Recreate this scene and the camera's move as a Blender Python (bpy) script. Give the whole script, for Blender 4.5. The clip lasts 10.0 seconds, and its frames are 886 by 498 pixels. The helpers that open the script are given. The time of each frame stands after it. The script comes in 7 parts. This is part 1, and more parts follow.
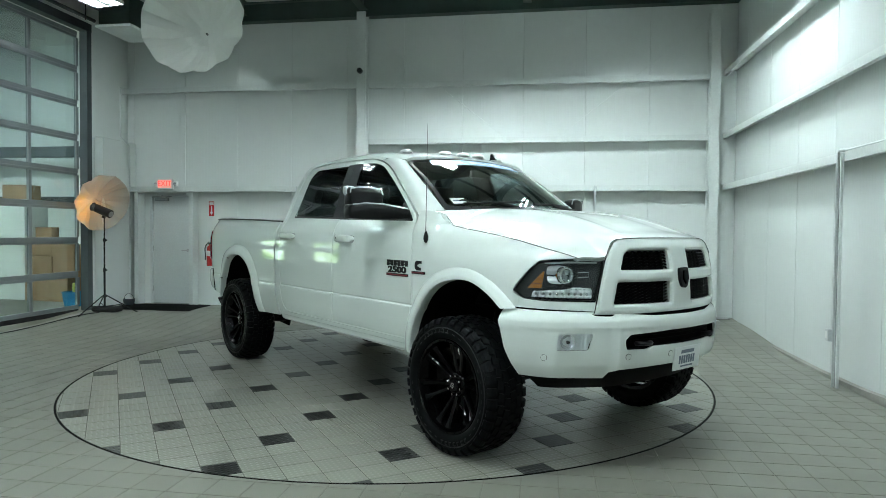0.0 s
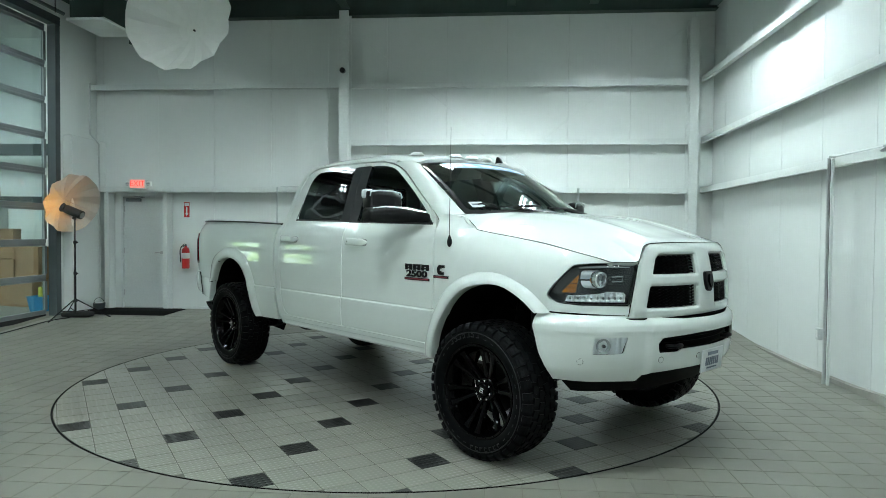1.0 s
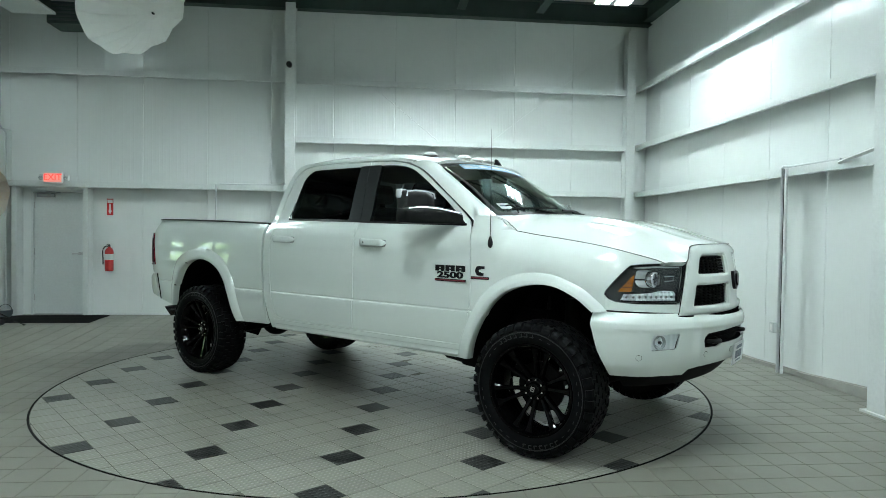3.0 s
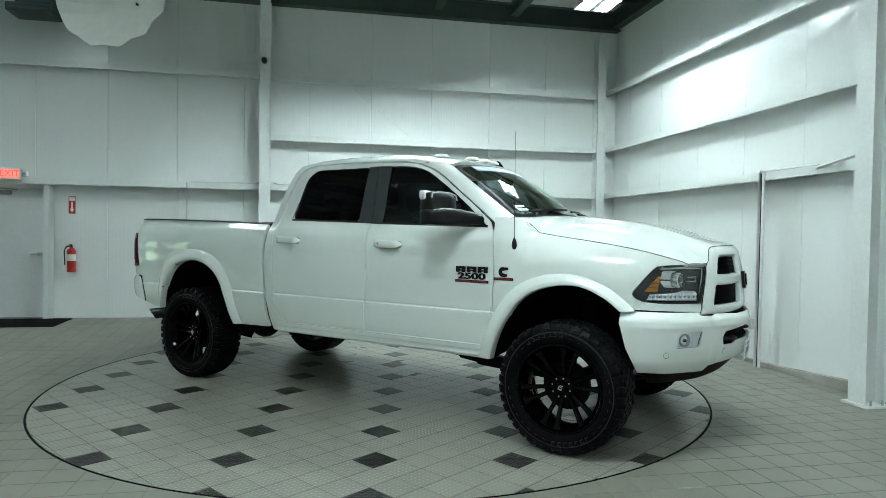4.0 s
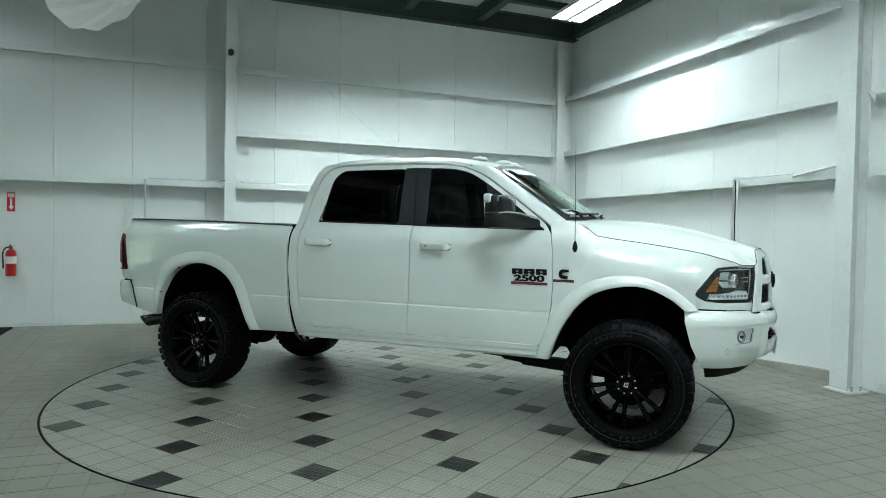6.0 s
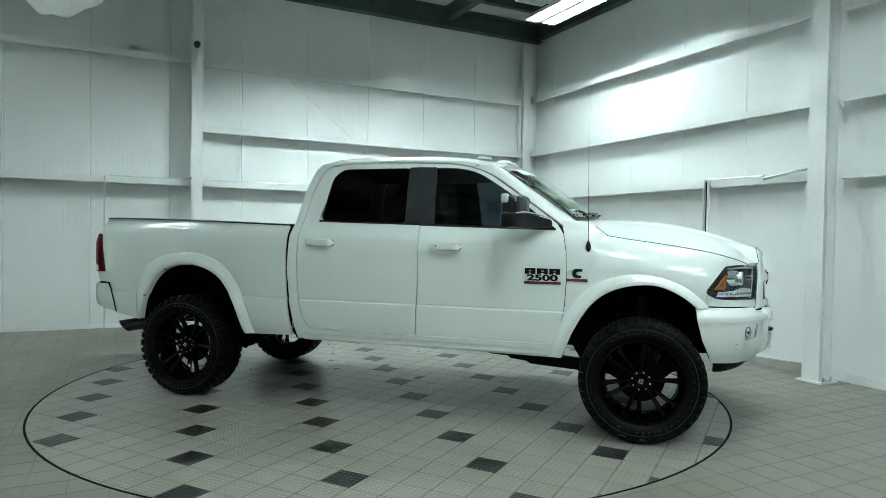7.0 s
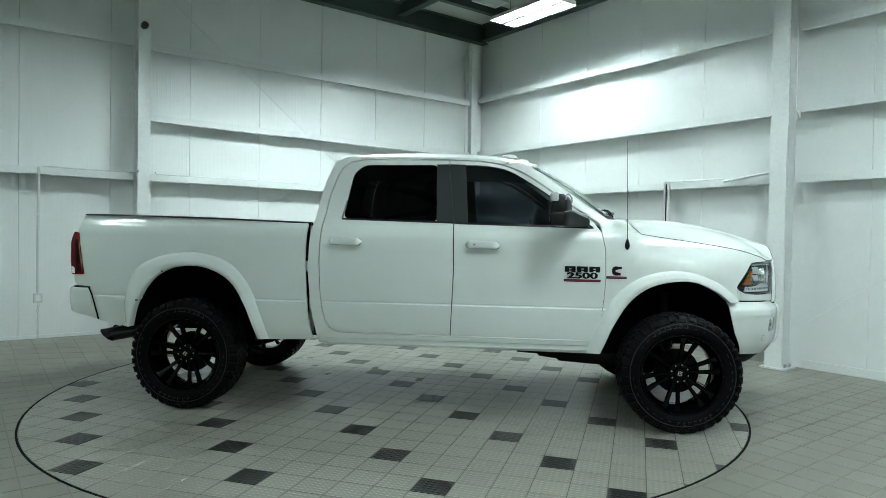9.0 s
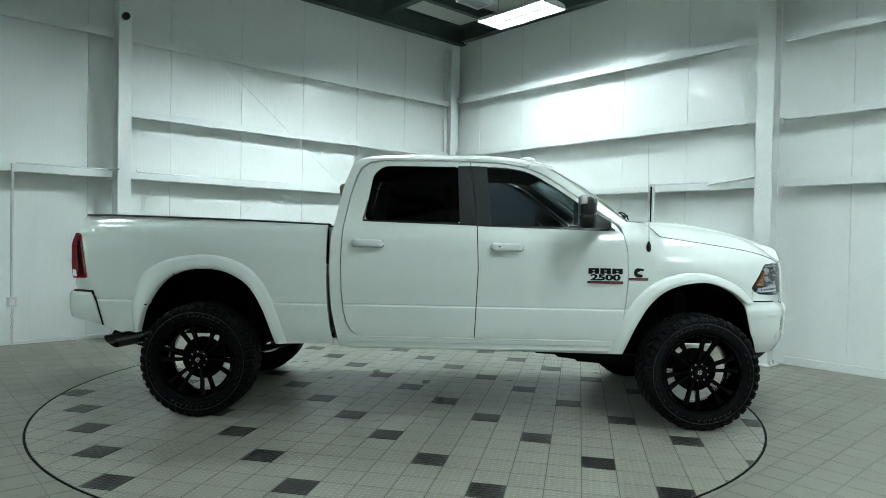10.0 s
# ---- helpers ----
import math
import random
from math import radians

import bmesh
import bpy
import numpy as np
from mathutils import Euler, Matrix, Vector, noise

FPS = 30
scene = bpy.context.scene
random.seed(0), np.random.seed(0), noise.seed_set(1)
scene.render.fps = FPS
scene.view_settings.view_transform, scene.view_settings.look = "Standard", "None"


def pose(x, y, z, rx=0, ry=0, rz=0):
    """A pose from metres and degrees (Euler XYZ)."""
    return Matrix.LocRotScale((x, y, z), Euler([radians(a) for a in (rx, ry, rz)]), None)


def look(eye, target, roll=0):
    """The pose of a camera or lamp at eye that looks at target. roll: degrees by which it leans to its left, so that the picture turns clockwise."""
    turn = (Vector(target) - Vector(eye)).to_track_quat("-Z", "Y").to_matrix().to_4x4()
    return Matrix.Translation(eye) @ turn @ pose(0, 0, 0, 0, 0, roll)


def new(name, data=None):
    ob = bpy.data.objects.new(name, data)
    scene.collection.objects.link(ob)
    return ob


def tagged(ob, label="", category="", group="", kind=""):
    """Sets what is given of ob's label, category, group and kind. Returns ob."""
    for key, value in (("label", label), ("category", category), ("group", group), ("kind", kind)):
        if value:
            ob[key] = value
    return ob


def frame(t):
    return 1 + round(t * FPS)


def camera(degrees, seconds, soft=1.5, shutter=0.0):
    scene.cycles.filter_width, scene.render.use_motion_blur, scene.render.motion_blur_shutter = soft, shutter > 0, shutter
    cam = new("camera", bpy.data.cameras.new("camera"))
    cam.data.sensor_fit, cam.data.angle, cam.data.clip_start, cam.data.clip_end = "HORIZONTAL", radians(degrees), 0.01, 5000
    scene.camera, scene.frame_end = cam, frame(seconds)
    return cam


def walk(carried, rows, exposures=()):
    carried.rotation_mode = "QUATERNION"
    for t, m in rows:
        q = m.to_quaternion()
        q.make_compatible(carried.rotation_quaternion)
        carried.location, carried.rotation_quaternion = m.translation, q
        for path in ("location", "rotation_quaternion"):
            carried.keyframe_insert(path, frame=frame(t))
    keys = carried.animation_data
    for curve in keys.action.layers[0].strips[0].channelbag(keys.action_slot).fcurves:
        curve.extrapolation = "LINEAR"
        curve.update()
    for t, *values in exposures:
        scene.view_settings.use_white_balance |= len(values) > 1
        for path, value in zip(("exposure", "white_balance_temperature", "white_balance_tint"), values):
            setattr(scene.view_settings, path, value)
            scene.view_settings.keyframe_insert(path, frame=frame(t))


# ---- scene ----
cam = camera(68.9, 10.0, 0.65)
PATH = [
    (0, (0.528, 0.321, 1.509), (0.218, 2.296, 1.455), 0.5),
    (0.5, (0.269, 0.298, 1.516), (0.019, 2.282, 1.462), 0.5),
    (1, (0.023, 0.289, 1.535), (-0.147, 2.281, 1.482), 0.5),
    (1.5, (-0.261, 0.285, 1.522), (-0.341, 2.282, 1.471), 0.7),
    (2, (-0.546, 0.308, 1.533), (-0.546, 2.307, 1.483), 0.8),
    (2.5, (-0.837, 0.311, 1.516), (-0.742, 2.308, 1.47), 0.8),
    (4, (-1.771, 0.374, 1.536), (-1.386, 2.336, 1.488), 0.9),
    (4.5, (-2.076, 0.439, 1.534), (-1.625, 2.387, 1.49), 0.9),
    (5, (-2.396, 0.504, 1.538), (-1.868, 2.433, 1.493), 0.9),
    (5.5, (-2.705, 0.595, 1.54), (-2.094, 2.499, 1.496), 1.0),
    (7, (-3.567, 0.995, 1.535), (-2.677, 2.785, 1.492), 1.0),
    (7.5, (-3.833, 1.159, 1.536), (-2.852, 2.902, 1.495), 0.9),
    (8, (-4.097, 1.357, 1.518), (-3.027, 3.045, 1.476), 1.0),
    (8.5, (-4.34, 1.559, 1.512), (-3.195, 3.199, 1.473), 1.0),
    (9, (-4.606, 1.755, 1.504), (-3.4, 3.35, 1.466), 1.0),
    (9.5, (-4.866, 1.965, 1.529), (-3.592, 3.506, 1.489), 1.1),
    (10, (-5.094, 2.193, 1.515), (-3.755, 3.678, 1.478), 1.1),
]
walk(cam, [(t, look(eye, target, roll)) for t, eye, target, roll in PATH])

# ---- world, exposure ----
scene.view_settings.exposure = 0.1
world = bpy.data.worlds.new("world")
scene.world = world
world.use_nodes = True
wbg = world.node_tree.nodes["Background"]
wsky = world.node_tree.nodes.new("ShaderNodeTexSky")
wsky.sky_type, wsky.sun_disc = "NISHITA", False
wsky.sun_elevation, wsky.sun_rotation = radians(40), radians(200)
world.node_tree.links.new(wsky.outputs[0], wbg.inputs[0])
wbg.inputs[1].default_value = 0.1


# ---- materials ----
class Mat:
    """A node material with a principled shader and small helpers."""

    def __init__(self, name, color=(0.8, 0.8, 0.8), rough=0.5, metal=0.0, coat=0.0, spec=0.5):
        self.m = bpy.data.materials.new(name)
        self.m.use_nodes = True
        self.t = self.m.node_tree
        self.p = self.t.nodes["Principled BSDF"]
        self.p.inputs["Base Color"].default_value = (*color, 1)
        self.p.inputs["Roughness"].default_value = rough
        self.p.inputs["Metallic"].default_value = metal
        self.p.inputs["Coat Weight"].default_value = coat
        self.p.inputs["Coat Roughness"].default_value = 0.03
        self.p.inputs["Specular IOR Level"].default_value = spec

    def node(self, kind, **values):
        n = self.t.nodes.new(kind)
        for k, v in values.items():
            n.inputs[k.replace("_", " ")].default_value = v
        return n

    def link(self, a, b):
        self.t.links.new(a, b)

    def coords(self):
        return self.t.nodes.new("ShaderNodeTexCoord").outputs["Object"]

    def noise(self, scale, detail=4.0, rough=0.55, stretch=None):
        n = self.node("ShaderNodeTexNoise", Scale=scale, Detail=detail, Roughness=rough)
        c = self.coords()
        if stretch:
            mp = self.node("ShaderNodeMapping")
            mp.inputs["Scale"].default_value = stretch
            self.link(c, mp.inputs[0])
            c = mp.outputs[0]
        self.link(c, n.inputs["Vector"])
        return n.outputs["Fac"]

    def ramp(self, fac, stops):
        r = self.t.nodes.new("ShaderNodeValToRGB")
        while len(r.color_ramp.elements) < len(stops):
            r.color_ramp.elements.new(0.5)
        for e, (pos, col) in zip(r.color_ramp.elements, stops):
            e.position, e.color = pos, (*col, 1)
        self.link(fac, r.inputs[0])
        return r.outputs[0]

    def mix(self, fac, a, b, blend="MIX"):
        n = self.t.nodes.new("ShaderNodeMix")
        n.data_type, n.blend_type = "RGBA", blend
        for sock, v in ((n.inputs[0], fac), (n.inputs[6], a), (n.inputs[7], b)):
            if isinstance(v, (int, float)):
                sock.default_value = v
            elif isinstance(v, tuple):
                sock.default_value = (*v, 1)
            else:
                self.link(v, sock)
        return n.outputs[2]

    def color(self, sock):
        self.link(sock, self.p.inputs["Base Color"])
        return self

    def rough(self, sock, lo, hi):
        mr = self.node("ShaderNodeMapRange")
        mr.inputs["To Min"].default_value, mr.inputs["To Max"].default_value = lo, hi
        self.link(sock, mr.inputs[0])
        self.link(mr.outputs[0], self.p.inputs["Roughness"])
        return self

    def bump(self, sock, strength, dist=0.002):
        b = self.node("ShaderNodeBump", Strength=strength, Distance=dist)
        self.link(sock, b.inputs["Height"])
        self.link(b.outputs[0], self.p.inputs["Normal"])
        return self

    def varied(self, base, amount=0.12, big=1.3, fine=40.0, grain=0.93):
        """Base colour with a broad and a fine variation."""
        lo = tuple(c * (1 - amount) for c in base)
        hi = tuple(min(1.0, c * (1 + amount * 0.6)) for c in base)
        a = self.ramp(self.noise(big), [(0.3, lo), (0.7, hi)])
        g = self.ramp(self.noise(fine), [(0.3, (grain,) * 3), (0.7, (1, 1, 1))])
        self.color(self.mix(1.0, a, g, "MULTIPLY"))
        return self

    def emit(self, color, strength):
        self.p.inputs["Emission Color"].default_value = (*color, 1)
        self.p.inputs["Emission Strength"].default_value = strength
        return self

    def clear(self, ior=1.45):
        self.p.inputs["Transmission Weight"].default_value = 1.0
        self.p.inputs["IOR"].default_value = ior
        return self


def wall_material():
    m = Mat("white_wall_panel", rough=0.42)
    m.varied((0.77, 0.80, 0.785), 0.03, 0.4, 9.0, 0.985)
    # shallow vertical ribbing of the insulated panels, read along both wall directions
    sep = m.node("ShaderNodeSeparateXYZ")
    m.link(m.coords(), sep.inputs[0])
    add = m.node("ShaderNodeMath")
    m.link(sep.outputs[0], add.inputs[0])
    m.link(sep.outputs[1], add.inputs[1])
    mul = m.node("ShaderNodeMath")
    mul.operation = "MULTIPLY"
    mul.inputs[1].default_value = 2 * math.pi / 0.0572
    m.link(add.outputs[0], mul.inputs[0])
    sn = m.node("ShaderNodeMath")
    sn.operation = "SINE"
    m.link(mul.outputs[0], sn.inputs[0])
    mx = m.node("ShaderNodeMath")
    mx.operation = "MAXIMUM"
    mx.inputs[1].default_value = 0.70
    m.link(sn.outputs[0], mx.inputs[0])
    m.bump(mx.outputs[0], 0.40, 0.0035)
    m.rough(m.noise(0.8, 2.0), 0.20, 0.23)
    return m.m


def tile_material(name, base, amount, rough, spec=0.5):
    m = Mat(name, rough=rough, spec=spec)
    inf = m.node("ShaderNodeObjectInfo")
    geo = m.node("ShaderNodeNewGeometry")
    add = m.node("ShaderNodeMath")
    m.link(inf.outputs["Random"], add.inputs[0])
    m.link(geo.outputs["Random Per Island"], add.inputs[1])
    fr = m.node("ShaderNodeMath")
    fr.operation = "FRACT"
    m.link(add.outputs[0], fr.inputs[0])
    tone = m.ramp(fr.outputs[0], [(0.0, tuple(c * (1 - amount) for c in base)), (1.0, tuple(c * (1 + amount) for c in base))])
    speck = m.ramp(m.noise(260.0, 3.0), [(0.35, (0.86, 0.86, 0.86)), (0.65, (1.0, 1.0, 1.0))])
    stain = m.ramp(m.noise(0.9, 6.0, 0.65), [(0.3, (0.84, 0.84, 0.82)), (0.65, (1.0, 1.0, 1.0))])
    m.color(m.mix(1.0, m.mix(1.0, tone, speck, "MULTIPLY"), stain, "MULTIPLY"))
    m.rough(m.noise(3.0, 5.0), rough - 0.1, rough + 0.12)
    m.bump(m.noise(180.0, 3.0), 0.2, 0.0012)
    return m.m


WALL = wall_material()
STEEL_WHITE = Mat("white_painted_steel", rough=0.38).varied((0.72, 0.75, 0.735), 0.05, 2.0, 30.0).m
CONDUIT = Mat("painted_conduit", rough=0.4, metal=0.3).varied((0.6, 0.63, 0.63), 0.08, 3.0, 40.0).m
GREEN_STEEL = Mat("dark_green_steel", rough=0.5).varied((0.035, 0.06, 0.052), 0.25, 2.0, 25.0).m
CEIL = Mat("ceiling_liner", rough=0.8).varied((0.62, 0.63, 0.60), 0.1, 1.5, 20.0).m
CONCRETE = Mat("concrete_kerb", rough=0.8).varied((0.33, 0.32, 0.29), 0.2, 2.0, 60.0).m
GROUT_OUT = Mat("worn_grout", rough=0.85).varied((0.222, 0.216, 0.183), 0.2, 1.2, 80.0).m
GROUT = Mat("grout", rough=0.85).varied((0.150, 0.147, 0.128), 0.25, 1.2, 80.0).m
TILE_OUT = tile_material("buff_floor_tile_worn", (0.220, 0.214, 0.181), 0.05, 0.42)
RING_BLACK = Mat("black_ring_gap", (0.004, 0.004, 0.004), 0.8, 0.0, 0.0, 0.05).m
BLACK_STEEL = Mat("black_steel", (0.008, 0.008, 0.008), 0.6, 0.0, 0.0, 0.25).m
RUBBER_MAT = Mat("black_rubber", rough=0.85).varied((0.018, 0.018, 0.018), 0.3, 4.0, 90.0).m
ALU = Mat("grey_aluminium", rough=0.4, metal=0.6).varied((0.30, 0.325, 0.335), 0.08, 2.0, 40.0).m
DARK_FRAME = Mat("dark_grey_frame", rough=0.5).varied((0.06, 0.075, 0.08), 0.2, 2.0, 40.0).m
DOOR_PAINT = Mat("white_door_paint", rough=0.4).varied((0.68, 0.715, 0.71), 0.04, 1.5, 30.0).m
RED = Mat("red_enamel", rough=0.3, coat=0.5).varied((0.55, 0.02, 0.02), 0.1, 8.0, 60.0).m
WHITE_PLASTIC = Mat("white_plastic", rough=0.4).varied((0.75, 0.76, 0.74), 0.05, 6.0, 60.0).m
EXIT_RED = Mat("exit_letters", (0.8, 0.1, 0.08), 0.4).emit((1.0, 0.03, 0.02), 1.3).m
EXIT_FACE = Mat("exit_face", (0.7, 0.35, 0.3), 0.4).emit((1.0, 0.34, 0.27), 0.42).m
CHROME = Mat("chrome", (0.75, 0.76, 0.77), 0.12, 1.0).m
STEEL_HANDLE = Mat("brushed_steel", (0.5, 0.5, 0.5), 0.3, 1.0).m
CARD = Mat("cardboard", rough=0.85).varied((0.36, 0.22, 0.12), 0.15, 5.0, 50.0).m
BLUE_PLASTIC = Mat("blue_plastic", rough=0.4).varied((0.03, 0.28, 0.55), 0.1, 6.0, 40.0).m
BLACK_PLASTIC = Mat("black_plastic", rough=0.45).varied((0.008, 0.008, 0.009), 0.3, 9.0, 90.0).m
TAPE = Mat("packing_tape", (0.5, 0.42, 0.3), 0.25).m
YELLOW = Mat("yellow_print", (0.6, 0.6, 0.08), 0.5).m


# ---- mesh helpers ----
def mesh_from(bm, name, material, smooth=False, sharp=35):
    me = bpy.data.meshes.new(name)
    bm.normal_update()
    bm.to_mesh(me)
    bm.free()
    mats = material if isinstance(material, (list, tuple)) else [material]
    for mt in mats:
        me.materials.append(mt)
    if smooth:
        me.shade_smooth()
        me.set_sharp_from_angle(angle=radians(sharp))
    return me


def part(name, bm, material, parent=None, label="", smooth=False, sharp=35, m=None, kind=""):
    me = mesh_from(bm, name, material, smooth, sharp) if isinstance(bm, bmesh.types.BMesh) else bm
    ob = new(name, me)
    if m is not None:
        ob.matrix_basis = m
    if parent:
        ob.parent = parent
    return tagged(ob, label, kind=kind)


def thing(name, label, category, m=None, group="", kind=""):
    ob = new(name)
    ob.empty_display_size = 0.2
    if m is not None:
        ob.matrix_basis = m
    return tagged(ob, label, category, group, kind)


def box(bm, lo, hi, bevel=0.0, mat=0, m=None, seg=1):
    r = bmesh.ops.create_cube(bm, size=1.0)
    vs = r["verts"]
    for v in vs:
        v.co = Vector([lo[i] + (v.co[i] + 0.5) * (hi[i] - lo[i]) for i in range(3)])
    if bevel > 0:
        es = list({e for v in vs for e in v.link_edges})
        rr = bmesh.ops.bevel(bm, geom=es, offset=bevel, segments=seg, affect="EDGES", profile=0.5)
        vs = list({v for f in rr["faces"] for v in f.verts} | {v for v in vs if v.is_valid})
    if m is not None:
        bmesh.ops.transform(bm, matrix=m, verts=vs)
    for f in {f for v in vs for f in v.link_faces}:
        f.material_index = mat
    return vs


def rod(bm, a, b, r, seg=12, r2=None, mat=0, caps=True):
    a, b = Vector(a), Vector(b)
    q = (b - a).to_track_quat("Z", "Y").to_matrix().to_4x4()
    m = Matrix.Translation((a + b) / 2) @ q
    rr = bmesh.ops.create_cone(bm, cap_ends=caps, segments=seg, radius1=r, radius2=r if r2 is None else r2, depth=(b - a).length, matrix=m)
    for f in {f for v in rr["verts"] for f in v.link_faces}:
        f.material_index = mat
    return rr["verts"]


def pipe(bm, pts, r, seg=10, mat=0):
    """A round tube through points."""
    pts = [Vector(p) for p in pts]
    rings = []
    up = Vector((0, 0, 1))
    for i, p in enumerate(pts):
        d = (pts[min(i + 1, len(pts) - 1)] - pts[max(i - 1, 0)]).normalized()
        side = d.cross(up if abs(d.z) < 0.95 else Vector((1, 0, 0))).normalized()
        u2 = side.cross(d)
        rings.append([bm.verts.new(p + r * (math.cos(2 * math.pi * k / seg) * side + math.sin(2 * math.pi * k / seg) * u2)) for k in range(seg)])
    for a, b in zip(rings, rings[1:]):
        for k in range(seg):
            f = bm.faces.new((a[k], a[(k + 1) % seg], b[(k + 1) % seg], b[k]))
            f.material_index = mat
    for ring in (rings[0][::-1], rings[-1]):
        f = bm.faces.new(ring)
        f.material_index = mat
    bmesh.ops.recalc_face_normals(bm, faces=bm.faces[:])


def revolve(bm, prof, seg=48, axis="y", mat=0, close=False):
    """Turn a profile of (radius, along) round an axis."""
    rings = []
    for k in range(seg):
        a = 2 * math.pi * k / seg
        c, s = math.cos(a), math.sin(a)
        ring = []
        for r, h in prof:
            co = {"y": (r * c, h, r * s), "z": (r * c, r * s, h), "x": (h, r * c, r * s)}[axis]
            ring.append(bm.verts.new(co))
        rings.append(ring)
    n = len(prof)
    for k in range(seg):
        a, b = rings[k], rings[(k + 1) % seg]
        for i in range(n if close else n - 1):
            j = (i + 1) % n
            f = bm.faces.new((a[i], b[i], b[j], a[j]))
            f.material_index = mat
    bmesh.ops.recalc_face_normals(bm, faces=bm.faces[:])


def prism(bm, pts, lo, hi, axis=1, mat=0):
    """Extrude a flat outline of two coordinates between lo and hi along an axis."""
    def co(p, h):
        c = [p[0], p[1]]
        c.insert(axis, h)
        return c
    a = [bm.verts.new(co(p, lo)) for p in pts]
    b = [bm.verts.new(co(p, hi)) for p in pts]
    fs = [bm.faces.new(a), bm.faces.new(b[::-1])]
    for i in range(len(pts)):
        j = (i + 1) % len(pts)
        fs.append(bm.faces.new((a[i], b[i], b[j], a[j])))
    for f in fs:
        f.material_index = mat
    bmesh.ops.recalc_face_normals(bm, faces=fs)


def letters(text, size, depth, name="lettering", offset=0.0):
    """Solid letters in the built-in font as a mesh, in the XY plane, centred."""
    cu = bpy.data.curves.new(name, "FONT")
    cu.body, cu.size, cu.extrude, cu.align_x, cu.align_y, cu.offset = text, size, depth, "CENTER", "CENTER", offset
    ob = bpy.data.objects.new(name, cu)
    scene.collection.objects.link(ob)
    bpy.context.view_layer.update()
    me = bpy.data.meshes.new_from_object(ob.evaluated_get(bpy.context.evaluated_depsgraph_get()))
    bpy.data.objects.remove(ob)
    bpy.data.curves.remove(cu)
    return me


# ---- the hall ----
NY, EX, WX, SY, CEIL_Z = 11.40, 3.555, -7.20, -5.0, 5.55   # inner faces of the wall panels
DISC, DISC_R = Vector((-1.048, 7.178, 0)), 3.205


def step(a, b, x):
    s = min(1.0, max(0.0, (x - a) / (b - a)))
    return s * s * (3 - 2 * s)


def ground_z(x, y):
    """The tiled floor rises gently towards the back wall, away from the flat disc."""
    r = math.hypot(x - DISC.x, y - DISC.y)
    return 0.125 * step(8.4, 11.0, y) * step(DISC_R + 0.1, DISC_R + 1.5, r)


def wall_panels(name, a, b, z0, z1, inward, first, pitch=1.03, thick=0.12, openings=()):
    """A wall of upright insulated panels from a to b along its axis, each a part, with open V joints."""
    wall = thing(name, "white ribbed insulated metal wall panels with thin upright joints", "wall", kind="structure")
    along_x = inward[1] != 0
    base = NY if inward[1] < 0 else SY if inward[1] > 0 else EX if inward[0] < 0 else WX
    cuts = [a]
    c = first
    while c - pitch > a + 0.05:
        c -= pitch
    while c < b - 0.05:
        if c > a + 0.05:
            cuts.append(c)
        c += pitch
    cuts.append(b)
    out = -Vector(inward)
    for s, e in zip(cuts, cuts[1:]):
        spans = [(s, e, z0, z1)]
        for (o0, o1, oz0, oz1) in openings:
            nxt = []
            for (p, q, u, w) in spans:
                if q <= o0 + 1e-4 or p >= o1 - 1e-4:
                    nxt.append((p, q, u, w))
                    continue
                if p < o0:
                    nxt.append((p, o0, u, w))
                if q > o1:
                    nxt.append((o1, q, u, w))
                m0, m1 = max(p, o0), min(q, o1)
                if oz0 > u + 0.01:
                    nxt.append((m0, m1, u, oz0))
                if oz1 < w - 0.01:
                    nxt.append((m0, m1, oz1, w))
            spans = nxt
        bm = bmesh.new()
        for (p, q, u, w) in spans:
            if along_x:
                lo, hi = sorted((base, base + out.y * thick))
                box(bm, (p + (0.001 if p == s else 0.0), lo, u), (q - (0.001 if q == e else 0.0), hi, w))
            else:
                lo, hi = sorted((base, base + out.x * thick))
                box(bm, (lo, p + (0.001 if p == s else 0.0), u), (hi, q - (0.001 if q == e else 0.0), w))
        bmesh.ops.bevel(bm, geom=[e2 for e2 in bm.edges if abs(e2.verts[0].co.z - e2.verts[1].co.z) > 0.5 and min(abs(e2.verts[0].co[0 if along_x else 1] - h) for h in (s, e)) < 0.002], offset=0.0045, segments=1, affect="EDGES")
        part("panel", bm, WALL, wall)
    bm = bmesh.new()
    if along_x:
        lo, hi = sorted((base + out.y * (thick + 0.002), base + out.y * (thick + 0.1)))
        zz = [(a - 0.3, b + 0.3, z0 - 0.3, z1 + 0.3)]
    else:
        lo, hi = sorted((base + out.x * (thick + 0.002), base + out.x * (thick + 0.1)))
        zz = [(a - 0.3, b + 0.3, z0 - 0.3, z1 + 0.3)]
    for (o0, o1, oz0, oz1) in openings:
        p, q, u, w = zz.pop()
        zz += [(p, o0, u, w), (o0, o1, oz1, w), (o1, q, u, w)]
        if oz0 > u + 0.35:
            zz.append((o0, o1, u, oz0))
    for (p, q, u, w) in zz:
        if along_x:
            box(bm, (p, lo, u), (q, hi, w))
        else:
            box(bm, (lo, p, u), (hi, q, w))
    part("backing", bm, STEEL_WHITE, wall)
    return wall


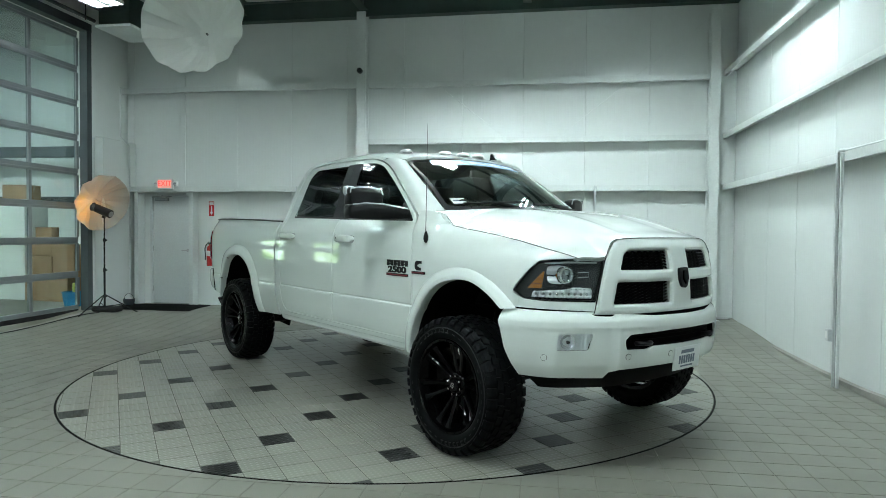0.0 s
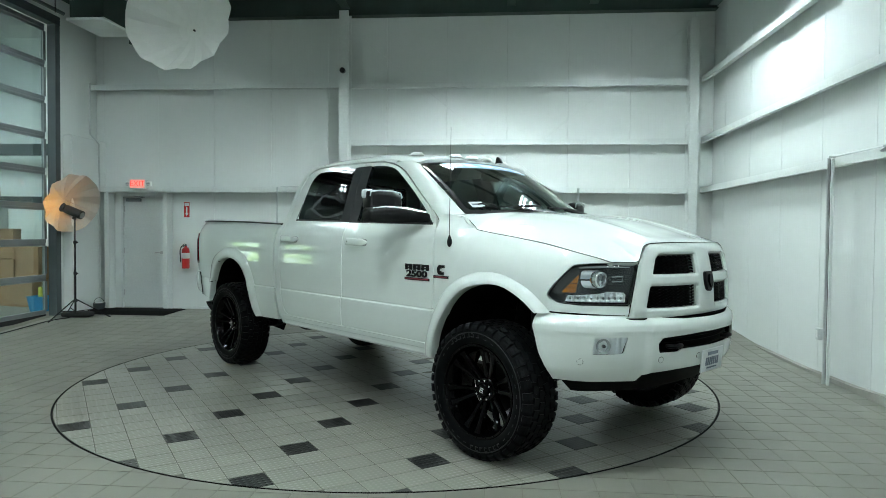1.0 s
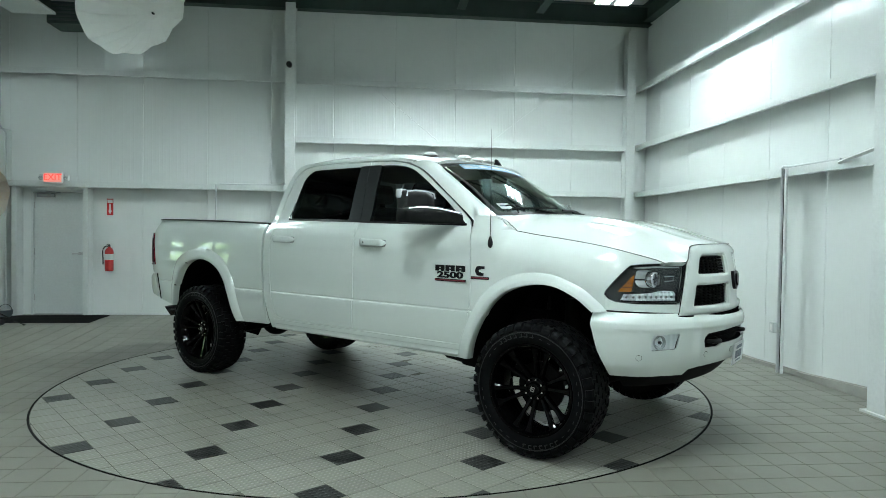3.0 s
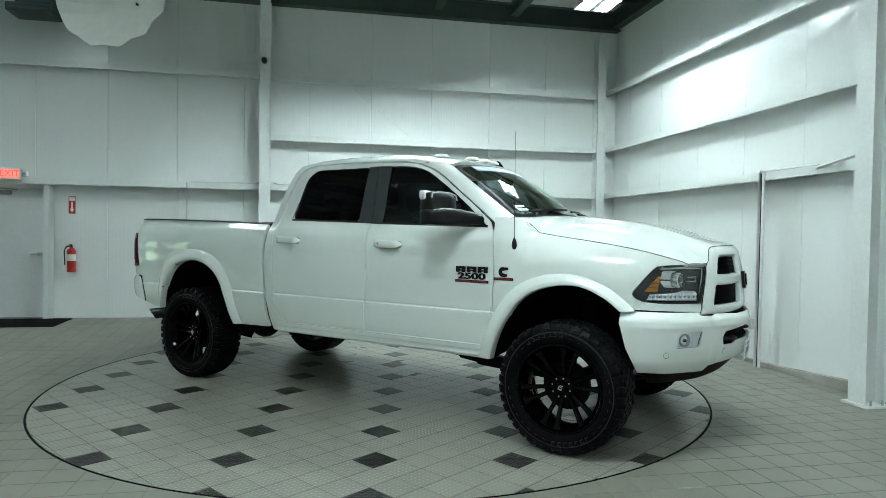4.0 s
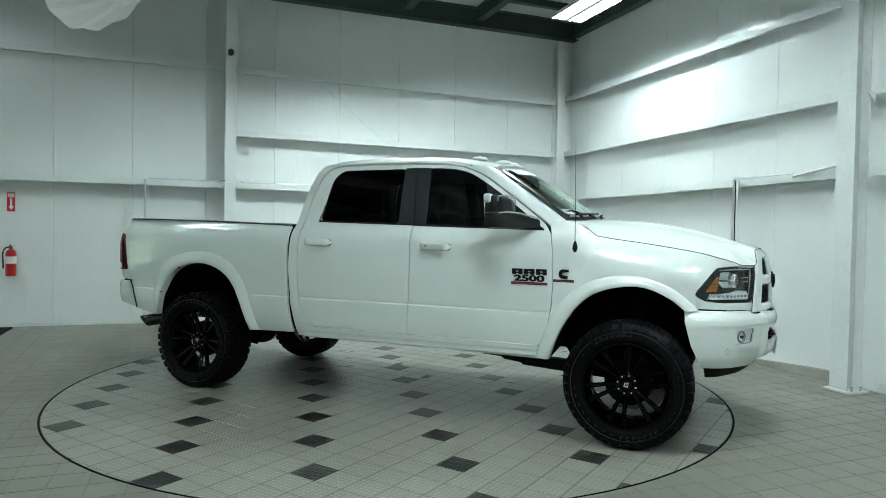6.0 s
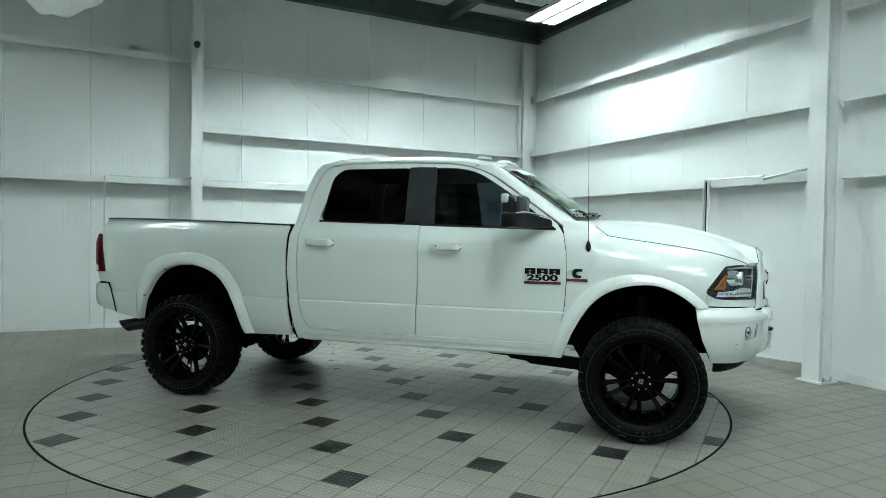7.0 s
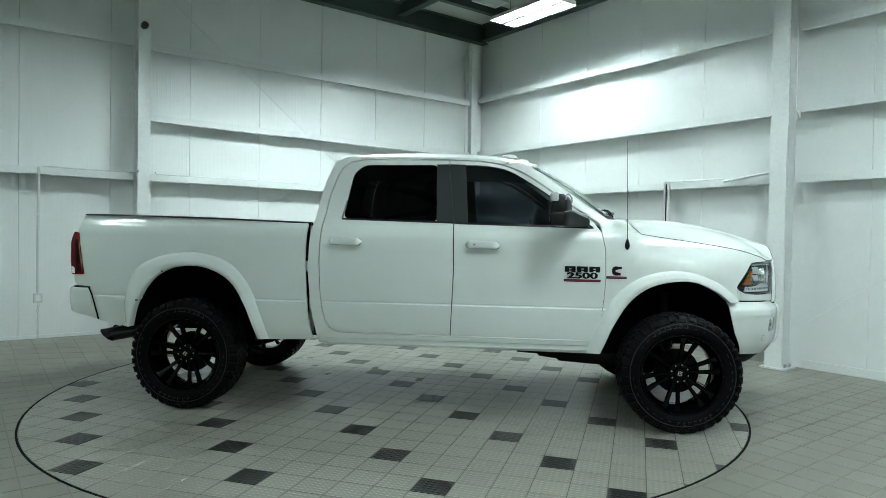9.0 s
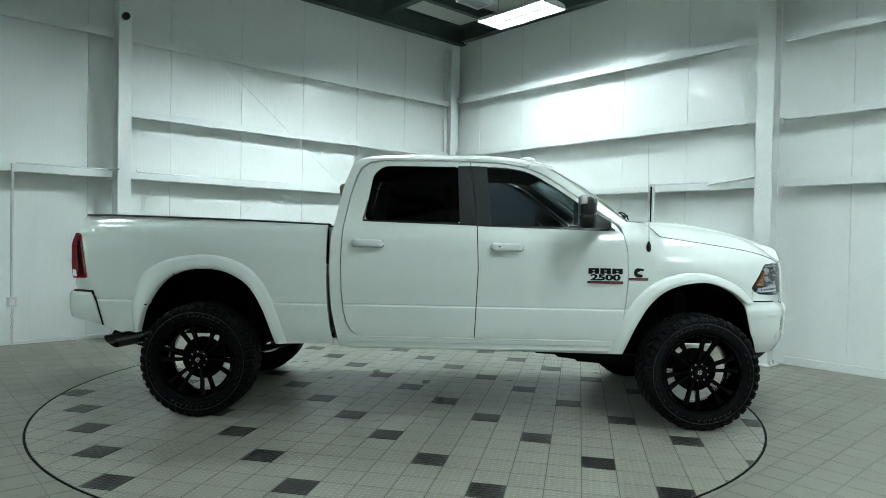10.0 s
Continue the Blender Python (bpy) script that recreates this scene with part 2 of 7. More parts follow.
GATE = (6.15, 10.42, -0.2, 4.90)        # the glazed overhead door in the west wall: y0, y1, z0, z1
DOOR = (-6.74, -5.88, -0.2, 2.15)     # the exit door in the north wall: x0, x1, z0, z1
wall_panels("wall_north", WX - 0.1, EX + 0.1, -0.15, CEIL_Z, (0, -1, 0), 0.145, openings=[DOOR])
wall_panels("wall_east", SY - 0.1, NY, -0.15, CEIL_Z, (-1, 0, 0), 4.636)
wall_panels("wall_west", SY - 0.1, NY, -0.15, CEIL_Z, (1, 0, 0), 10.37, openings=[GATE])
wall_panels("wall_south", WX - 0.1, EX + 0.1, -0.15, CEIL_Z, (0, 1, 0), 0.2)


def wall_beam(axis, a, b, face, wall_face, z_top, h=0.092):
    """One painted girt between a wall panel and its inner face."""
    bm = bmesh.new()
    s = 1 if wall_face > face else -1
    t = 0.01
    prof = [(wall_face, z_top), (face, z_top), (face, z_top - h), (face + s * 0.05, z_top - h), (face + s * 0.05, z_top - h + t),
            (face + s * t, z_top - h + t), (face + s * t, z_top - t), (wall_face, z_top - t)]
    prism(bm, prof, a, b, 0 if axis == "x" else 1)
    ob = part("wall_girt", bm, STEEL_WHITE)
    return tagged(ob, "white painted steel girt running along the wall", "girt", "wall girts", "structure")


GF_N, GF_E = 11.195, 3.365
COLX = -2.60
for z in (4.075, 2.285):
    wall_beam("x", WX, COLX - 0.10, GF_N, NY - 0.001, z)
for z in (4.06, 3.097, 2.290):
    wall_beam("x", COLX + 0.10, 3.10, GF_N, NY - 0.001, z)
for z in (4.155, 3.14, 2.31):
    wall_beam("y", 5.60, 11.395, GF_E, EX - 0.001, z)
    wall_beam("y", SY, 5.34, GF_E, EX - 0.001, z - (0.05 if z > 4 else 0))
for z in (4.0, 2.3):
    wall_beam("x", WX, EX, SY + 0.2, SY + 0.001, z)


def column(x, y, w, d, z0, z1, label):
    """A wide-flange steel column seen from its flange, with a base plate and bolts."""
    col = thing("steel_column", label, "column", pose(x, y, 0), "hall columns", "structure")
    bm = bmesh.new()
    t = 0.014
    box(bm, (-w / 2, -d / 2, z0), (w / 2, -d / 2 + t, z1), 0.002)
    box(bm, (-w / 2, d / 2 - t, z0), (w / 2, d / 2, z1), 0.002)
    box(bm, (-0.006, -d / 2 + t, z0), (0.006, d / 2 - t, z1))
    part("shaft", bm, STEEL_WHITE, col)
    bm = bmesh.new()
    box(bm, (-w / 2 - 0.05, -d / 2 - 0.05, z0 - 0.02), (w / 2 + 0.05, d / 2 + 0.03, z0 + 0.002), 0.003)
    part("base_plate", bm, STEEL_WHITE, col)
    for sx in (-1, 1):
        for sy in (-1, 1):
            bm = bmesh.new()
            rod(bm, (sx * (w / 2 + 0.02), sy * d * 0.3, z0), (sx * (w / 2 + 0.02), sy * d * 0.3, z0 + 0.05), 0.012, 6)
            part("anchor_bolt", bm, STEEL_HANDLE, col)
    return col


column(COLX, 11.16, 0.16, 0.22, 0.14, 5.24, "white painted steel column against the back wall")
column(3.165, 11.22, 0.15, 0.20, 0.13, 5.05, "white painted steel column in the corner")
ecol = column(3.275, 5.49, 0.20, 0.21, 0.02, 5.5, "thick white painted steel column against the side wall")
ecol.matrix_basis = pose(3.275, 5.49, 0, 0, 0, 90)
column(3.275, -0.8, 0.20, 0.21, 0.02, 5.5, "thick white painted steel column against the side wall").matrix_basis = pose(3.275, -0.8, 0, 0, 0, 90)

# ceiling liner and the dark green roof steel
bm = bmesh.new()
box(bm, (WX - 0.3, SY - 0.3, CEIL_Z), (EX + 0.3, NY + 0.3, CEIL_Z + 0.15))
ob = part("ceiling", bm, CEIL)
tagged(ob, "pale grey roof liner above dark steel framing", "ceiling", kind="structure")


def roof_beam(a, b, w, h, z):
    """A green I-beam under the roof from a to b."""
    a, b = Vector(a), Vector(b)
    bm = bmesh.new()
    l = (b - a).length
    box(bm, (0, -w / 2, -h), (l, w / 2, -h + 0.015), 0.002)
    box(bm, (0, -w / 2, -0.015), (l, w / 2, 0), 0.002)
    box(bm, (0, -0.006, -h + 0.015), (l, 0.006, -0.015))
    ang = math.degrees(math.atan2(b.y - a.y, b.x - a.x))
    ob = part("roof_beam", bm, GREEN_STEEL, m=pose(a.x, a.y, z, 0, 0, ang))
    return tagged(ob, "dark green painted steel roof beam", "beam", "roof beams", "structure")


roof_beam((WX, 11.30, 0), (EX, 11.30, 0), 0.17, 0.335, CEIL_Z - 0.003)
roof_beam((3.46, SY, 0), (3.46, 11.2, 0), 0.16, 0.30, CEIL_Z - 0.003)
roof_beam((-7.02, SY, 0), (-7.02, 11.2, 0), 0.16, 0.30, CEIL_Z - 0.003)
for x in (1.55, 0.2, -2.6, -4.8):
    roof_beam((x, SY, 0), (x, 11.2, 0), 0.14, 0.24, CEIL_Z - 0.003)
for y in (10.2, 8.0, 4.6, 1.2, -2.4):
    roof_beam((WX + 0.2, y, 0), (3.36, y, 0), 0.10, 0.18, CEIL_Z - 0.05)

# ---- ceiling lights ----
def tube_material(strength, tint=(0.835, 1.0, 1.02)):
    return Mat("lit_tube", (0.9, 0.9, 0.9), 0.4).emit(tint, strength).m


BLADE = []


def ceiling_light(x, y, z, turn, strength, length=1.24, w=0.50, roof=CEIL_Z):
    """A four-tube fluorescent fixture hung from the roof: white troughs, open downwards, with a spine between the pairs."""
    lamp = thing("ceiling_light", "white fluorescent ceiling fixture, switched on, hung under the roof steel", "ceiling light", pose(x, y, z, 0, 0, turn), "ceiling lights")
    glow = tube_material(strength)
    bm = bmesh.new()
    h = 0.062
    half = [(0.034, -0.0262), (0.052, 0.028), (0.118, 0.028), (0.140, -0.0262), (0.160, 0.028), (0.228, 0.028), (w / 2 - 0.003, -0.0262), (w / 2, -0.0262), (w / 2 - 0.008, 0.034), (w * 0.3, h)]
    prism(bm, half + [(-u, v) for u, v in half[::-1]], -length / 2, length / 2, 1)
    part("housing", bm, STEEL_WHITE, lamp)
    # cross blades added to cut light along the tubes off the upper walls
    if not BLADE:
        bm = bmesh.new()
        box(bm, (0.036, -0.0008, -0.0256), (w / 2 - 0.006, 0.0008, 0.026))
        BLADE.append(mesh_from(bm, "cutoff_blade", STEEL_WHITE))
    for k in range(11):
        for rz in (0, 180):
            part("cutoff_blade", BLADE[0], None, lamp).matrix_basis = pose(0, -length / 2 + 0.004 + (length - 0.008) * k / 10, 0, 0, 0, rz)
    for u in (-0.194, -0.086, 0.086, 0.194):
        bm = bmesh.new()
        rod(bm, (u, -length / 2 + 0.02, 0.0), (u, length / 2 - 0.02, 0.0), 0.011, 8)
        part("tube", bm, glow, lamp, "glowing white fluorescent tube", True)
    for s in (-1, 1):
        bm = bmesh.new()
        rod(bm, (0, s * length * 0.36, h), (0, s * length * 0.36, roof - z - 0.002), 0.004, 6)
        part("hanger_rod", bm, BLACK_STEEL, lamp)
    for s in (-1, 1):
        bm = bmesh.new()
        box(bm, (-w / 2, s * length / 2 + 0.001, -0.010), (w / 2, s * length / 2 + 0.006, 0.034), 0.001)
        part("end_cap", bm, STEEL_WHITE, lamp)
    return lamp


# first and third seen, fourth inferred from glass; others unseen, added to lift brightness
for x, y, turn, strength in ((2.05, 8.53, 0, 262), (-0.6, 8.5, 90, 390), (-6.1, 8.68, -8, 88), (-1.5, 2.9, 0, 290), (1.05, 3.9, 90, 205), (-1.2, 0.2, 90, 190), (2.7, 0.7, 0, 18), (-5.4, -0.2, 0, 90), (-1.6, -2.8, 90, 200)):
    ceiling_light(x, y, 4.90 if x < -6 else 4.785, turn, strength)

vent = thing("ceiling_vent", "white framed air grille between the roof beams", "vent", pose(2.46, 9.92, 5.40), kind="")
bm = bmesh.new()
for lo, hi in (((-0.26, -0.17), (0.26, -0.14)), ((-0.26, 0.14), (0.26, 0.17)), ((-0.26, -0.14), (-0.23, 0.14)), ((0.23, -0.14), (0.26, 0.14))):
    box(bm, (lo[0], lo[1], 0.0), (hi[0], hi[1], 0.03), 0.002)
part("frame", bm, STEEL_WHITE, vent)
bm = bmesh.new()
box(bm, (-0.235, -0.145, 0.031), (0.235, 0.145, 0.147))
part("duct_box", bm, STEEL_WHITE, vent)
for k in range(9):
    bm = bmesh.new()
    box(bm, (-0.23 + 0.054 * k, -0.139, 0.006), (-0.216 + 0.054 * k, 0.139, 0.026))
    part("slat", bm, CONDUIT, vent)

# ---- floor ----
bm = bmesh.new()
nx, ny = 60, 84
grid = [[None] * (ny + 1) for _ in range(nx + 1)]
x0, x1, y0, y1 = WX - 6.5, EX + 0.2, SY - 0.2, NY + 3.2
for i in range(nx + 1):
    for j in range(ny + 1):
        x, y = x0 + (x1 - x0) * i / nx, y0 + (y1 - y0) * j / ny
        grid[i][j] = bm.verts.new((x, y, ground_z(x, y) - 0.003))
for i in range(nx):
    for j in range(ny):
        bm.faces.new((grid[i][j], grid[i + 1][j], grid[i + 1][j + 1], grid[i][j + 1]))
floor = part("floor", bm, GROUT_OUT, smooth=True)
tagged(floor, "buff square ceramic floor tiles with grey joints", "floor", kind="structure")

# steel rings round the floor disc
disc = thing("floor_turntable", "round tiled turntable flush with the floor, with scattered charcoal tiles", "turntable", pose(DISC.x, DISC.y, 0))
bm = bmesh.new()
revolve(bm, [(DISC_R - 0.0090, -0.004), (DISC_R - 0.0090, 0.0), (DISC_R - 0.0035, 0.0), (DISC_R - 0.0035, -0.004)], 160, "z", 0, True)
part("rim_ring", bm, RING_BLACK, disc, "dark steel edge ring")
bm = bmesh.new()
revolve(bm, [(0.0, -0.0022), (DISC_R - 0.013, -0.0022), (DISC_R - 0.013, -0.02), (0, -0.02)], 120, "z")
part("bedding", bm, GROUT, disc)
bm = bmesh.new()
revolve(bm, [(DISC_R - 0.0034, -0.0016), (DISC_R + 0.007, -0.0016)], 160, "z")
part("gap_strip", bm, RING_BLACK, disc)

# ---- the pickup truck ----
def paint_material():
    m = Mat("pearl_white_paint", (0.74, 0.78, 0.74), 0.5, coat=1.0, spec=0.12)
    m.rough(m.noise(2.5, 3.0), 0.48, 0.58)
    m.color(m.ramp(m.noise(1.2, 3.0), [(0.3, (0.705, 0.752, 0.722)), (0.7, (0.725, 0.770, 0.740))]))
    # the faint ripple of a clear coat
    b = m.node("ShaderNodeBump", Strength=0.018, Distance=0.001)
    m.link(m.noise(190.0, 2.0), b.inputs["Height"])
    m.link(b.outputs[0], m.p.inputs["Coat Normal"])
    m.p.inputs["Coat Roughness"].default_value = 0.006
    m.p.inputs["Coat IOR"].default_value = 1.62
    return m.m


def tinted(name, tint, rough=0.0, gloss=1.0, base=0.035, power=4.5):
    """Thin glass: light passes straight through, tinted, with a fresnel gloss."""
    mt = bpy.data.materials.new(name)
    mt.use_nodes = True
    t = mt.node_tree
    t.nodes.clear()
    out = t.nodes.new("ShaderNodeOutputMaterial")
    tr = t.nodes.new("ShaderNodeBsdfTransparent")
    tr.inputs[0].default_value = (*tint, 1)
    gl = t.nodes.new("ShaderNodeBsdfGlossy")
    gl.inputs["Roughness"].default_value = rough
    gl.inputs["Color"].default_value = (gloss, gloss, gloss, 1)
    lw = t.nodes.new("ShaderNodeLayerWeight")
    lw.inputs[0].default_value = 0.5
    pw = t.nodes.new("ShaderNodeMath")
    pw.operation = "POWER"
    pw.inputs[1].default_value = power
    t.links.new(lw.outputs["Facing"], pw.inputs[0])
    fr = t.nodes.new("ShaderNodeMath")
    fr.operation = "MULTIPLY_ADD"
    fr.inputs[1].default_value, fr.inputs[2].default_value = 0.9, base
    t.links.new(pw.outputs[0], fr.inputs[0])
    mx = t.nodes.new("ShaderNodeMixShader")
    t.links.new(fr.outputs[0], mx.inputs[0])
    t.links.new(tr.outputs[0], mx.inputs[1])
    t.links.new(gl.outputs[0], mx.inputs[2])
    t.links.new(mx.outputs[0], out.inputs[0])
    return mt


PAINT = paint_material()
DARK_GLASS = tinted("privacy_glass", (0.03, 0.034, 0.036), base=0.014)
SIDE_GLASS = tinted("tinted_door_glass", (0.19, 0.215, 0.245), base=0.022)
SHIELD_GLASS = tinted("windscreen_glass", (0.68, 0.81, 0.70), base=0.035, power=3.8)
LAMP_GLASS = tinted("clear_lamp_cover", (0.82, 0.84, 0.85))
HALL_GLASS = tinted("clear_window_pane", (0.78, 0.84, 0.84))
FOG = Mat("fog_lamp_reflector", (0.82, 0.84, 0.85), 0.3, 0.15).m
GLOSS_BLACK = Mat("gloss_black_wheel", (0.0010, 0.0010, 0.0012), 0.06, 0.0, 0.0, 0.12).m
SATIN_BLACK = Mat("satin_black_trim", rough=0.4, spec=0.25).varied((0.0045, 0.0045, 0.005), 0.2, 6.0, 80.0).m
PILLAR_BLACK = Mat("black_pillar_cover", (0.022, 0.024, 0.025), 0.55, spec=0.15).m
GRILLE_BLACK = Mat("black_grille_mesh", (0.002, 0.002, 0.002), 0.5, spec=0.03).m
UNDER = Mat("black_chassis", rough=0.65, spec=0.12).varied((0.0035, 0.0035, 0.0035), 0.35, 5.0, 40.0).m
LINER = Mat("wheel_well_liner", rough=0.9, spec=0.06).varied((0.002, 0.002, 0.002), 0.3, 6.0, 60.0).m
INTERIOR = Mat("dark_cabin_trim", rough=0.75).varied((0.055, 0.056, 0.05), 0.25, 6.0, 60.0).m
SEAT_CLOTH = Mat("grey_seat_cloth", rough=0.9).varied((0.20, 0.20, 0.175), 0.15, 6.0, 80.0).m
HEADLINER = Mat("grey_headliner", rough=0.9).varied((0.45, 0.45, 0.41), 0.1, 5.0, 80.0).m
TAIL_RED = Mat("red_tail_lens", (0.13, 0.0015, 0.007), 0.08, 0.0, 0.3).m
TAIL_DARK = Mat("smoked_tail_lens", (0.025, 0.0005, 0.003), 0.45, 0.0, 0.0, 0.04).m
AMBER = Mat("amber_reflector", (0.52, 0.175, 0.02), 0.25, 0.0, 0.8).m
LAMP_DARK = Mat("lamp_bezel", (0.075, 0.078, 0.082), 0.12, 0.6).m
LAMP_SILVER = Mat("lamp_reflector", (0.78, 0.80, 0.82), 0.22, 0.55).m
BADGE_BLACK = Mat("black_badge", (0.004, 0.004, 0.0045), 0.35, spec=0.2).m
BADGE_RED = Mat("dark_red_badge_bar", (0.22, 0.02, 0.03), 0.35).m
BANNER_BLUE = Mat("pale_blue_banner", (0.32, 0.55, 0.78), 0.4).m
BANNER_INK = Mat("white_banner_ink", (0.75, 0.8, 0.85), 0.4).m
PLATE_WHITE = Mat("white_plate", rough=0.35).varied((0.72, 0.74, 0.75), 0.05, 10.0, 60.0).m
PLATE_INK = Mat("dark_plate_ink", (0.13, 0.16, 0.21), 0.4).m
# grey for the shade painted round the door handles
HANDLE_SHADE = Mat("grey_handle_shade", (0.33, 0.345, 0.34), 0.6, spec=0.2).m
# near-black that paints the shade inside the panel gaps
GAP_SHADE = Mat("panel_gap_shade", (0.02, 0.022, 0.022), 0.7, spec=0.1).m
EXHAUST = Mat("dark_exhaust_steel", (0.05, 0.05, 0.05), 0.25, 0.9).m


def tyre_material():
    m = Mat("tyre_rubber", rough=0.62)
    m.varied((0.0028, 0.0032, 0.0036), 0.3, 6.0, 90.0)
    m.rough(m.noise(14.0), 0.48, 0.64)
    m.p.inputs["Specular IOR Level"].default_value = 0.07
    m.bump(m.noise(120.0), 0.25, 0.001)
    return m.m


TYRE = tyre_material()
TREAD = tyre_material()
TREAD.name = "tread_rubber"
TREAD.node_tree.nodes["Principled BSDF"].inputs["Specular IOR Level"].default_value = 0.09


MARK = tyre_material()
MARK.name = "raised_sidewall_rubber"
MARK.node_tree.nodes["Principled BSDF"].inputs["Specular IOR Level"].default_value = 0.5


def spline(keys):
    """A smooth curve of one variable through (x, y) keys, flat-safe at the ends."""
    xs = np.array([k[0] for k in keys], float)
    ys = np.array([k[1] for k in keys], float)
    d = np.diff(ys) / np.diff(xs)
    m = np.zeros(len(xs))
    m[0], m[-1] = d[0], d[-1]
    for i in range(1, len(xs) - 1):
        m[i] = 0.0 if d[i - 1] * d[i] <= 0 else 2 * d[i - 1] * d[i] / (d[i - 1] + d[i])

    def f(x):
        x = min(max(x, xs[0]), xs[-1])
        i = min(max(int(np.searchsorted(xs, x)) - 1, 0), len(xs) - 2)
        h = xs[i + 1] - xs[i]
        t = (x - xs[i]) / h
        return float((2 * t**3 - 3 * t**2 + 1) * ys[i] + (t**3 - 2 * t**2 + t) * h * m[i] + (-2 * t**3 + 3 * t**2) * ys[i + 1] + (t**3 - t**2) * h * m[i + 1])
    return f


def rounded(pts, n=6):
    """Catmull-Rom through open points."""
    out = []
    p = [np.array(q, float) for q in pts]
    p = [2 * p[0] - p[1]] + p + [2 * p[-1] - p[-2]]
    for i in range(1, len(p) - 2):
        for k in range(n):
            t = k / n
            out.append(tuple(0.5 * (2 * p[i] + (p[i + 1] - p[i - 1]) * t + (2 * p[i - 1] - 5 * p[i] + 4 * p[i + 1] - p[i + 2]) * t**2 + (3 * p[i] - p[i - 1] - 3 * p[i + 1] + p[i + 2]) * t**3)))
    out.append(tuple(p[-2]))
    return out


def soft(pts, r=0.03, n=4):
    """A closed outline with its corners rounded to about r."""
    out = []
    k = len(pts)
    for i in range(k):
        a, b, c = (np.array(pts[j % k], float) for j in (i - 1, i, i + 1))
        la, lc = np.linalg.norm(a - b), np.linalg.norm(c - b)
        ra = min(r, la * 0.45, lc * 0.45)
        p, q = b + (a - b) / la * ra, b + (c - b) / lc * ra
        for j in range(n + 1):
            t = j / n
            out.append(tuple((1 - t) ** 2 * p + 2 * t * (1 - t) * b + t * t * q))
    return out


def shell(name, outer, fmap, parent, mat, holes=(), res=(0.08, 0.05), thick=0.02, label="", lift=0.0, roll=0.0015, cuts=()):
    """A sheet part: a flat outline with holes, cut into a fine grid, laid on the surface fmap(u, v) and given turned-in edges."""
    from mathutils.geometry import tessellate_polygon
    loops = [list(outer)] + [list(h) for h in holes]
    flat = [p for l in loops for p in l]
    tris = tessellate_polygon([[Vector((p[0], p[1], 0)) for p in l] for l in loops])
    bm = bmesh.new()
    vs = [bm.verts.new((p[0], p[1], 0)) for p in flat]
    for tri in tris:
        try:
            bm.faces.new([vs[i] for i in tri])
        except ValueError:
            pass
    for ax in (0, 1):
        lo, hi = min(p[ax] for p in flat), max(p[ax] for p in flat)
        n = max(1, int((hi - lo) / res[ax]))
        for at in [lo + (hi - lo) * i / n for i in range(1, n)] + [c for c in cuts if ax == 1 and lo < c < hi]:
            co, no = [0, 0, 0], [0, 0, 0]
            co[ax], no[ax] = at, 1
            bmesh.ops.bisect_plane(bm, geom=bm.verts[:] + bm.edges[:] + bm.faces[:], plane_co=co, plane_no=no, dist=1e-6)
    bmesh.ops.remove_doubles(bm, verts=bm.verts[:], dist=1e-5)
    bm.normal_update()
    e = 1e-3
    mid = Vector((np.mean([p[0] for p in outer]), np.mean([p[1] for p in outer]), 0))
    normals = {}
    for v in bm.verts:
        u, w = v.co.x, v.co.y
        p = Vector(fmap(u, w))
        du = Vector(fmap(u + e, w)) - Vector(fmap(u - e, w))
        dw = Vector(fmap(u, w + e)) - Vector(fmap(u, w - e))
        n = du.cross(dw)
        if n.length < 1e-12:
            n = Vector((0, 0, 1))
        normals[v] = (p, n.normalized())
    for v, (p, n) in normals.items():
        v.co = p + n * lift
    nor = {v: n for v, (p, n) in normals.items()}
    bm.normal_update()
    flip = sum(f.normal.dot(nor[f.verts[0]]) * f.calc_area() for f in bm.faces)
    if flip < 0:
        bmesh.ops.reverse_faces(bm, faces=bm.faces[:])
    outerf = set(bm.faces)
    edges = [ed for ed in bm.edges if len(ed.link_faces) == 1]
    inner = {}
    for ed in edges:
        for v in ed.verts:
            if v not in inner:
                inner[v] = bm.verts.new(v.co - nor[v] * thick)
                v.co -= nor[v] * roll
    for ed in edges:
        f = ed.link_faces[0]
        a, b = ed.verts
        for l in f.loops:
            if l.edge == ed:
                a, b = l.vert, l.link_loop_next.vert
        bm.faces.new((b, a, inner[a], inner[b]))
    bm.normal_update()
    bm.verts.index_update()
    bm.faces.ensure_lookup_table()
    cn = []
    for f in bm.faces:
        for l in f.loops:
            cn.append(tuple(nor[l.vert]) if f in outerf else tuple(f.normal))
    me = bpy.data.meshes.new(name)
    bm.to_mesh(me)
    bm.free()
    me.materials.append(mat)
    me.shade_smooth()
    me.normals_split_custom_set(cn)
    return part(name, me, None, parent, label)


def loft(bm, rows, closed=False, mat=0):
    vs = [[bm.verts.new(p) for p in row] for row in rows]
    n = len(vs[0])
    for a, b in zip(vs, vs[1:]):
        for i in range(n if closed else n - 1):
            j = (i + 1) % n
            f = bm.faces.new((a[i], a[j], b[j], b[i]))
            f.material_index = mat
    return vs


TRUCK = thing("pickup_truck", "lifted white pickup truck with black wheels on a floor turntable", "truck", pose(-0.8165, 6.8255, 0, 0, 0, -42.4))

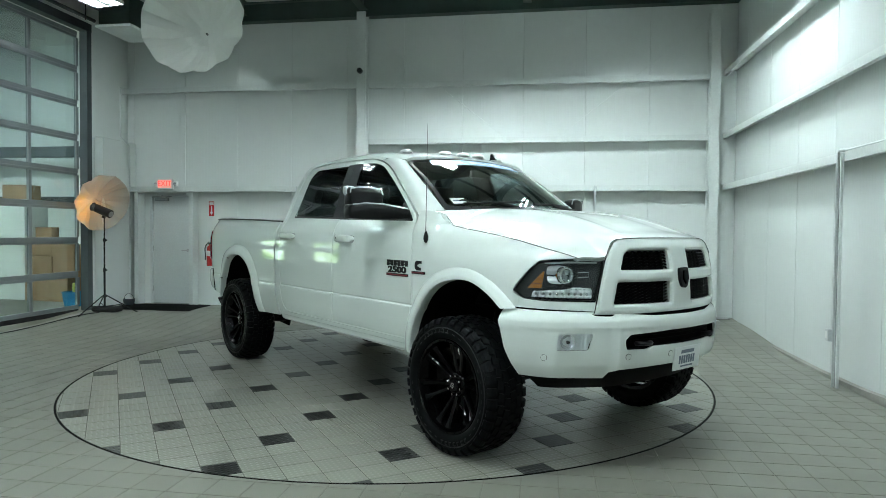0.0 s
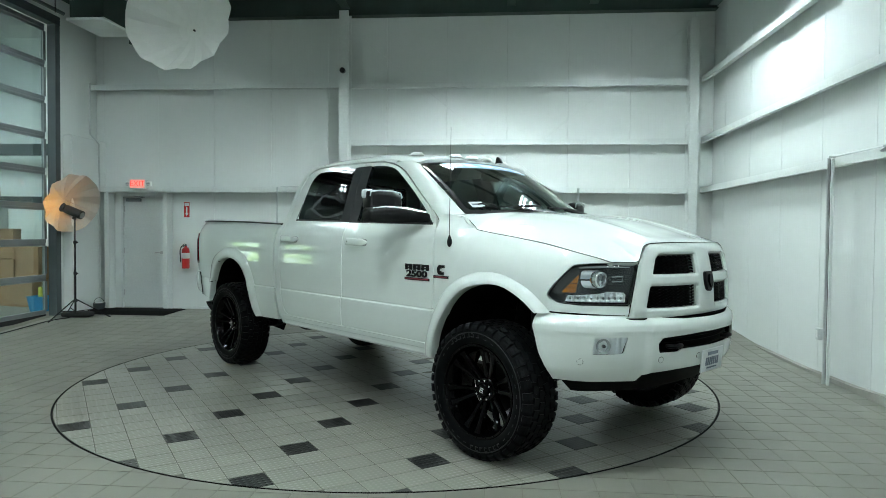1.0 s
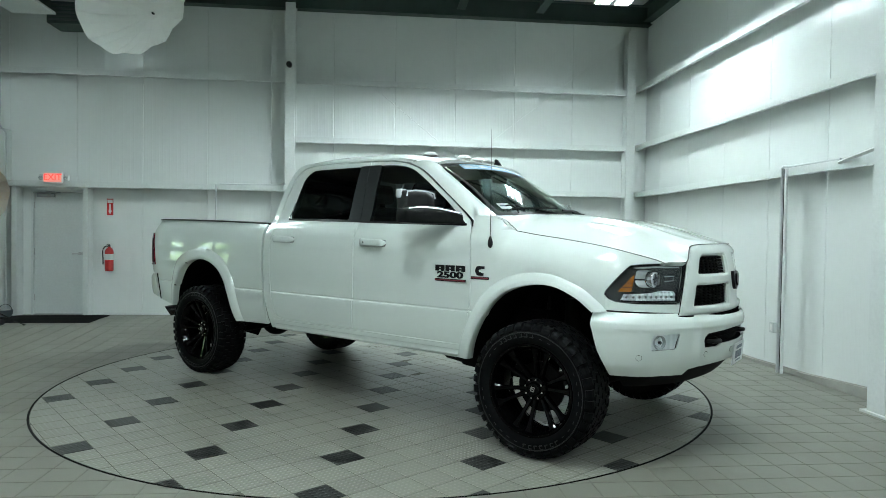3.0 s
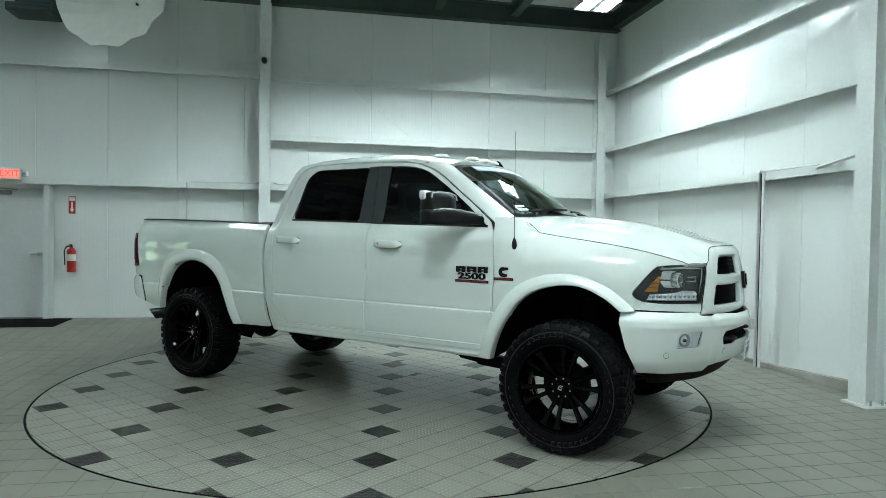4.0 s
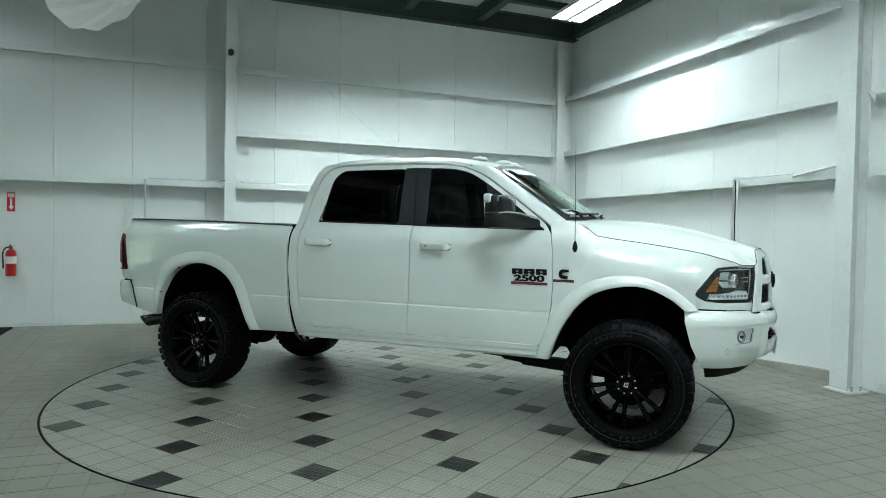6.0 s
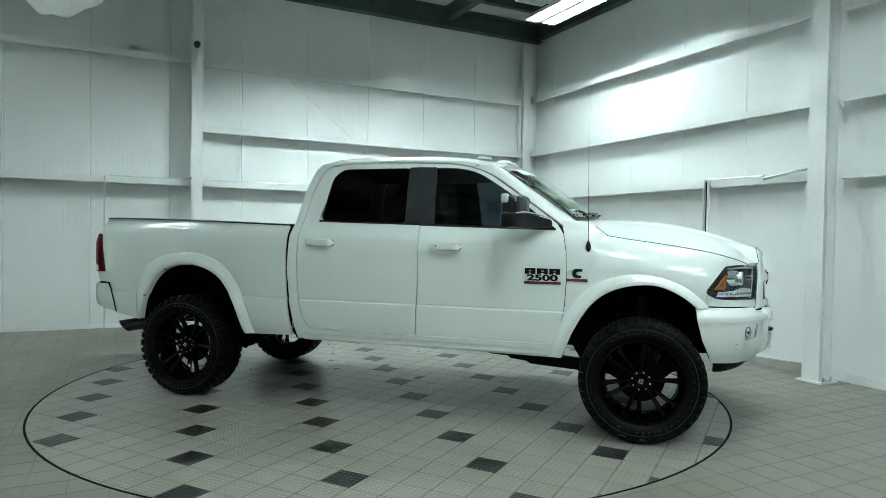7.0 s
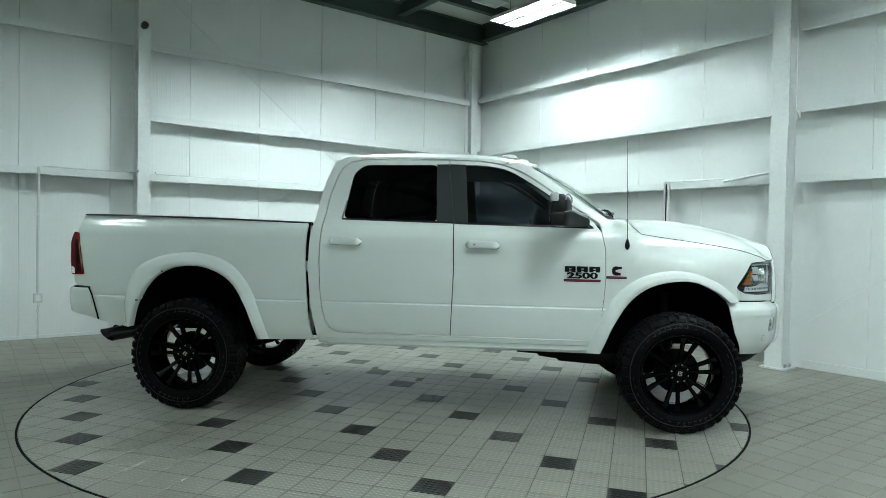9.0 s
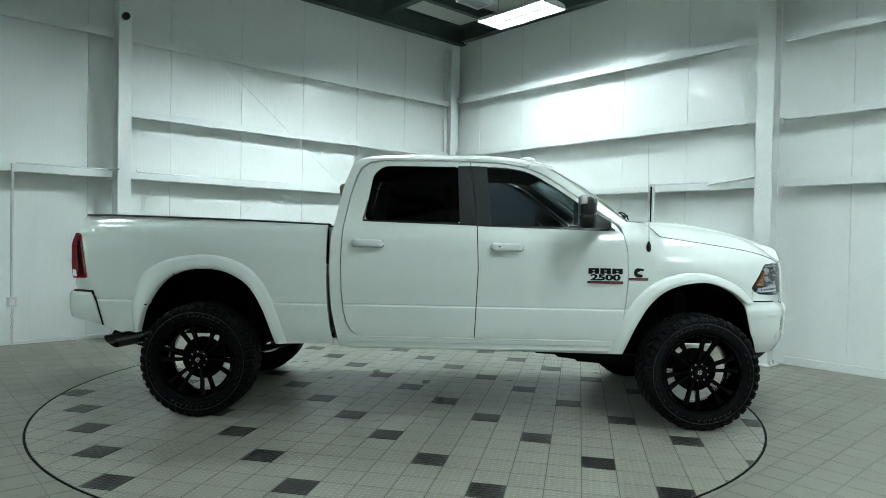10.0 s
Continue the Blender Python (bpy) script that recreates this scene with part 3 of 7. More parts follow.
SIDE_Z = spline([(0.50, 0.955), (0.58, 0.990), (0.70, 1.028), (0.82, 1.042), (0.928, 1.0458), (0.939, 1.0448), (0.947, 1.0372), (0.953, 1.0352), (0.959, 1.0388), (0.975, 1.0392), (1.20, 1.0485), (1.38, 1.045), (1.48, 1.031), (1.55, 1.003), (1.60, 0.966), (1.66, 0.935), (1.9, 0.855), (2.08, 0.785), (2.19, 0.735)])
HOOD_EDGE = spline([(1.40, 1.675), (1.62, 1.655), (1.73, 1.560), (1.90, 1.532), (2.11, 1.505), (2.30, 1.477), (2.48, 1.447), (2.62, 1.412), (2.73, 1.379), (2.80, 1.352), (2.95, 1.350)])
FRONT_IN = spline([(1.2, 0.0), (1.9, 0.0), (2.25, 0.012), (2.50, 0.045), (2.7, 0.16), (2.9, 0.35)])
REAR_IN = spline([(-3.2, 0.11), (-3.08, 0.055), (-2.9, 0.022), (-2.5, 0.004), (-2.2, 0.0), (0, 0.0)])


def shoulder(x):
    return 0.15 - 0.10 * step(2.2, 2.78, x)


def half_width(x, z):
    w = SIDE_Z(z)
    if x > 1.45:
        k = step(1.45, 1.75, x)
        top = HOOD_EDGE(x)
        f = 1.04 - shoulder(x) * (min(1.0, max(0.0, (z - top + 0.30) / 0.30))) ** 2.3
        f = min(f, SIDE_Z(min(z, 1.2)))
        w = w * (1 - k) + f * k
    return w - (FRONT_IN(x) if x > 1.2 else 0.0) - (REAR_IN(x) if x < 0 else 0.0)


def side(s):
    """The body side's surface; s is -1 on the kerb side and +1 on the other."""
    if s < 0:
        return lambda x, z: (x, -half_width(x, z), z)
    return lambda x, z: (x, half_width(x, z), z)


DOOR_TOP_F = [(0.155, 2.158), (0.42, 2.148), (0.60, 2.118), (0.77, 2.052), (0.95, 1.935), (1.19, 1.765), (1.355, 1.640)]
FRONT_DOOR = [(0.205, 0.693), (1.354, 0.688), (1.408, 0.86), (1.429, 1.0), (1.441, 1.18), (1.435, 1.42), (1.408, 1.565), (1.355, 1.640)] + rounded(DOOR_TOP_F[::-1], 3)[1:] + [(0.19, 1.85), (0.215, 1.61), (0.226, 1.24)]
REAR_DOOR = [(-0.807, 0.735), (-0.760, 0.705), (-0.70, 0.695), (0.197, 0.693), (0.218, 1.24), (0.207, 1.61), (0.182, 1.85), (0.147, 2.158), (-0.3, 2.162), (-0.60, 2.152), (-0.70, 2.135), (-0.765, 2.09), (-0.80, 2.02),
             (-0.851, 1.85), (-0.891, 1.60), (-0.899, 1.30), (-0.891, 1.05), (-0.872, 0.90), (-0.842, 0.795)]
REAR_GLASS = soft([(-0.728, 1.648), (0.08, 1.632), (0.055, 2.120), (-0.585, 2.115), (-0.670, 2.04)], 0.05)
FRONT_GLASS = [(0.318, 1.618), (1.335, 1.606)] + rounded([(1.335, 1.606), (1.18, 1.728), (1.0, 1.862), (0.80, 1.994), (0.66, 2.072), (0.52, 2.108), (0.38, 2.120)], 3)[1:] + [(0.285, 2.120)]
CAB_HOLE = [(-0.81, 0.735), (-0.76, 0.704), (-0.70, 0.694), (1.356, 0.682), (1.412, 0.86), (1.432, 1.0), (1.444, 1.18), (1.439, 1.42), (1.412, 1.568), (1.36, 1.648)] + rounded([(x + 0.004, z + 0.008) for x, z in DOOR_TOP_F[::-1]], 3)[1:] + \
           [(-0.3, 2.170), (-0.60, 2.160), (-0.705, 2.142), (-0.773, 2.095), (-0.808, 2.022), (-0.853, 1.85), (-0.893, 1.60), (-0.901, 1.30), (-0.893, 1.05), (-0.873, 0.90), (-0.843, 0.795)]
ARCH_F = rounded([(1.415, 0.585), (1.50, 0.80), (1.615, 0.99), (1.75, 1.11), (1.93, 1.172), (2.12, 1.178), (2.29, 1.110), (2.405, 1.022)], 4)
ARCH_F_OUT = rounded([(1.30, 0.585), (1.385, 0.81), (1.50, 1.03), (1.66, 1.175), (1.86, 1.252), (2.09, 1.258), (2.30, 1.188), (2.43, 1.095), (2.495, 1.028)], 4)
ARCH_R = rounded([(-1.425, 0.615), (-1.485, 0.79), (-1.545, 0.93), (-1.665, 1.105), (-1.84, 1.20), (-2.03, 1.222), (-2.21, 1.19), (-2.36, 1.095), (-2.48, 0.92), (-2.535, 0.745), (-2.548, 0.69)], 4)
ARCH_R_OUT = rounded([(-1.335, 0.615), (-1.405, 0.83), (-1.50, 1.06), (-1.65, 1.235), (-1.85, 1.318), (-2.06, 1.336), (-2.30, 1.295), (-2.50, 1.19), (-2.60, 1.0), (-2.605, 0.82), (-2.60, 0.685)], 4)

FENDER = [(1.447, 1.18), (1.440, 1.42), (1.412, 1.575), (1.39, 1.668), (1.50, 1.668), (1.62, 1.652), (1.66, 1.605), (1.74, 1.553), (1.9, 1.528), (2.11, 1.501), (2.3, 1.473), (2.48, 1.443), (2.62, 1.408), (2.70, 1.384), (2.73, 1.375), (2.79, 1.351),
          (2.69, 1.346), (2.612, 1.336), (2.572, 1.290), (2.478, 1.165), (2.470, 1.14), (2.515, 1.088), (2.50, 1.045), (2.42, 1.032)] + ARCH_F[::-1] + [(1.362, 0.583), (1.362, 0.68), (1.412, 0.87), (1.436, 1.0)]
BED = [(-1.023, 1.31), (-1.012, 0.99), (-0.992, 0.80), (-0.960, 0.622), (-1.36, 0.612)] + ARCH_R + [(-2.60, 0.685), (-2.845, 0.730), (-2.905, 0.94), (-2.940, 1.022), (-3.085, 1.030), (-3.108, 1.07), (-3.098, 1.30), (-3.085, 1.50), (-3.065, 1.635), (-3.0, 1.642), (-2.0, 1.628), (-1.023, 1.598)]
CREASE = (0.92, 0.928, 0.934, 0.939, 0.943, 0.947, 0.950, 0.953, 0.956, 0.959, 0.965, 0.975)

for s in (-1, 1):
    surf = side(s)
    fine = (0.07, 0.035) if s < 0 else (0.14, 0.07)
    fd = shell("front_door", FRONT_DOOR, surf, TRUCK, PAINT, [FRONT_GLASS], fine, 0.03, "white door with a pull handle and dark glass", cuts=CREASE)
    rd = shell("rear_door", REAR_DOOR, surf, TRUCK, PAINT, [REAR_GLASS], fine, 0.03, cuts=CREASE)
    shell("front_window", FRONT_GLASS, surf, fd, SIDE_GLASS, (), (0.12, 0.1), 0.004, "tinted door glass", lift=-0.002)
    shell("rear_window", REAR_GLASS, surf, rd, DARK_GLASS, (), (0.12, 0.1), 0.004, "dark privacy glass", lift=-0.002)
    shell("pillar_cover", [(0.066, 1.632), (0.2095, 1.628), (0.1840, 1.86), (0.1505, 2.125), (0.044, 2.122)], surf, rd, PILLAR_BLACK, (), (0.08, 0.08), 0.035, "black pillar cover", lift=0.005)
    shell("pillar_cover", [(0.2140, 1.626), (0.328, 1.622), (0.292, 2.122), (0.1535, 2.125), (0.1875, 1.86)], surf, fd, PILLAR_BLACK, (), (0.08, 0.08), 0.035, "black pillar cover", lift=0.005)
    shell("pillar_seal", [(0.15, 1.60), (0.27, 1.60), (0.22, 2.12), (0.10, 2.12)], surf, TRUCK, LINER, (), (0.1, 0.1), 0.004, lift=-0.026)
    shell("window_seal", [(-0.74, 1.634), (0.21, 1.614), (0.21, 1.631), (-0.732, 1.650)], surf, rd, SATIN_BLACK, (), (0.1, 0.05), 0.01, lift=0.004)
    shell("window_seal", [(0.216, 1.610), (1.35, 1.588), (1.345, 1.606), (0.216, 1.627)], surf, fd, SATIN_BLACK, (), (0.1, 0.05), 0.01, lift=0.004)
    # the chrome strip that borders the rear glass
    shell("bright_strip", [(-0.745, 1.644), (-0.728, 1.646), (-0.706, 1.80), (-0.712, 1.80)], surf, rd, CHROME, (), (0.1, 0.05), 0.008, "thin bright strip", lift=0.003)
    cabring = [(-0.905, 0.598), (1.352, 0.578), (1.354, 0.675), (-0.70, 0.687), (-0.765, 0.697), (-0.815, 0.727), (-0.850, 0.790), (-0.880, 0.90), (-0.899, 1.05), (-0.907, 1.30), (-0.899, 1.60), (-0.859, 1.85), (-0.814, 2.024), (-0.779, 2.099),
               (-0.709, 2.148), (-0.60, 2.166), (-0.3, 2.176), (0.15, 2.172), (0.42, 2.162), (0.62, 2.13), (0.66, 2.15), (0.50, 2.178), (0.2, 2.19), (-0.4, 2.19), (-0.70, 2.185), (-0.80, 2.165), (-0.86, 2.10), (-0.905, 1.97), (-0.945, 1.78), (-0.985, 1.52), (-0.998, 1.22), (-0.975, 0.92)]
    # dark sheet behind the doors in place of the shade in their gaps
    shell("door_gap_shade", [(-0.955, 0.66), (1.42, 0.66), (1.46, 1.0), (1.47, 1.30), (1.44, 1.55), (1.40, 1.60), (-0.93, 1.62), (-0.96, 1.3), (-0.95, 0.95)], surf, TRUCK, GAP_SHADE, (), (0.1, 0.06), 0.004, "dark sheet standing for the shade in the door gaps", lift=-0.028)
    shell("cab_side", cabring, surf, TRUCK, PAINT, (), fine, 0.05)
    shell("front_fender", FENDER, surf, TRUCK, PAINT, (), fine, 0.03, cuts=CREASE)
    shell("bed_side", BED, surf, TRUCK, PAINT, (), fine, 0.03, cuts=CREASE)

    def sp(x, z, out=0.0):
        return Vector((x, s * (half_width(x, z) + out), z))

    # wheel arch flares
    for inner, outr, nm in ((ARCH_F, ARCH_F_OUT, "front_flare"), (ARCH_R, ARCH_R_OUT, "rear_flare")):
        rows = []
        n = min(len(inner), len(outr))
        for i in range(n):
            a, b = np.array(inner[int(i * (len(inner) - 1) / (n - 1))]), np.array(outr[int(i * (len(outr) - 1) / (n - 1))])
            row = []
            for f, o in ((-0.02, -0.03), (-0.03, 0.0), (0.0, 0.034), (0.05, 0.040), (0.30, 0.040), (0.40, 0.037), (0.70, 0.021), (0.95, 0.009), (1.0, -0.004)):
                p = a + (b - a) * f
                base = sp(min(p[0], 2.5), p[1])
                row.append(Vector((p[0], s * (abs(base.y) + o), p[1])))
            rows.append(row)
        bm = bmesh.new()
        loft(bm, rows)
        bmesh.ops.recalc_face_normals(bm, faces=bm.faces[:])
        part(nm, bm, PAINT, TRUCK, "body-coloured wheel arch flare", True, 50)
        # bolts along the rear flare lip
        for i in range(4, n - 2, 7) if nm == "rear_flare" else ():
            a = np.array(inner[int(i * (len(inner) - 1) / (n - 1))])
            p = sp(min(a[0], 2.5), a[1], 0.0)
            bm = bmesh.new()
            rod(bm, p + Vector((0, s * 0.02, 0.0)), p + Vector((0, s * 0.044, 0.0)), 0.006, 8)
            part("flare_bolt", bm, BLACK_STEEL, TRUCK)

    # wheel wells
    for arch in (ARCH_F + [(2.50, 0.88), (2.56, 0.72), (2.55, 0.60)], ARCH_R):
        bm = bmesh.new()
        loft(bm, [[Vector((p[0], s * (half_width(min(p[0], 2.5), p[1]) - 0.03), p[1] + 0.0)) for p in arch], [Vector((p[0], s * 0.52, p[1] + 0.03)) for p in arch]])
        f = bm.faces.new([bm.verts.new((p[0], s * 0.52, p[1] + 0.03)) for p in arch])
        bmesh.ops.recalc_face_normals(bm, faces=bm.faces[:])
        part("wheel_well", bm, LINER, TRUCK)

    # door handles
    for x0, x1, z, own in ((-0.82, -0.545, 1.458, rd), (0.315, 0.595, 1.447, fd)):
        bm = bmesh.new()
        rows = []
        for i in range(13):
            t = i / 12
            x = x0 + (x1 - x0) * t
            out = 0.050 * (1 - (2 * t - 1) ** 8)
            hgt = (0.029 - 0.003 * t) * (1 - (2 * t - 1) ** 10) ** 0.5 + 0.004
            c = sp(x, z - 0.006 * t)
            ring = []
            for a in [2 * math.pi * (k + 0.5) / 16 for k in range(16)]:
                ca, sa = math.cos(a), math.sin(a)
                ring.append(c + Vector((0, s * (out + 0.016 * math.copysign(abs(ca) ** 0.6, ca)), hgt * math.copysign(abs(sa) ** 0.6, sa))))
            rows.append(ring)
        loft(bm, rows, True)
        for r in (rows[0], rows[-1]):
            bm.faces.new([bm.verts.new(p) for p in r])
        bmesh.ops.remove_doubles(bm, verts=bm.verts[:], dist=1e-5)
        bmesh.ops.recalc_face_normals(bm, faces=bm.faces[:])
        part("door_handle", bm, PAINT, own, "body-coloured pull handle", True, 60)
        shell("handle_recess", soft([(x0 + 0.03, z - 0.035), (x1 - 0.03, z - 0.04), (x1 - 0.03, z + 0.03), (x0 + 0.03, z + 0.035)], 0.03), surf, own, PAINT, (), (0.06, 0.03), 0.004, lift=0.0015)
        # grey outline stands for the handle's shade on the door
        shell("handle_shade", soft([(x0 + 0.004, z - 0.035), (x1 - 0.004, z - 0.040), (x1 - 0.004, z + 0.020), (x0 + 0.004, z + 0.027)], 0.024), surf, own, HANDLE_SHADE, [soft([(x0 + 0.022, z - 0.028), (x1 - 0.022, z - 0.032), (x1 - 0.022, z + 0.016), (x0 + 0.022, z + 0.022)], 0.016)], (0.06, 0.03), 0.004, "grey outline painted for the shade round the handle", lift=0.003)
        if own is fd:
            bm = bmesh.new()
            c = sp(x0 + 0.075, z - 0.001, 0.064)
            rod(bm, c, c + Vector((0, s * 0.004, 0)), 0.007, 12)
            part("key_lock", bm, SATIN_BLACK, own, "small dark key lock")

    # tow mirror: a broad arm sweeping out to the head, with a smaller cap on its outer half
    bm = bmesh.new()
    rows = []
    for f, half_x, zlo, zhi in ((0.0, 0.045, 1.625, 1.690), (0.03, 0.058, 1.605, 1.710), (0.25, 0.064, 1.598, 1.722), (0.5, 0.062, 1.596, 1.722), (0.75, 0.056, 1.602, 1.700), (1.0, 0.050, 1.608, 1.676)):
        cx, cy = 1.035 + 0.235 * f ** 1.4, 1.372 - 0.40 * f
        sec = soft([(cx - half_x, zlo), (cx + half_x * 0.8, zlo), (cx + half_x, (zlo + zhi) / 2), (cx + half_x * 0.8, zhi), (cx - half_x, zhi)], 0.025, 3)
        rows.append([Vector((x, s * cy, z)) for x, z in sec])
    loft(bm, rows, True)
    bm.faces.new([bm.verts.new(p) for p in rows[0]])
    bmesh.ops.remove_doubles(bm, verts=bm.verts[:], dist=1e-5)
    bmesh.ops.recalc_face_normals(bm, faces=bm.faces[:])
    mir = part("tow_mirror", bm, SATIN_BLACK, TRUCK, "black towing mirror with a bright corner lamp", True, 50)
    bm = bmesh.new()
    rows = []
    for f, half_x, zhi in ((0.0, 0.048, 1.828), (0.04, 0.058, 1.843), (0.3, 0.062, 1.850), (0.7, 0.062, 1.846), (0.96, 0.058, 1.834), (1.0, 0.048, 1.815)):
        cx, cy = 1.035 + 0.07 * f, 1.368 - 0.25 * f
        sec = soft([(cx - half_x, 1.712), (cx + half_x, 1.712), (cx + half_x * 0.85, zhi - 0.03), (cx + half_x * 0.3, zhi), (cx - half_x * 0.85, zhi)], 0.018, 3)
        rows.append([Vector((x, s * cy, z)) for x, z in sec])
    loft(bm, rows, True)
    for r in (rows[0], rows[-1]):
        bm.faces.new([bm.verts.new(p) for p in r])
    bmesh.ops.remove_doubles(bm, verts=bm.verts[:], dist=1e-5)
    bmesh.ops.recalc_face_normals(bm, faces=bm.faces[:])
    trim = bmesh.new()
    pipe(trim, [Vector((1.035 + 0.235 * f ** 1.4 + 0.050, s * (1.372 - 0.40 * f), z)) for f, z in ((0.06, 1.712), (0.3, 1.724), (0.6, 1.716), (0.97, 1.682))], 0.006, 6)
    pipe(trim, [Vector((1.035 + 0.07 * f + 0.052, s * (1.370 - 0.25 * f), z)) for f, z in ((0.0, 1.80), (0.02, 1.834), (0.3, 1.846), (0.7, 1.842), (0.95, 1.828), (1.0, 1.79))], 0.006, 6)
    part("mirror_trim", trim, LAMP_SILVER, mir, "thin bright strip", True)
    part("mirror_cap", bm, SATIN_BLACK, mir, "black upper mirror cap", True, 60)
    bm = bmesh.new()
    box(bm, (0.972, min(s * 1.29, s * 1.378), 1.785), (1.035, max(s * 1.29, s * 1.378), 1.857), 0.02, seg=3)
    part("mirror_lamp", bm, LAMP_SILVER, mir, "bright clear corner lamp", True, 60)
    bm = bmesh.new()
    box(bm, (0.9698, min(s * 1.14, s * 1.33), 1.63), (0.9706, max(s * 1.14, s * 1.33), 1.80))
    part("mirror_glass", bm, CHROME, mir, "mirror glass")
    shell("mirror_foot", [(1.16, 1.605), (1.345, 1.600), (1.15, 1.745)], surf, mir, SATIN_BLACK, (), (0.06, 0.05), 0.02, lift=0.010)

    shell("cowl_side", [(1.36, s * 0.75), (1.62, s * 0.74), (1.645, s * 0.80), (1.652, s * 0.885), (1.625, s * 0.915), (1.50, s * 0.928), (1.40, s * 0.935)][::s], lambda x, y: (x, y, 1.676 - 0.022 * ((abs(y) - 0.74) / 0.18) ** 2 - 0.9 * max(0.0, x - 1.62)), TRUCK, PAINT, (), (0.05, 0.04), 0.02)
    # windscreen pillar
    P = rounded([(0.615, 2.126), (0.78, 2.062), (0.96, 1.945), (1.195, 1.777), (1.37, 1.652), (1.415, 1.61)], 4)
    Q = [Vector((0.862, s * 0.693, 2.112)).lerp(Vector((1.49, s * 0.765, 1.672)), i / (len(P) - 1)) for i in range(len(P))]
    bm = bmesh.new()
    rows = []
    for (x, z), q in zip(P, Q):
        a = sp(x, z, 0.0)
        mids = [a + Vector((0, -s * 0.03, -0.02)), a]
        for f in (0.25, 0.5, 0.75):
            m = a.lerp(q, f)
            bulge = 0.035 * math.sin(math.pi * f)
            mids.append(m + Vector((bulge * 0.55, s * bulge * 0.75, bulge * 0.6)))
        rows.append(mids + [q, q + Vector((-0.02, 0, -0.02))])
    loft(bm, rows)
    bmesh.ops.recalc_face_normals(bm, faces=bm.faces[:])
    part("windscreen_pillar", bm, PAINT, TRUCK, smooth=True, sharp=60)

# roof
ROOF_X = spline([(-0.90, 2.175), (-0.82, 2.222), (-0.65, 2.256), (-0.2, 2.272), (0.2, 2.272), (0.5, 2.254), (0.75, 2.216), (0.95, 2.17)])


def roof_map(x, y):
    return (x, y, ROOF_X(x) - 0.055 * (abs(y) / 0.735) ** 2.5 - 0.05 * max(0.0, (abs(y) - 0.62) / 0.115) ** 2)


roof_out = [(-0.86, -0.70), (-0.80, -0.735), (0.45, -0.735), (0.66, -0.728), (0.865, -0.695), (0.91, -0.45), (0.94, -0.2), (0.948, 0), (0.94, 0.2), (0.91, 0.45), (0.865, 0.695), (0.66, 0.728), (0.45, 0.735), (-0.80, 0.735), (-0.86, 0.70), (-0.89, 0.4), (-0.9, 0), (-0.89, -0.4)]
roof = shell("roof", roof_out, roof_map, TRUCK, PAINT, (), (0.1, 0.06), 0.03)

# cab back wall with its sliding window
back = spline([(0.60, -0.92), (0.92, -0.975), (1.22, -0.998), (1.52, -0.985), (1.78, -0.945), (1.97, -0.905), (2.10, -0.865), (2.2, -0.83)])
shell("cab_back", [(-0.93, 0.62), (0.93, 0.62), (0.99, 1.1), (0.985, 1.4), (0.93, 1.62), (0.83, 1.92), (0.74, 2.13), (0.70, 2.165), (-0.70, 2.165), (-0.74, 2.13), (-0.83, 1.92), (-0.93, 1.62), (-0.985, 1.4), (-0.99, 1.1)],
      lambda y, z: (back(z), -y, z), TRUCK, PAINT, [soft([(-0.66, 1.70), (0.66, 1.70), (0.60, 2.04), (-0.60, 2.04)], 0.06)], (0.2, 0.1), 0.03)
shell("back_window", soft([(-0.66, 1.70), (0.66, 1.70), (0.60, 2.04), (-0.60, 2.04)], 0.06), lambda y, z: (back(z), -y, z), TRUCK, DARK_GLASS, (), (0.2, 0.1), 0.004, "dark rear window", lift=-0.01)


# windscreen
def shield_map(u, v):
    """u from -1 to 1 across, v from 0 at the base to 1 at the roof."""
    wb, wt = 0.762, 0.690
    y = u * (wb + (wt - wb) * v)
    xb = 1.655 - 0.165 * abs(u) ** 2.2
    xt = 0.950 - 0.088 * abs(u) ** 2.2
    zb = 1.690 - 0.018 * u * u
    zt = 2.155 - 0.045 * u * u
    b = 0.03 * math.sin(math.pi * v)
    return (xb + (xt - xb) * v + b * 0.5, y, zb + (zt - zb) * v + b * 0.8)


ws = shell("windscreen", soft([(-0.985, 0.01), (0.985, 0.01), (0.985, 0.985), (-0.985, 0.985)], 0.05), shield_map, TRUCK, SHIELD_GLASS, (), (0.1, 0.1), 0.004, "clear windscreen with a blue banner and black border")
BORD = soft([(-1.0, 0.0), (1.0, 0.0), (1.0, 1.0), (-1.0, 1.0)], 0.05)
shell("glass_border", BORD, shield_map, ws, SATIN_BLACK, [soft([(-0.955, 0.055), (0.955, 0.055), (0.965, 0.955), (-0.965, 0.955)], 0.08)], (0.1, 0.1), 0.003, "black ceramic border", lift=0.0015)
shell("sun_banner", soft([(-0.74, 0.855), (0.74, 0.855), (0.72, 0.972), (-0.72, 0.972)], 0.02), shield_map, ws, BANNER_BLUE, (), (0.1, 0.1), 0.001, "pale blue dealer banner with unreadable print", lift=0.003)
for a, b in ((-0.70, -0.46), (-0.42, -0.20), (-0.15, 0.16), (0.20, 0.42), (0.46, 0.70)):
    shell("banner_print", [(a, 0.885), (b, 0.885), (b, 0.948), (a, 0.948)], shield_map, ws, BANNER_INK, (), (0.1, 0.1), 0.001, lift=0.0045)
shell("windscreen_sticker", [(-0.88, 0.10), (-0.73, 0.10), (-0.74, 0.185), (-0.89, 0.185)], shield_map, ws, PLATE_WHITE, (), (0.1, 0.1), 0.001, "white paper sticker", lift=0.003)
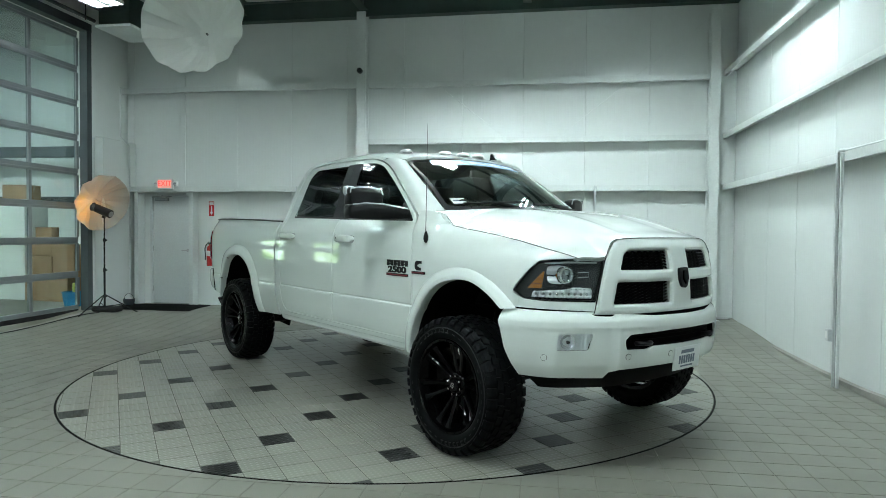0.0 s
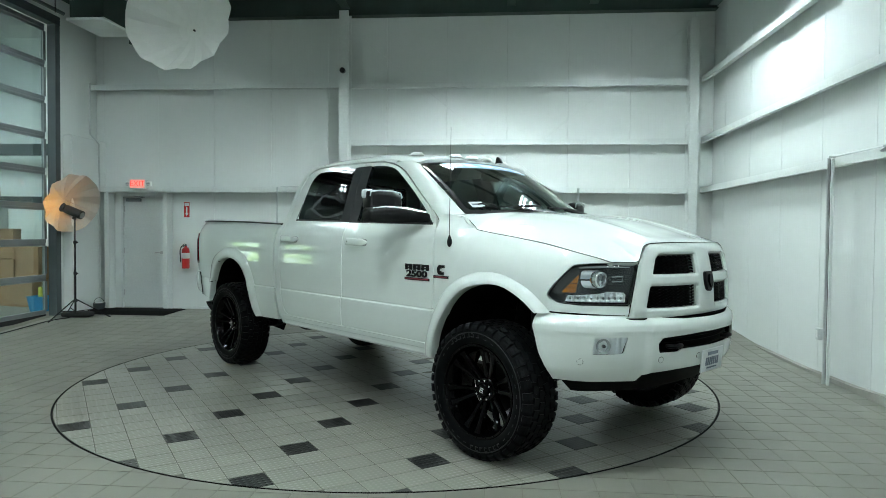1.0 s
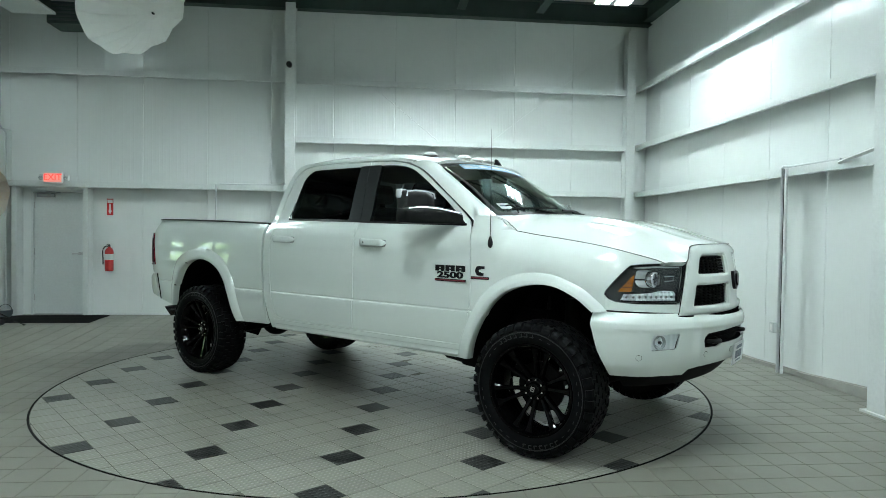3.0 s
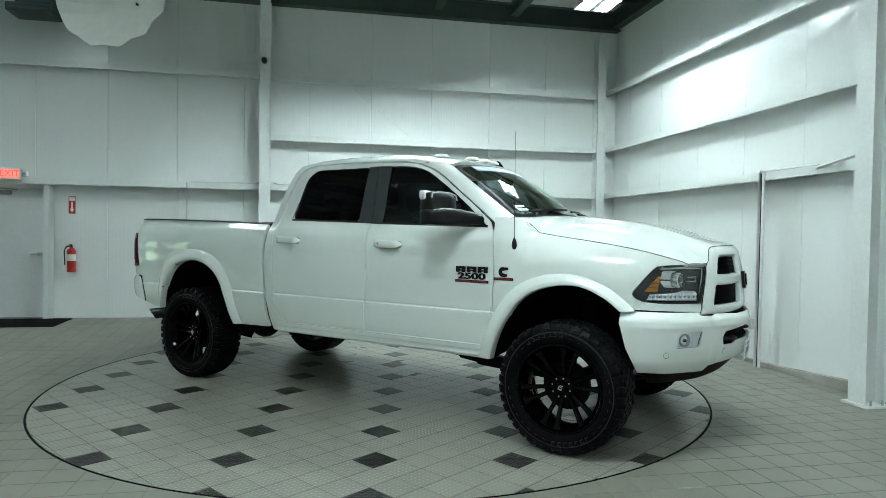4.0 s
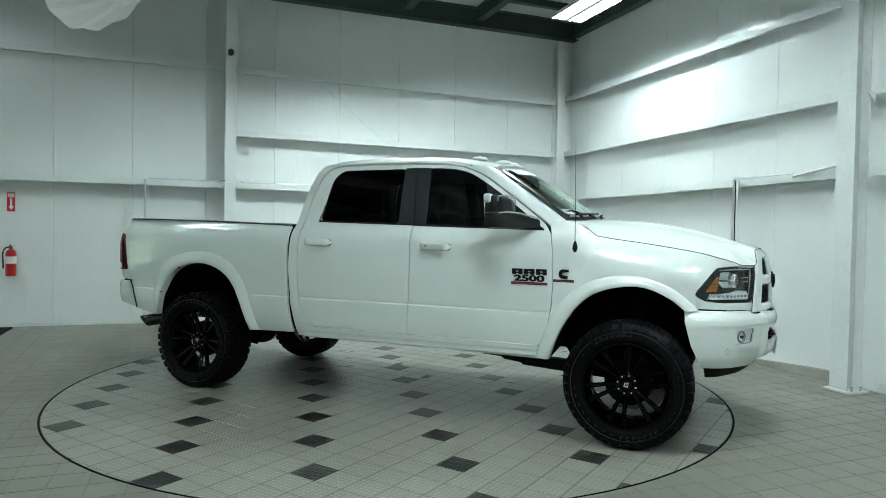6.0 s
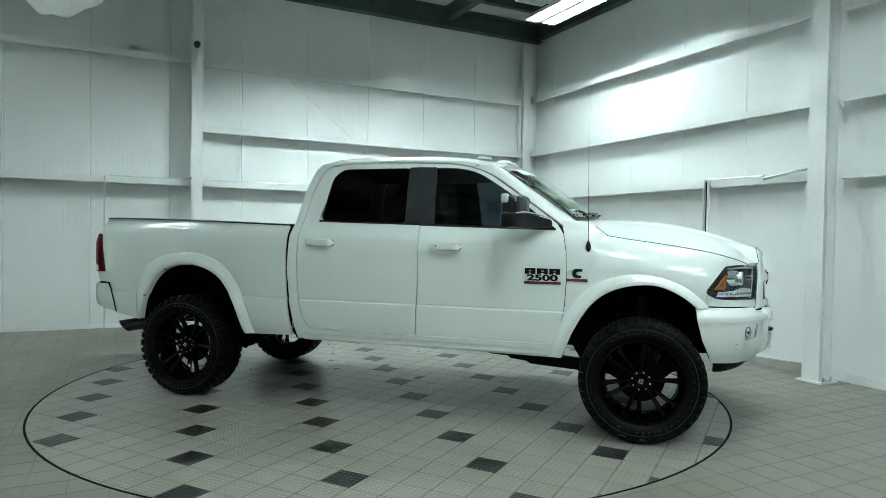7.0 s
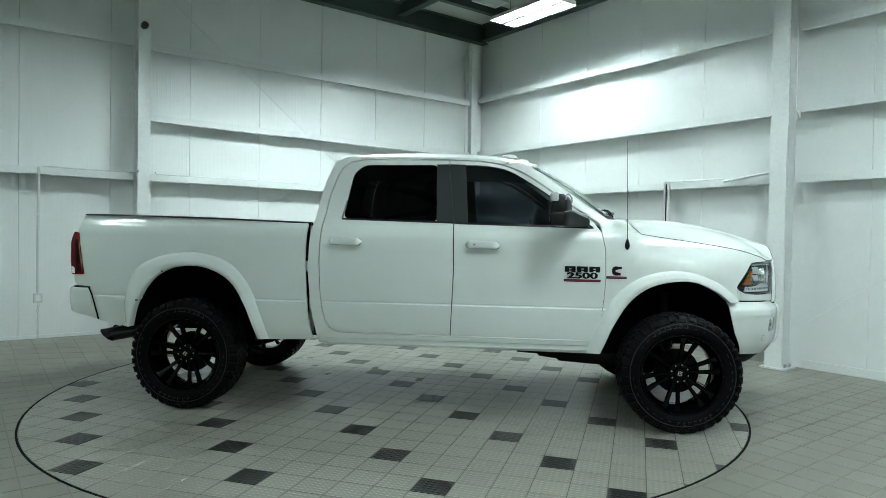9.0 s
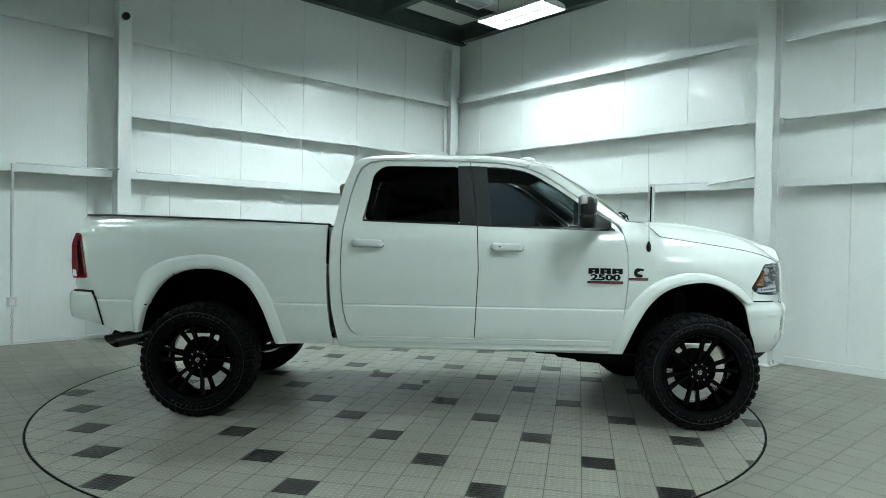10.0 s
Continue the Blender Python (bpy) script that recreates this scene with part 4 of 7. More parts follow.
shell("sticker_print", [(-0.865, 0.135), (-0.755, 0.135), (-0.757, 0.155), (-0.867, 0.155)], shield_map, ws, PLATE_INK, (), (0.1, 0.1), 0.001, lift=0.0045)

# cowl and wipers
shell("cowl", [(1.50, -0.755), (1.60, -0.70), (1.65, -0.4), (1.668, 0), (1.65, 0.4), (1.60, 0.70), (1.50, 0.755), (1.60, 0.4), (1.63, 0), (1.60, -0.4)], lambda x, y: (x, y, 1.672 + 0.01 * (1 - y * y)), TRUCK, SATIN_BLACK, (), (0.1, 0.1), 0.03, "black cowl panel")
for y0, y1 in ((-0.62, -0.02), (0.06, 0.64)):
    bm = bmesh.new()
    pts = [Vector(shield_map(y0 / 0.76 + (y1 - y0) / 0.76 * t, 0.05 + 0.025 * t)) + Vector((0.02, 0, 0.025)) for t in [i / 6 for i in range(7)]]
    pipe(bm, pts, 0.010, 6)
    pts2 = [Vector((1.62, y1, 1.70)), Vector((1.60, (y0 + y1) / 2, 1.735)), pts[3]]
    pipe(bm, pts2, 0.014, 6)
    part("wiper", bm, SATIN_BLACK, TRUCK, smooth=True)

for y in (-0.60, -0.50):
    bm = bmesh.new()
    pipe(bm, rounded([Vector((1.44, y, 1.69)), Vector((1.47, y, 1.755)), Vector((1.53, y + 0.02, 1.75)), Vector((1.57, y + 0.04, 1.70))], 4), 0.006, 6)
    part("washer_hose", bm, SATIN_BLACK, TRUCK, "black washer hose on the cowl", True)

# ---- front end: plan curves run from the kerb side round to the other ----
GRILLE_PLAN = [(2.47, 1.005), (2.60, 0.935), (2.70, 0.855), (2.79, 0.757), (2.878, 0.645), (2.956, 0.48), (3.008, 0.28), (3.028, 0.0)]
BUMPER_PLAN = [(2.40, 1.060), (2.54, 1.035), (2.67, 0.975), (2.757, 0.900), (2.82, 0.81), (2.880, 0.712), (2.945, 0.58), (3.002, 0.42), (3.05, 0.22), (3.068, 0.0)]


def plan_curve(half):
    pts = [(x, -w) for x, w in half] + [(x, w) for x, w in half[-2::-1]]
    pts = rounded(pts, 8)
    ln = [0.0]
    for a, b in zip(pts, pts[1:]):
        ln.append(ln[-1] + math.hypot(b[0] - a[0], b[1] - a[1]))
    tot = ln[-1]
    fx = spline([(l - tot / 2, p[0]) for l, p in zip(ln, pts)])
    fy = spline([(l - tot / 2, p[1]) for l, p in zip(ln, pts)])
    return fx, fy, tot / 2


GX, GY, GL = plan_curve(GRILLE_PLAN)
BX, BY, BL = plan_curve(BUMPER_PLAN)


def along(fx, fy, off):
    """A surface over arc length and height, pushed out along the plan normal by off(u, z)."""
    def f(u, z):
        e = 0.01
        tx, ty = fx(u + e) - fx(u - e), fy(u + e) - fy(u - e)
        l = math.hypot(tx, ty) or 1.0
        o = off(u, z)
        return (fx(u) + ty / l * o, fy(u) - tx / l * o, z)
    return f


def arc_at(fy, half, y):
    """The arc length at which the plan reaches y."""
    lo, hi = -half, half
    for _ in range(40):
        m = (lo + hi) / 2
        if fy(m) < y:
            lo = m
        else:
            hi = m
    return (lo + hi) / 2


def gu(y):
    return arc_at(GY, GL, y)


def bu(y):
    return arc_at(BY, BL, y)


GR_OFF = spline([(0.98, 0.014), (1.04, 0.022), (1.22, 0.014), (1.36, -0.008), (1.43, -0.030), (1.485, -0.070)])


def border(poly):
    """A function that gives the distance from a closed outline."""
    a = np.array(poly, float)
    d = np.roll(a, -1, 0) - a
    dd = (d * d).sum(1) + 1e-12

    def f(u, z):
        q = np.array((u, z)) - a
        t = np.clip((q * d).sum(1) / dd, 0, 1)
        r = q - d * t[:, None]
        return float(np.sqrt((r * r).sum(1).min()))
    return f



def sym(pts):
    """An outline given for one half, closed by its mirror image."""
    return pts + [(-u, z) for u, z in pts[::-1]]


# hood: its nose meets the lamp tops and the raised grille surround
HOOD_C = spline([(1.40, 1.695), (1.75, 1.705), (2.0, 1.695), (2.3, 1.662), (2.6, 1.592), (2.78, 1.535), (2.90, 1.487), (2.96, 1.46)])
NOSE_Z = spline([(0.0, 1.483), (0.3, 1.482), (0.43, 1.478), (0.50, 1.472), (0.55, 1.453), (0.59, 1.402), (0.617, 1.360), (0.745, 1.353), (0.78, 1.364), (0.83, 1.385)])


def hood_edge_y(x):
    return 1.038 - shoulder(x) - FRONT_IN(x)


def nose_x(y):
    z = NOSE_Z(abs(y))
    return GX(gu(y)) + (GR_OFF(z) if abs(y) < 0.6 else -0.010) - 0.004


def hood_base(x, y):
    t = min(1.0, abs(y) / hood_edge_y(x))
    e, c = HOOD_EDGE(x), HOOD_C(x)
    z = e + (c - e) * (1 - t ** 2.6)
    return z + 0.012 * math.exp(-((abs(y) - 0.42) / 0.06) ** 2) * step(1.6, 2.2, x) - 0.010 * step(0.40, 0.2, abs(y)) * step(1.6, 2.2, x)


NOSE_GRID = [0.01 * i for i in range(84)]
NOSE_XS = spline([(y, nose_x(-y)) for y in NOSE_GRID])
NOSE_LIFT = spline([(y, NOSE_Z(y) - hood_base(NOSE_XS(y), y)) for y in NOSE_GRID])


def hood_map(x, y):
    a = min(abs(y), 0.80)
    k = step(NOSE_XS(a) - 0.30, NOSE_XS(a), x)
    return (x, y, hood_base(x, y) + NOSE_LIFT(a) * k * k * (1 - step(0.66, 0.72, a)))


hood_half = [(1.665, 0.0), (1.655, 0.35), (1.62, 0.70), (1.605, 0.86)] + [(x, hood_edge_y(x)) for x in (1.66, 1.745, 1.9, 2.11, 2.3, 2.42, 2.52, 2.60, 2.68, 2.74, 2.785)]
hood_half += [(NOSE_XS(y), y) for y in (0.73, 0.70, 0.65, 0.625, 0.61, 0.60, 0.59, 0.58, 0.57, 0.56, 0.55, 0.535, 0.52, 0.50, 0.47, 0.43, 0.36, 0.28, 0.18, 0.08, 0.0)]
hood_out = [(x, -y) for x, y in hood_half] + [(x, y) for x, y in hood_half[-2:0:-1]]
shell("hood", hood_out, hood_map, TRUCK, PAINT, (), (0.05, 0.04), 0.03, cuts=[s * c for s in (-1, 1) for c in (0.53, 0.55, 0.565, 0.58, 0.59, 0.60, 0.61, 0.625, 0.65)])
for s in (-1, 1):
    shell("cowl_corner", [(1.54, s * 0.80), (1.76, s * 0.80), (1.76, s * 0.895), (1.54, s * 0.935)][::s], lambda x, y: (x, y, hood_base(x, y) - 0.009 - 0.02 * step(1.62, 1.54, x)), TRUCK, PAINT, (), (0.03, 0.03), 0.02)
seam = [Vector(hood_map(x, -y)) for x, y in hood_half[4:]] + [Vector(hood_map(x, y)) for x, y in hood_half[-2:3:-1]]
# dark line laid along the hood's edge for the gap's shade
bm = bmesh.new()
pipe(bm, [p + Vector((0.002, 0, -0.003)) for p in seam], 0.0025, 6)
part("hood_gap_shade", bm, GAP_SHADE, TRUCK, "dark line standing for the shade round the hood", True)

# grille surround with its four openings
g_out = sym([(gu(-0.676), 1.002), (gu(-0.670), 1.03), (gu(-0.645), 1.185), (gu(-0.612), 1.335), (gu(-0.582), 1.400), (gu(-0.548), 1.448), (gu(-0.505), 1.468), (gu(-0.43), 1.476), (gu(-0.25), 1.479)])
openings = []
for sg in (-1, 1):
    up = [(sg * abs(gu(-0.521)), 1.278), (sg * abs(gu(-0.488)), 1.378), (sg * abs(gu(-0.452)), 1.402), (sg * abs(gu(-0.105)), 1.405), (sg * abs(gu(-0.105)), 1.276)]
    low = [(sg * abs(gu(-0.569)), 1.064), (sg * abs(gu(-0.542)), 1.203), (sg * abs(gu(-0.112)), 1.202), (sg * abs(gu(-0.118)), 1.062)]
    openings += [soft(up, 0.016), soft(low, 0.016)]
near_out, near_in = border(g_out), [border(o) for o in openings]


def pillow(u, z):
    """The frame's faces roll off towards its outline and fall in to the openings."""
    a = max(0.0, 1 - near_out(u, z) / 0.020)
    b = max(0.0, 1 - min(f(u, z) for f in near_in) / 0.020)
    return GR_OFF(z) - 0.011 * a * a - 0.018 * b * b


gmap = along(GX, GY, pillow)
flat = along(GX, GY, lambda u, z: GR_OFF(z))
grille = shell("grille_surround", g_out, gmap, TRUCK, PAINT, openings, (0.016, 0.014), 0.05, "white crosshair grille surround with black mesh")
# black pipes drawn where the gap round the surround lies in shade
bm = bmesh.new()
pipe(bm, [Vector(along(GX, GY, lambda u, z: GR_OFF(z) - 0.020)(u, z)) for u, z in [(u * 1.004, z) for u, z in g_out[:5]]], 0.0032, 6)
pipe(bm, [Vector(along(GX, GY, lambda u, z: GR_OFF(z) - 0.020)(u, z)) for u, z in [(u * 1.004, z) for u, z in g_out[-5:]]], 0.0032, 6)
pipe(bm, [Vector(along(GX, GY, lambda u, z: 0.004)(gu(-0.69) * (1 - i / 15), 0.997)) for i in range(31)], 0.010, 6)
part("surround_gap_shade", bm, LINER, grille, "black line standing for the shaded gap round the surround", True)
for o in openings:
    shell("grille_backing", o, flat, grille, LINER, (), (0.1, 0.1), 0.005, lift=-0.066)
    lo_u, hi_u = min(p[0] for p in o), max(p[0] for p in o)
    lo_z, hi_z = min(p[1] for p in o), max(p[1] for p in o)
    zz = lo_z + 0.012
    while zz < hi_z - 0.008:
        bm = bmesh.new()
        nseg = int((hi_u - lo_u) / 0.014)
        c = lambda i, dz: flat(lo_u + 0.01 + (hi_u - lo_u - 0.02) * i / nseg, zz + dz + (0.004 if i % 4 < 2 else -0.004))
        rows = []
        for i in range(nseg + 1):
            a = Vector(c(i, 0))
            inw = Vector((-0.042, 0, 0))
            rows.append([a + inw + Vector((0.012, 0, 0.0045)), a + inw + Vector((0.012, 0, -0.0045)), a + inw + Vector((0, 0, -0.0045)), a + inw + Vector((0, 0, 0.0045))])
        loft(bm, rows, True)
        bmesh.ops.recalc_face_normals(bm, faces=bm.faces[:])
        part("grille_slat", bm, GRILLE_BLACK, grille)
        zz += 0.0195
shell("grille_emblem", soft([(-0.045, 1.285), (0.045, 1.285), (0.052, 1.22), (0.03, 1.165), (0, 1.150), (-0.03, 1.165), (-0.052, 1.22)], 0.015), flat, grille, BADGE_BLACK, (), (0.03, 0.03), 0.03, "black shield-shaped emblem", lift=0.022)
shell("emblem_ridge", soft([(-0.02, 1.265), (0.02, 1.265), (0.028, 1.215), (0, 1.175), (-0.028, 1.215)], 0.01), flat, grille, GLOSS_BLACK, (), (0.03, 0.03), 0.015, lift=0.034)

# headlights
hmap = along(GX, GY, lambda u, z: 0.002 - 0.03 * max(0.0, (z - 1.25) / 0.11) ** 2)
deep = along(GX, GY, lambda u, z: -0.05)
for sg in (-1, 1):
    at = lambda y, z: (sg * abs(gu(-y)), z)
    H = [at(1.002, 1.145), at(0.998, 1.158), at(0.938, 1.320), at(0.915, 1.334), at(0.84, 1.344), at(0.74, 1.350), at(0.618, 1.347), at(0.668, 1.085), at(0.90, 1.085), at(0.972, 1.092)]
    hl = shell("headlight", soft(H, 0.012), deep, TRUCK, LAMP_DARK, (), (0.05, 0.05), 0.03, "clear headlight with projector and amber reflector")
    shell("lamp_cover", soft(H, 0.012), hmap, hl, LAMP_GLASS, (), (0.04, 0.03), 0.012, "clear cover")
    shell("lamp_bezel", soft(H, 0.012), hmap, hl, SATIN_BLACK, [soft([(u * 0.994 + 0.006 * sg * abs(gu(-0.82)), 1.22 + (z - 1.22) * 0.97) for u, z in H], 0.012)], (0.05, 0.05), 0.03, "black inner rim", lift=-0.006)
    mid = along(GX, GY, lambda u, z: -0.03)
    c = Vector(mid(*at(0.820, 1.244)))
    d = (Vector(along(GX, GY, lambda u, z: 0.05)(*at(0.79, 1.244))) - c).normalized()
    turn = d.to_track_quat("X", "Z").to_matrix().to_4x4()
    bmx = bmesh.new()
    revolve(bmx, [(0.034, 0.030), (0.040, 0.036), (0.050, 0.034), (0.054, 0.026), (0.052, -0.012), (0.036, -0.012)], 28, "x", 0, True)
    part("projector_ring", bmx, CHROME, hl, "silver projector ring", True, 40).matrix_basis = Matrix.Translation(c) @ turn
    bmx = bmesh.new()
    revolve(bmx, [(0.0, 0.034), (0.012, 0.032), (0.024, 0.026), (0.034, 0.014), (0.034, 0.0)], 24, "x")
    part("projector_lens", bmx, LAMP_GLASS, hl, "clear projector lens", True).matrix_basis = Matrix.Translation(c) @ turn
    bmx = bmesh.new()
    revolve(bmx, [(0.0, -0.01), (0.034, -0.008), (0.034, -0.012), (0.0, -0.014)], 24, "x")
    box(bmx, (-0.008, -0.008, -0.024), (0.006, 0.008, 0.024), 0.003)
    part("projector_bulb", bmx, LAMP_SILVER, hl, smooth=True).matrix_basis = Matrix.Translation(c) @ turn
    shell("reflector_bowl", soft([at(0.884, 1.190), at(0.83, 1.186), at(0.79, 1.196), at(0.785, 1.292), at(0.84, 1.308), at(0.892, 1.298), at(0.896, 1.24)], 0.02), along(GX, GY, lambda u, z: -0.04 + 0.012 * math.sin(z * 90)), hl, FOG, (), (0.02, 0.012), 0.006, "bright reflector bowl")
    shell("brow_strip", [at(0.905, 1.322), at(0.80, 1.330), at(0.66, 1.326), at(0.66, 1.318), at(0.80, 1.318), at(0.90, 1.312)], mid, hl, LAMP_SILVER, (), (0.05, 0.05), 0.01, lift=0.004)
    shell("turn_reflector", soft([at(0.963, 1.160), at(0.914, 1.160), at(0.903, 1.250), at(0.902, 1.272), at(0.914, 1.256)], 0.006), mid, hl, AMBER, (), (0.05, 0.05), 0.02, "amber reflector", lift=0.006)
    for k in range(2):
        za = 1.188 + 0.028 * k
        shell("reflector_rib", [at(0.956 - 0.014 * k, za), at(0.910 - 0.004 * k, za), at(0.910 - 0.004 * k, za + 0.004), at(0.956 - 0.014 * k, za + 0.004)], mid, hl, LAMP_DARK, (), (0.05, 0.05), 0.01, lift=0.012)
    shell("led_strip", soft([at(0.950, 1.104), at(0.685, 1.098), at(0.682, 1.156), at(0.76, 1.158), at(0.945, 1.142)], 0.01), along(GX, GY, lambda u, z: -0.024 + 0.005 * math.sin(u * 230) + 0.005 * math.sin(z * 200)), hl, FOG, (), (0.01, 0.012), 0.02, "row of clear running lights")
    for k in range(9):
        bmx = bmesh.new()
        bmesh.ops.create_uvsphere(bmx, u_segments=10, v_segments=6, radius=0.011, matrix=Matrix.Translation(Vector(mid(*at(0.935 - 0.028 * k, 1.126))) + d * 0.004))
        part("running_light", bmx, CHROME, hl, smooth=True)
    bmx = bmesh.new()
    p0, p1 = Vector(mid(*at(0.762, 1.246))), Vector(mid(*at(0.712, 1.250)))
    pipe(bmx, [p0 + d * 0.02 + Vector((0, 0, 0.015)), p1 + d * 0.02 + Vector((0, 0, 0.015)), p1 + d * 0.02 + Vector((0, 0, -0.015)), p0 + d * 0.02 + Vector((0, 0, -0.015))], 0.0035, 6)
    part("lamp_bracket", bmx, LAMP_SILVER, hl)
    # painted strip below the lamp
    shell("lamp_sill", [(sg * abs(gu(-0.998)), 1.040), (sg * abs(gu(-0.672)), 1.022), (sg * abs(gu(-0.672)), 1.078), (sg * abs(gu(-0.90)), 1.081), (sg * abs(gu(-0.97)), 1.094), (sg * abs(gu(-1.003)), 1.125)], along(GX, GY, lambda u, z: 0.004), TRUCK, PAINT, (), (0.05, 0.03), 0.04)

# front bumper
B_OFF = spline([(0.58, -0.075), (0.62, -0.045), (0.70, -0.005), (0.80, 0.008), (0.90, 0.010), (0.955, 0.004), (1.0, -0.025), (1.03, -0.07)])


def bump_off(u, z):
    y = abs(BY(u))
    centre = 1 - step(0.555, 0.605, y)
    return B_OFF(z) + 0.020 * centre - 0.006 * step(0.93, 0.90, z)


bmap = along(BX, BY, bump_off)
b_half = [(-BL + 0.01, 1.030), (-BL + 0.005, 0.95), (-BL + 0.05, 0.78), (-BL + 0.13, 0.612), (bu(-0.80), 0.605), (bu(-0.625), 0.598), (bu(-0.598), 0.640), (bu(-0.55), 0.657), (bu(-0.3), 0.668), (bu(-0.14), 0.672)]
b_out = b_half + [(-u, z) for u, z in b_half[::-1]] + [(bu(0.62), 1.018), (bu(0.3), 0.992), (bu(0), 0.990), (bu(-0.3), 0.992), (bu(-0.62), 1.018)]
mouth = soft([(bu(-0.515), 0.785), (bu(-0.37), 0.783), (bu(-0.335), 0.800), (bu(0.335), 0.800), (bu(0.37), 0.783), (bu(0.515), 0.785), (bu(0.525), 0.845), (bu(0.49), 0.880), (bu(0.17), 0.895), (bu(-0.17), 0.895), (bu(-0.49), 0.880), (bu(-0.525), 0.845)], 0.016)
fogs = [soft([(sg * abs(bu(-0.905)), 0.786), (sg * abs(bu(-0.735)), 0.788), (sg * abs(bu(-0.710)), 0.892), (sg * abs(bu(-0.895)), 0.888)], 0.018) for sg in (-1, 1)]
bumper = shell("front_bumper", b_out, bmap, TRUCK, PAINT, [mouth] + fogs, (0.025, 0.025), 0.012, "white painted front bumper")
shell("bumper_liner", [(u * 0.997, z) for u, z in b_out], bmap, bumper, LINER, [mouth] + fogs, (0.06, 0.06), 0.06, "black inner side of the bumper", lift=-0.022)
shell("bumper_mouth", mouth, bmap, bumper, LINER, (), (0.1, 0.1), 0.004, "black lower air opening", lift=-0.05)
for zz in (0.83, 0.855):
    shell("mouth_bar", [(bu(-0.46), zz), (bu(0.46), zz), (bu(0.46), zz + 0.008), (bu(-0.46), zz + 0.008)], bmap, bumper, LINER, (), (0.06, 0.05), 0.01, lift=-0.040)
for f, sg in zip(fogs, (-1, 1)):
    fl = shell("fog_lamp", f, along(BX, BY, lambda u, z: bump_off(u, z) + 0.0015 * math.sin(u * 160)), bumper, FOG, (), (0.006, 0.02), 0.004, "chrome fog lamp with a round reflector", lift=-0.016)
    uc = sg * abs(bu(-0.845))
    c = Vector(along(BX, BY, lambda u, z: bump_off(u, z) - 0.017)(uc, 0.838))
    d = (Vector(along(BX, BY, lambda u, z: bump_off(u, z) + 0.05)(uc, 0.838)) - c).normalized()
    bm = bmesh.new()
    revolve(bm, [(0.0, -0.006), (0.018, -0.004), (0.034, 0.002), (0.042, 0.010), (0.045, 0.011), (0.046, 0.006), (0.046, -0.006)], 24, "x")
    part("fog_reflector", bm, LAMP_SILVER, fl, "bright round reflector", True, 40).matrix_basis = Matrix.Translation(c) @ d.to_track_quat("X", "Z").to_matrix().to_4x4()
    bm = bmesh.new()
    rod(bm, (0.0, 0, 0), (0.014, 0, 0), 0.011, 12)
    part("fog_bulb", bm, LAMP_DARK, fl).matrix_basis = Matrix.Translation(c) @ d.to_track_quat("X", "Z").to_matrix().to_4x4()
    shell("fog_cover", f, bmap, bumper, LAMP_GLASS, (), (0.05, 0.05), 0.003, lift=-0.001)
for yy in (-0.955, -0.50, -0.17, 0.17, 0.50, 0.955):
    u = bu(yy)
    shell("sensor_gap", [(u + 0.021 * math.cos(a), 0.742 + 0.021 * math.sin(a)) for a in [2 * math.pi * k / 14 for k in range(14)]], bmap, bumper, LAMP_DARK, (), (0.1, 0.1), 0.004, lift=0.0015)
    shell("parking_sensor", [(u + 0.0175 * math.cos(a), 0.742 + 0.0175 * math.sin(a)) for a in [2 * math.pi * k / 12 for k in range(12)]], bmap, bumper, PAINT, (), (0.1, 0.1), 0.006, lift=0.004)
for yy in (-0.36, 0.36):
    bm = bmesh.new()
    x = BX(bu(yy))
    pts = [Vector((x - 0.08, yy - 0.05, 0.815)), Vector((x + 0.0, yy - 0.045, 0.818)), Vector((x + 0.025, yy, 0.82)), Vector((x + 0.0, yy + 0.045, 0.818)), Vector((x - 0.08, yy + 0.05, 0.815))]
    pipe(bm, [Vector(p) for p in rounded(pts, 4)], 0.014, 8)
    part("tow_hook", bm, SATIN_BLACK, bumper, "black tow hook", True)
dam = along(BX, BY, lambda u, z: -0.055 - 0.12 * ((0.68 - z) / 0.16) ** 1.5 if z < 0.68 else -0.055)
shell("air_dam", [(-BL + 0.17, 0.615), (-BL + 0.24, 0.52), (bu(-0.5), 0.510), (bu(0), 0.535), (bu(0.5), 0.510), (BL - 0.24, 0.52), (BL - 0.17, 0.615), (bu(0.4), 0.675), (bu(0), 0.70), (bu(-0.4), 0.675)], dam, TRUCK, UNDER, (), (0.06, 0.03), 0.02, "black lower air dam")
# show plate
plate = part("show_plate", bmesh.new(), PLATE_WHITE, bumper, "white dealer plate with dark print")
bm = bmesh.new()
box(bm, (3.088, -0.155, 0.620), (3.096, 0.155, 0.775), 0.004)
plate.data = mesh_from(bm, "show_plate", PLATE_WHITE)
plate.matrix_basis = pose(3.096, 0, 0.775, 0, 6, 0) @ pose(-3.096, 0, -0.775)
for y0, y1, z0, z1 in ((-0.075, 0.075, 0.730, 0.753), (-0.095, 0.095, 0.662, 0.716), (-0.07, 0.07, 0.640, 0.650)):
    bm = bmesh.new()
    if z1 - z0 > 0.05:
        for k in range(7):
            a = y0 + (y1 - y0) * k / 7
            box(bm, (3.096, a, z0), (3.0975, a + 0.019, z1))
    else:
        box(bm, (3.096, y0, z0), (3.0975, y1, z1))
    part("plate_print", bm, PLATE_INK, plate)

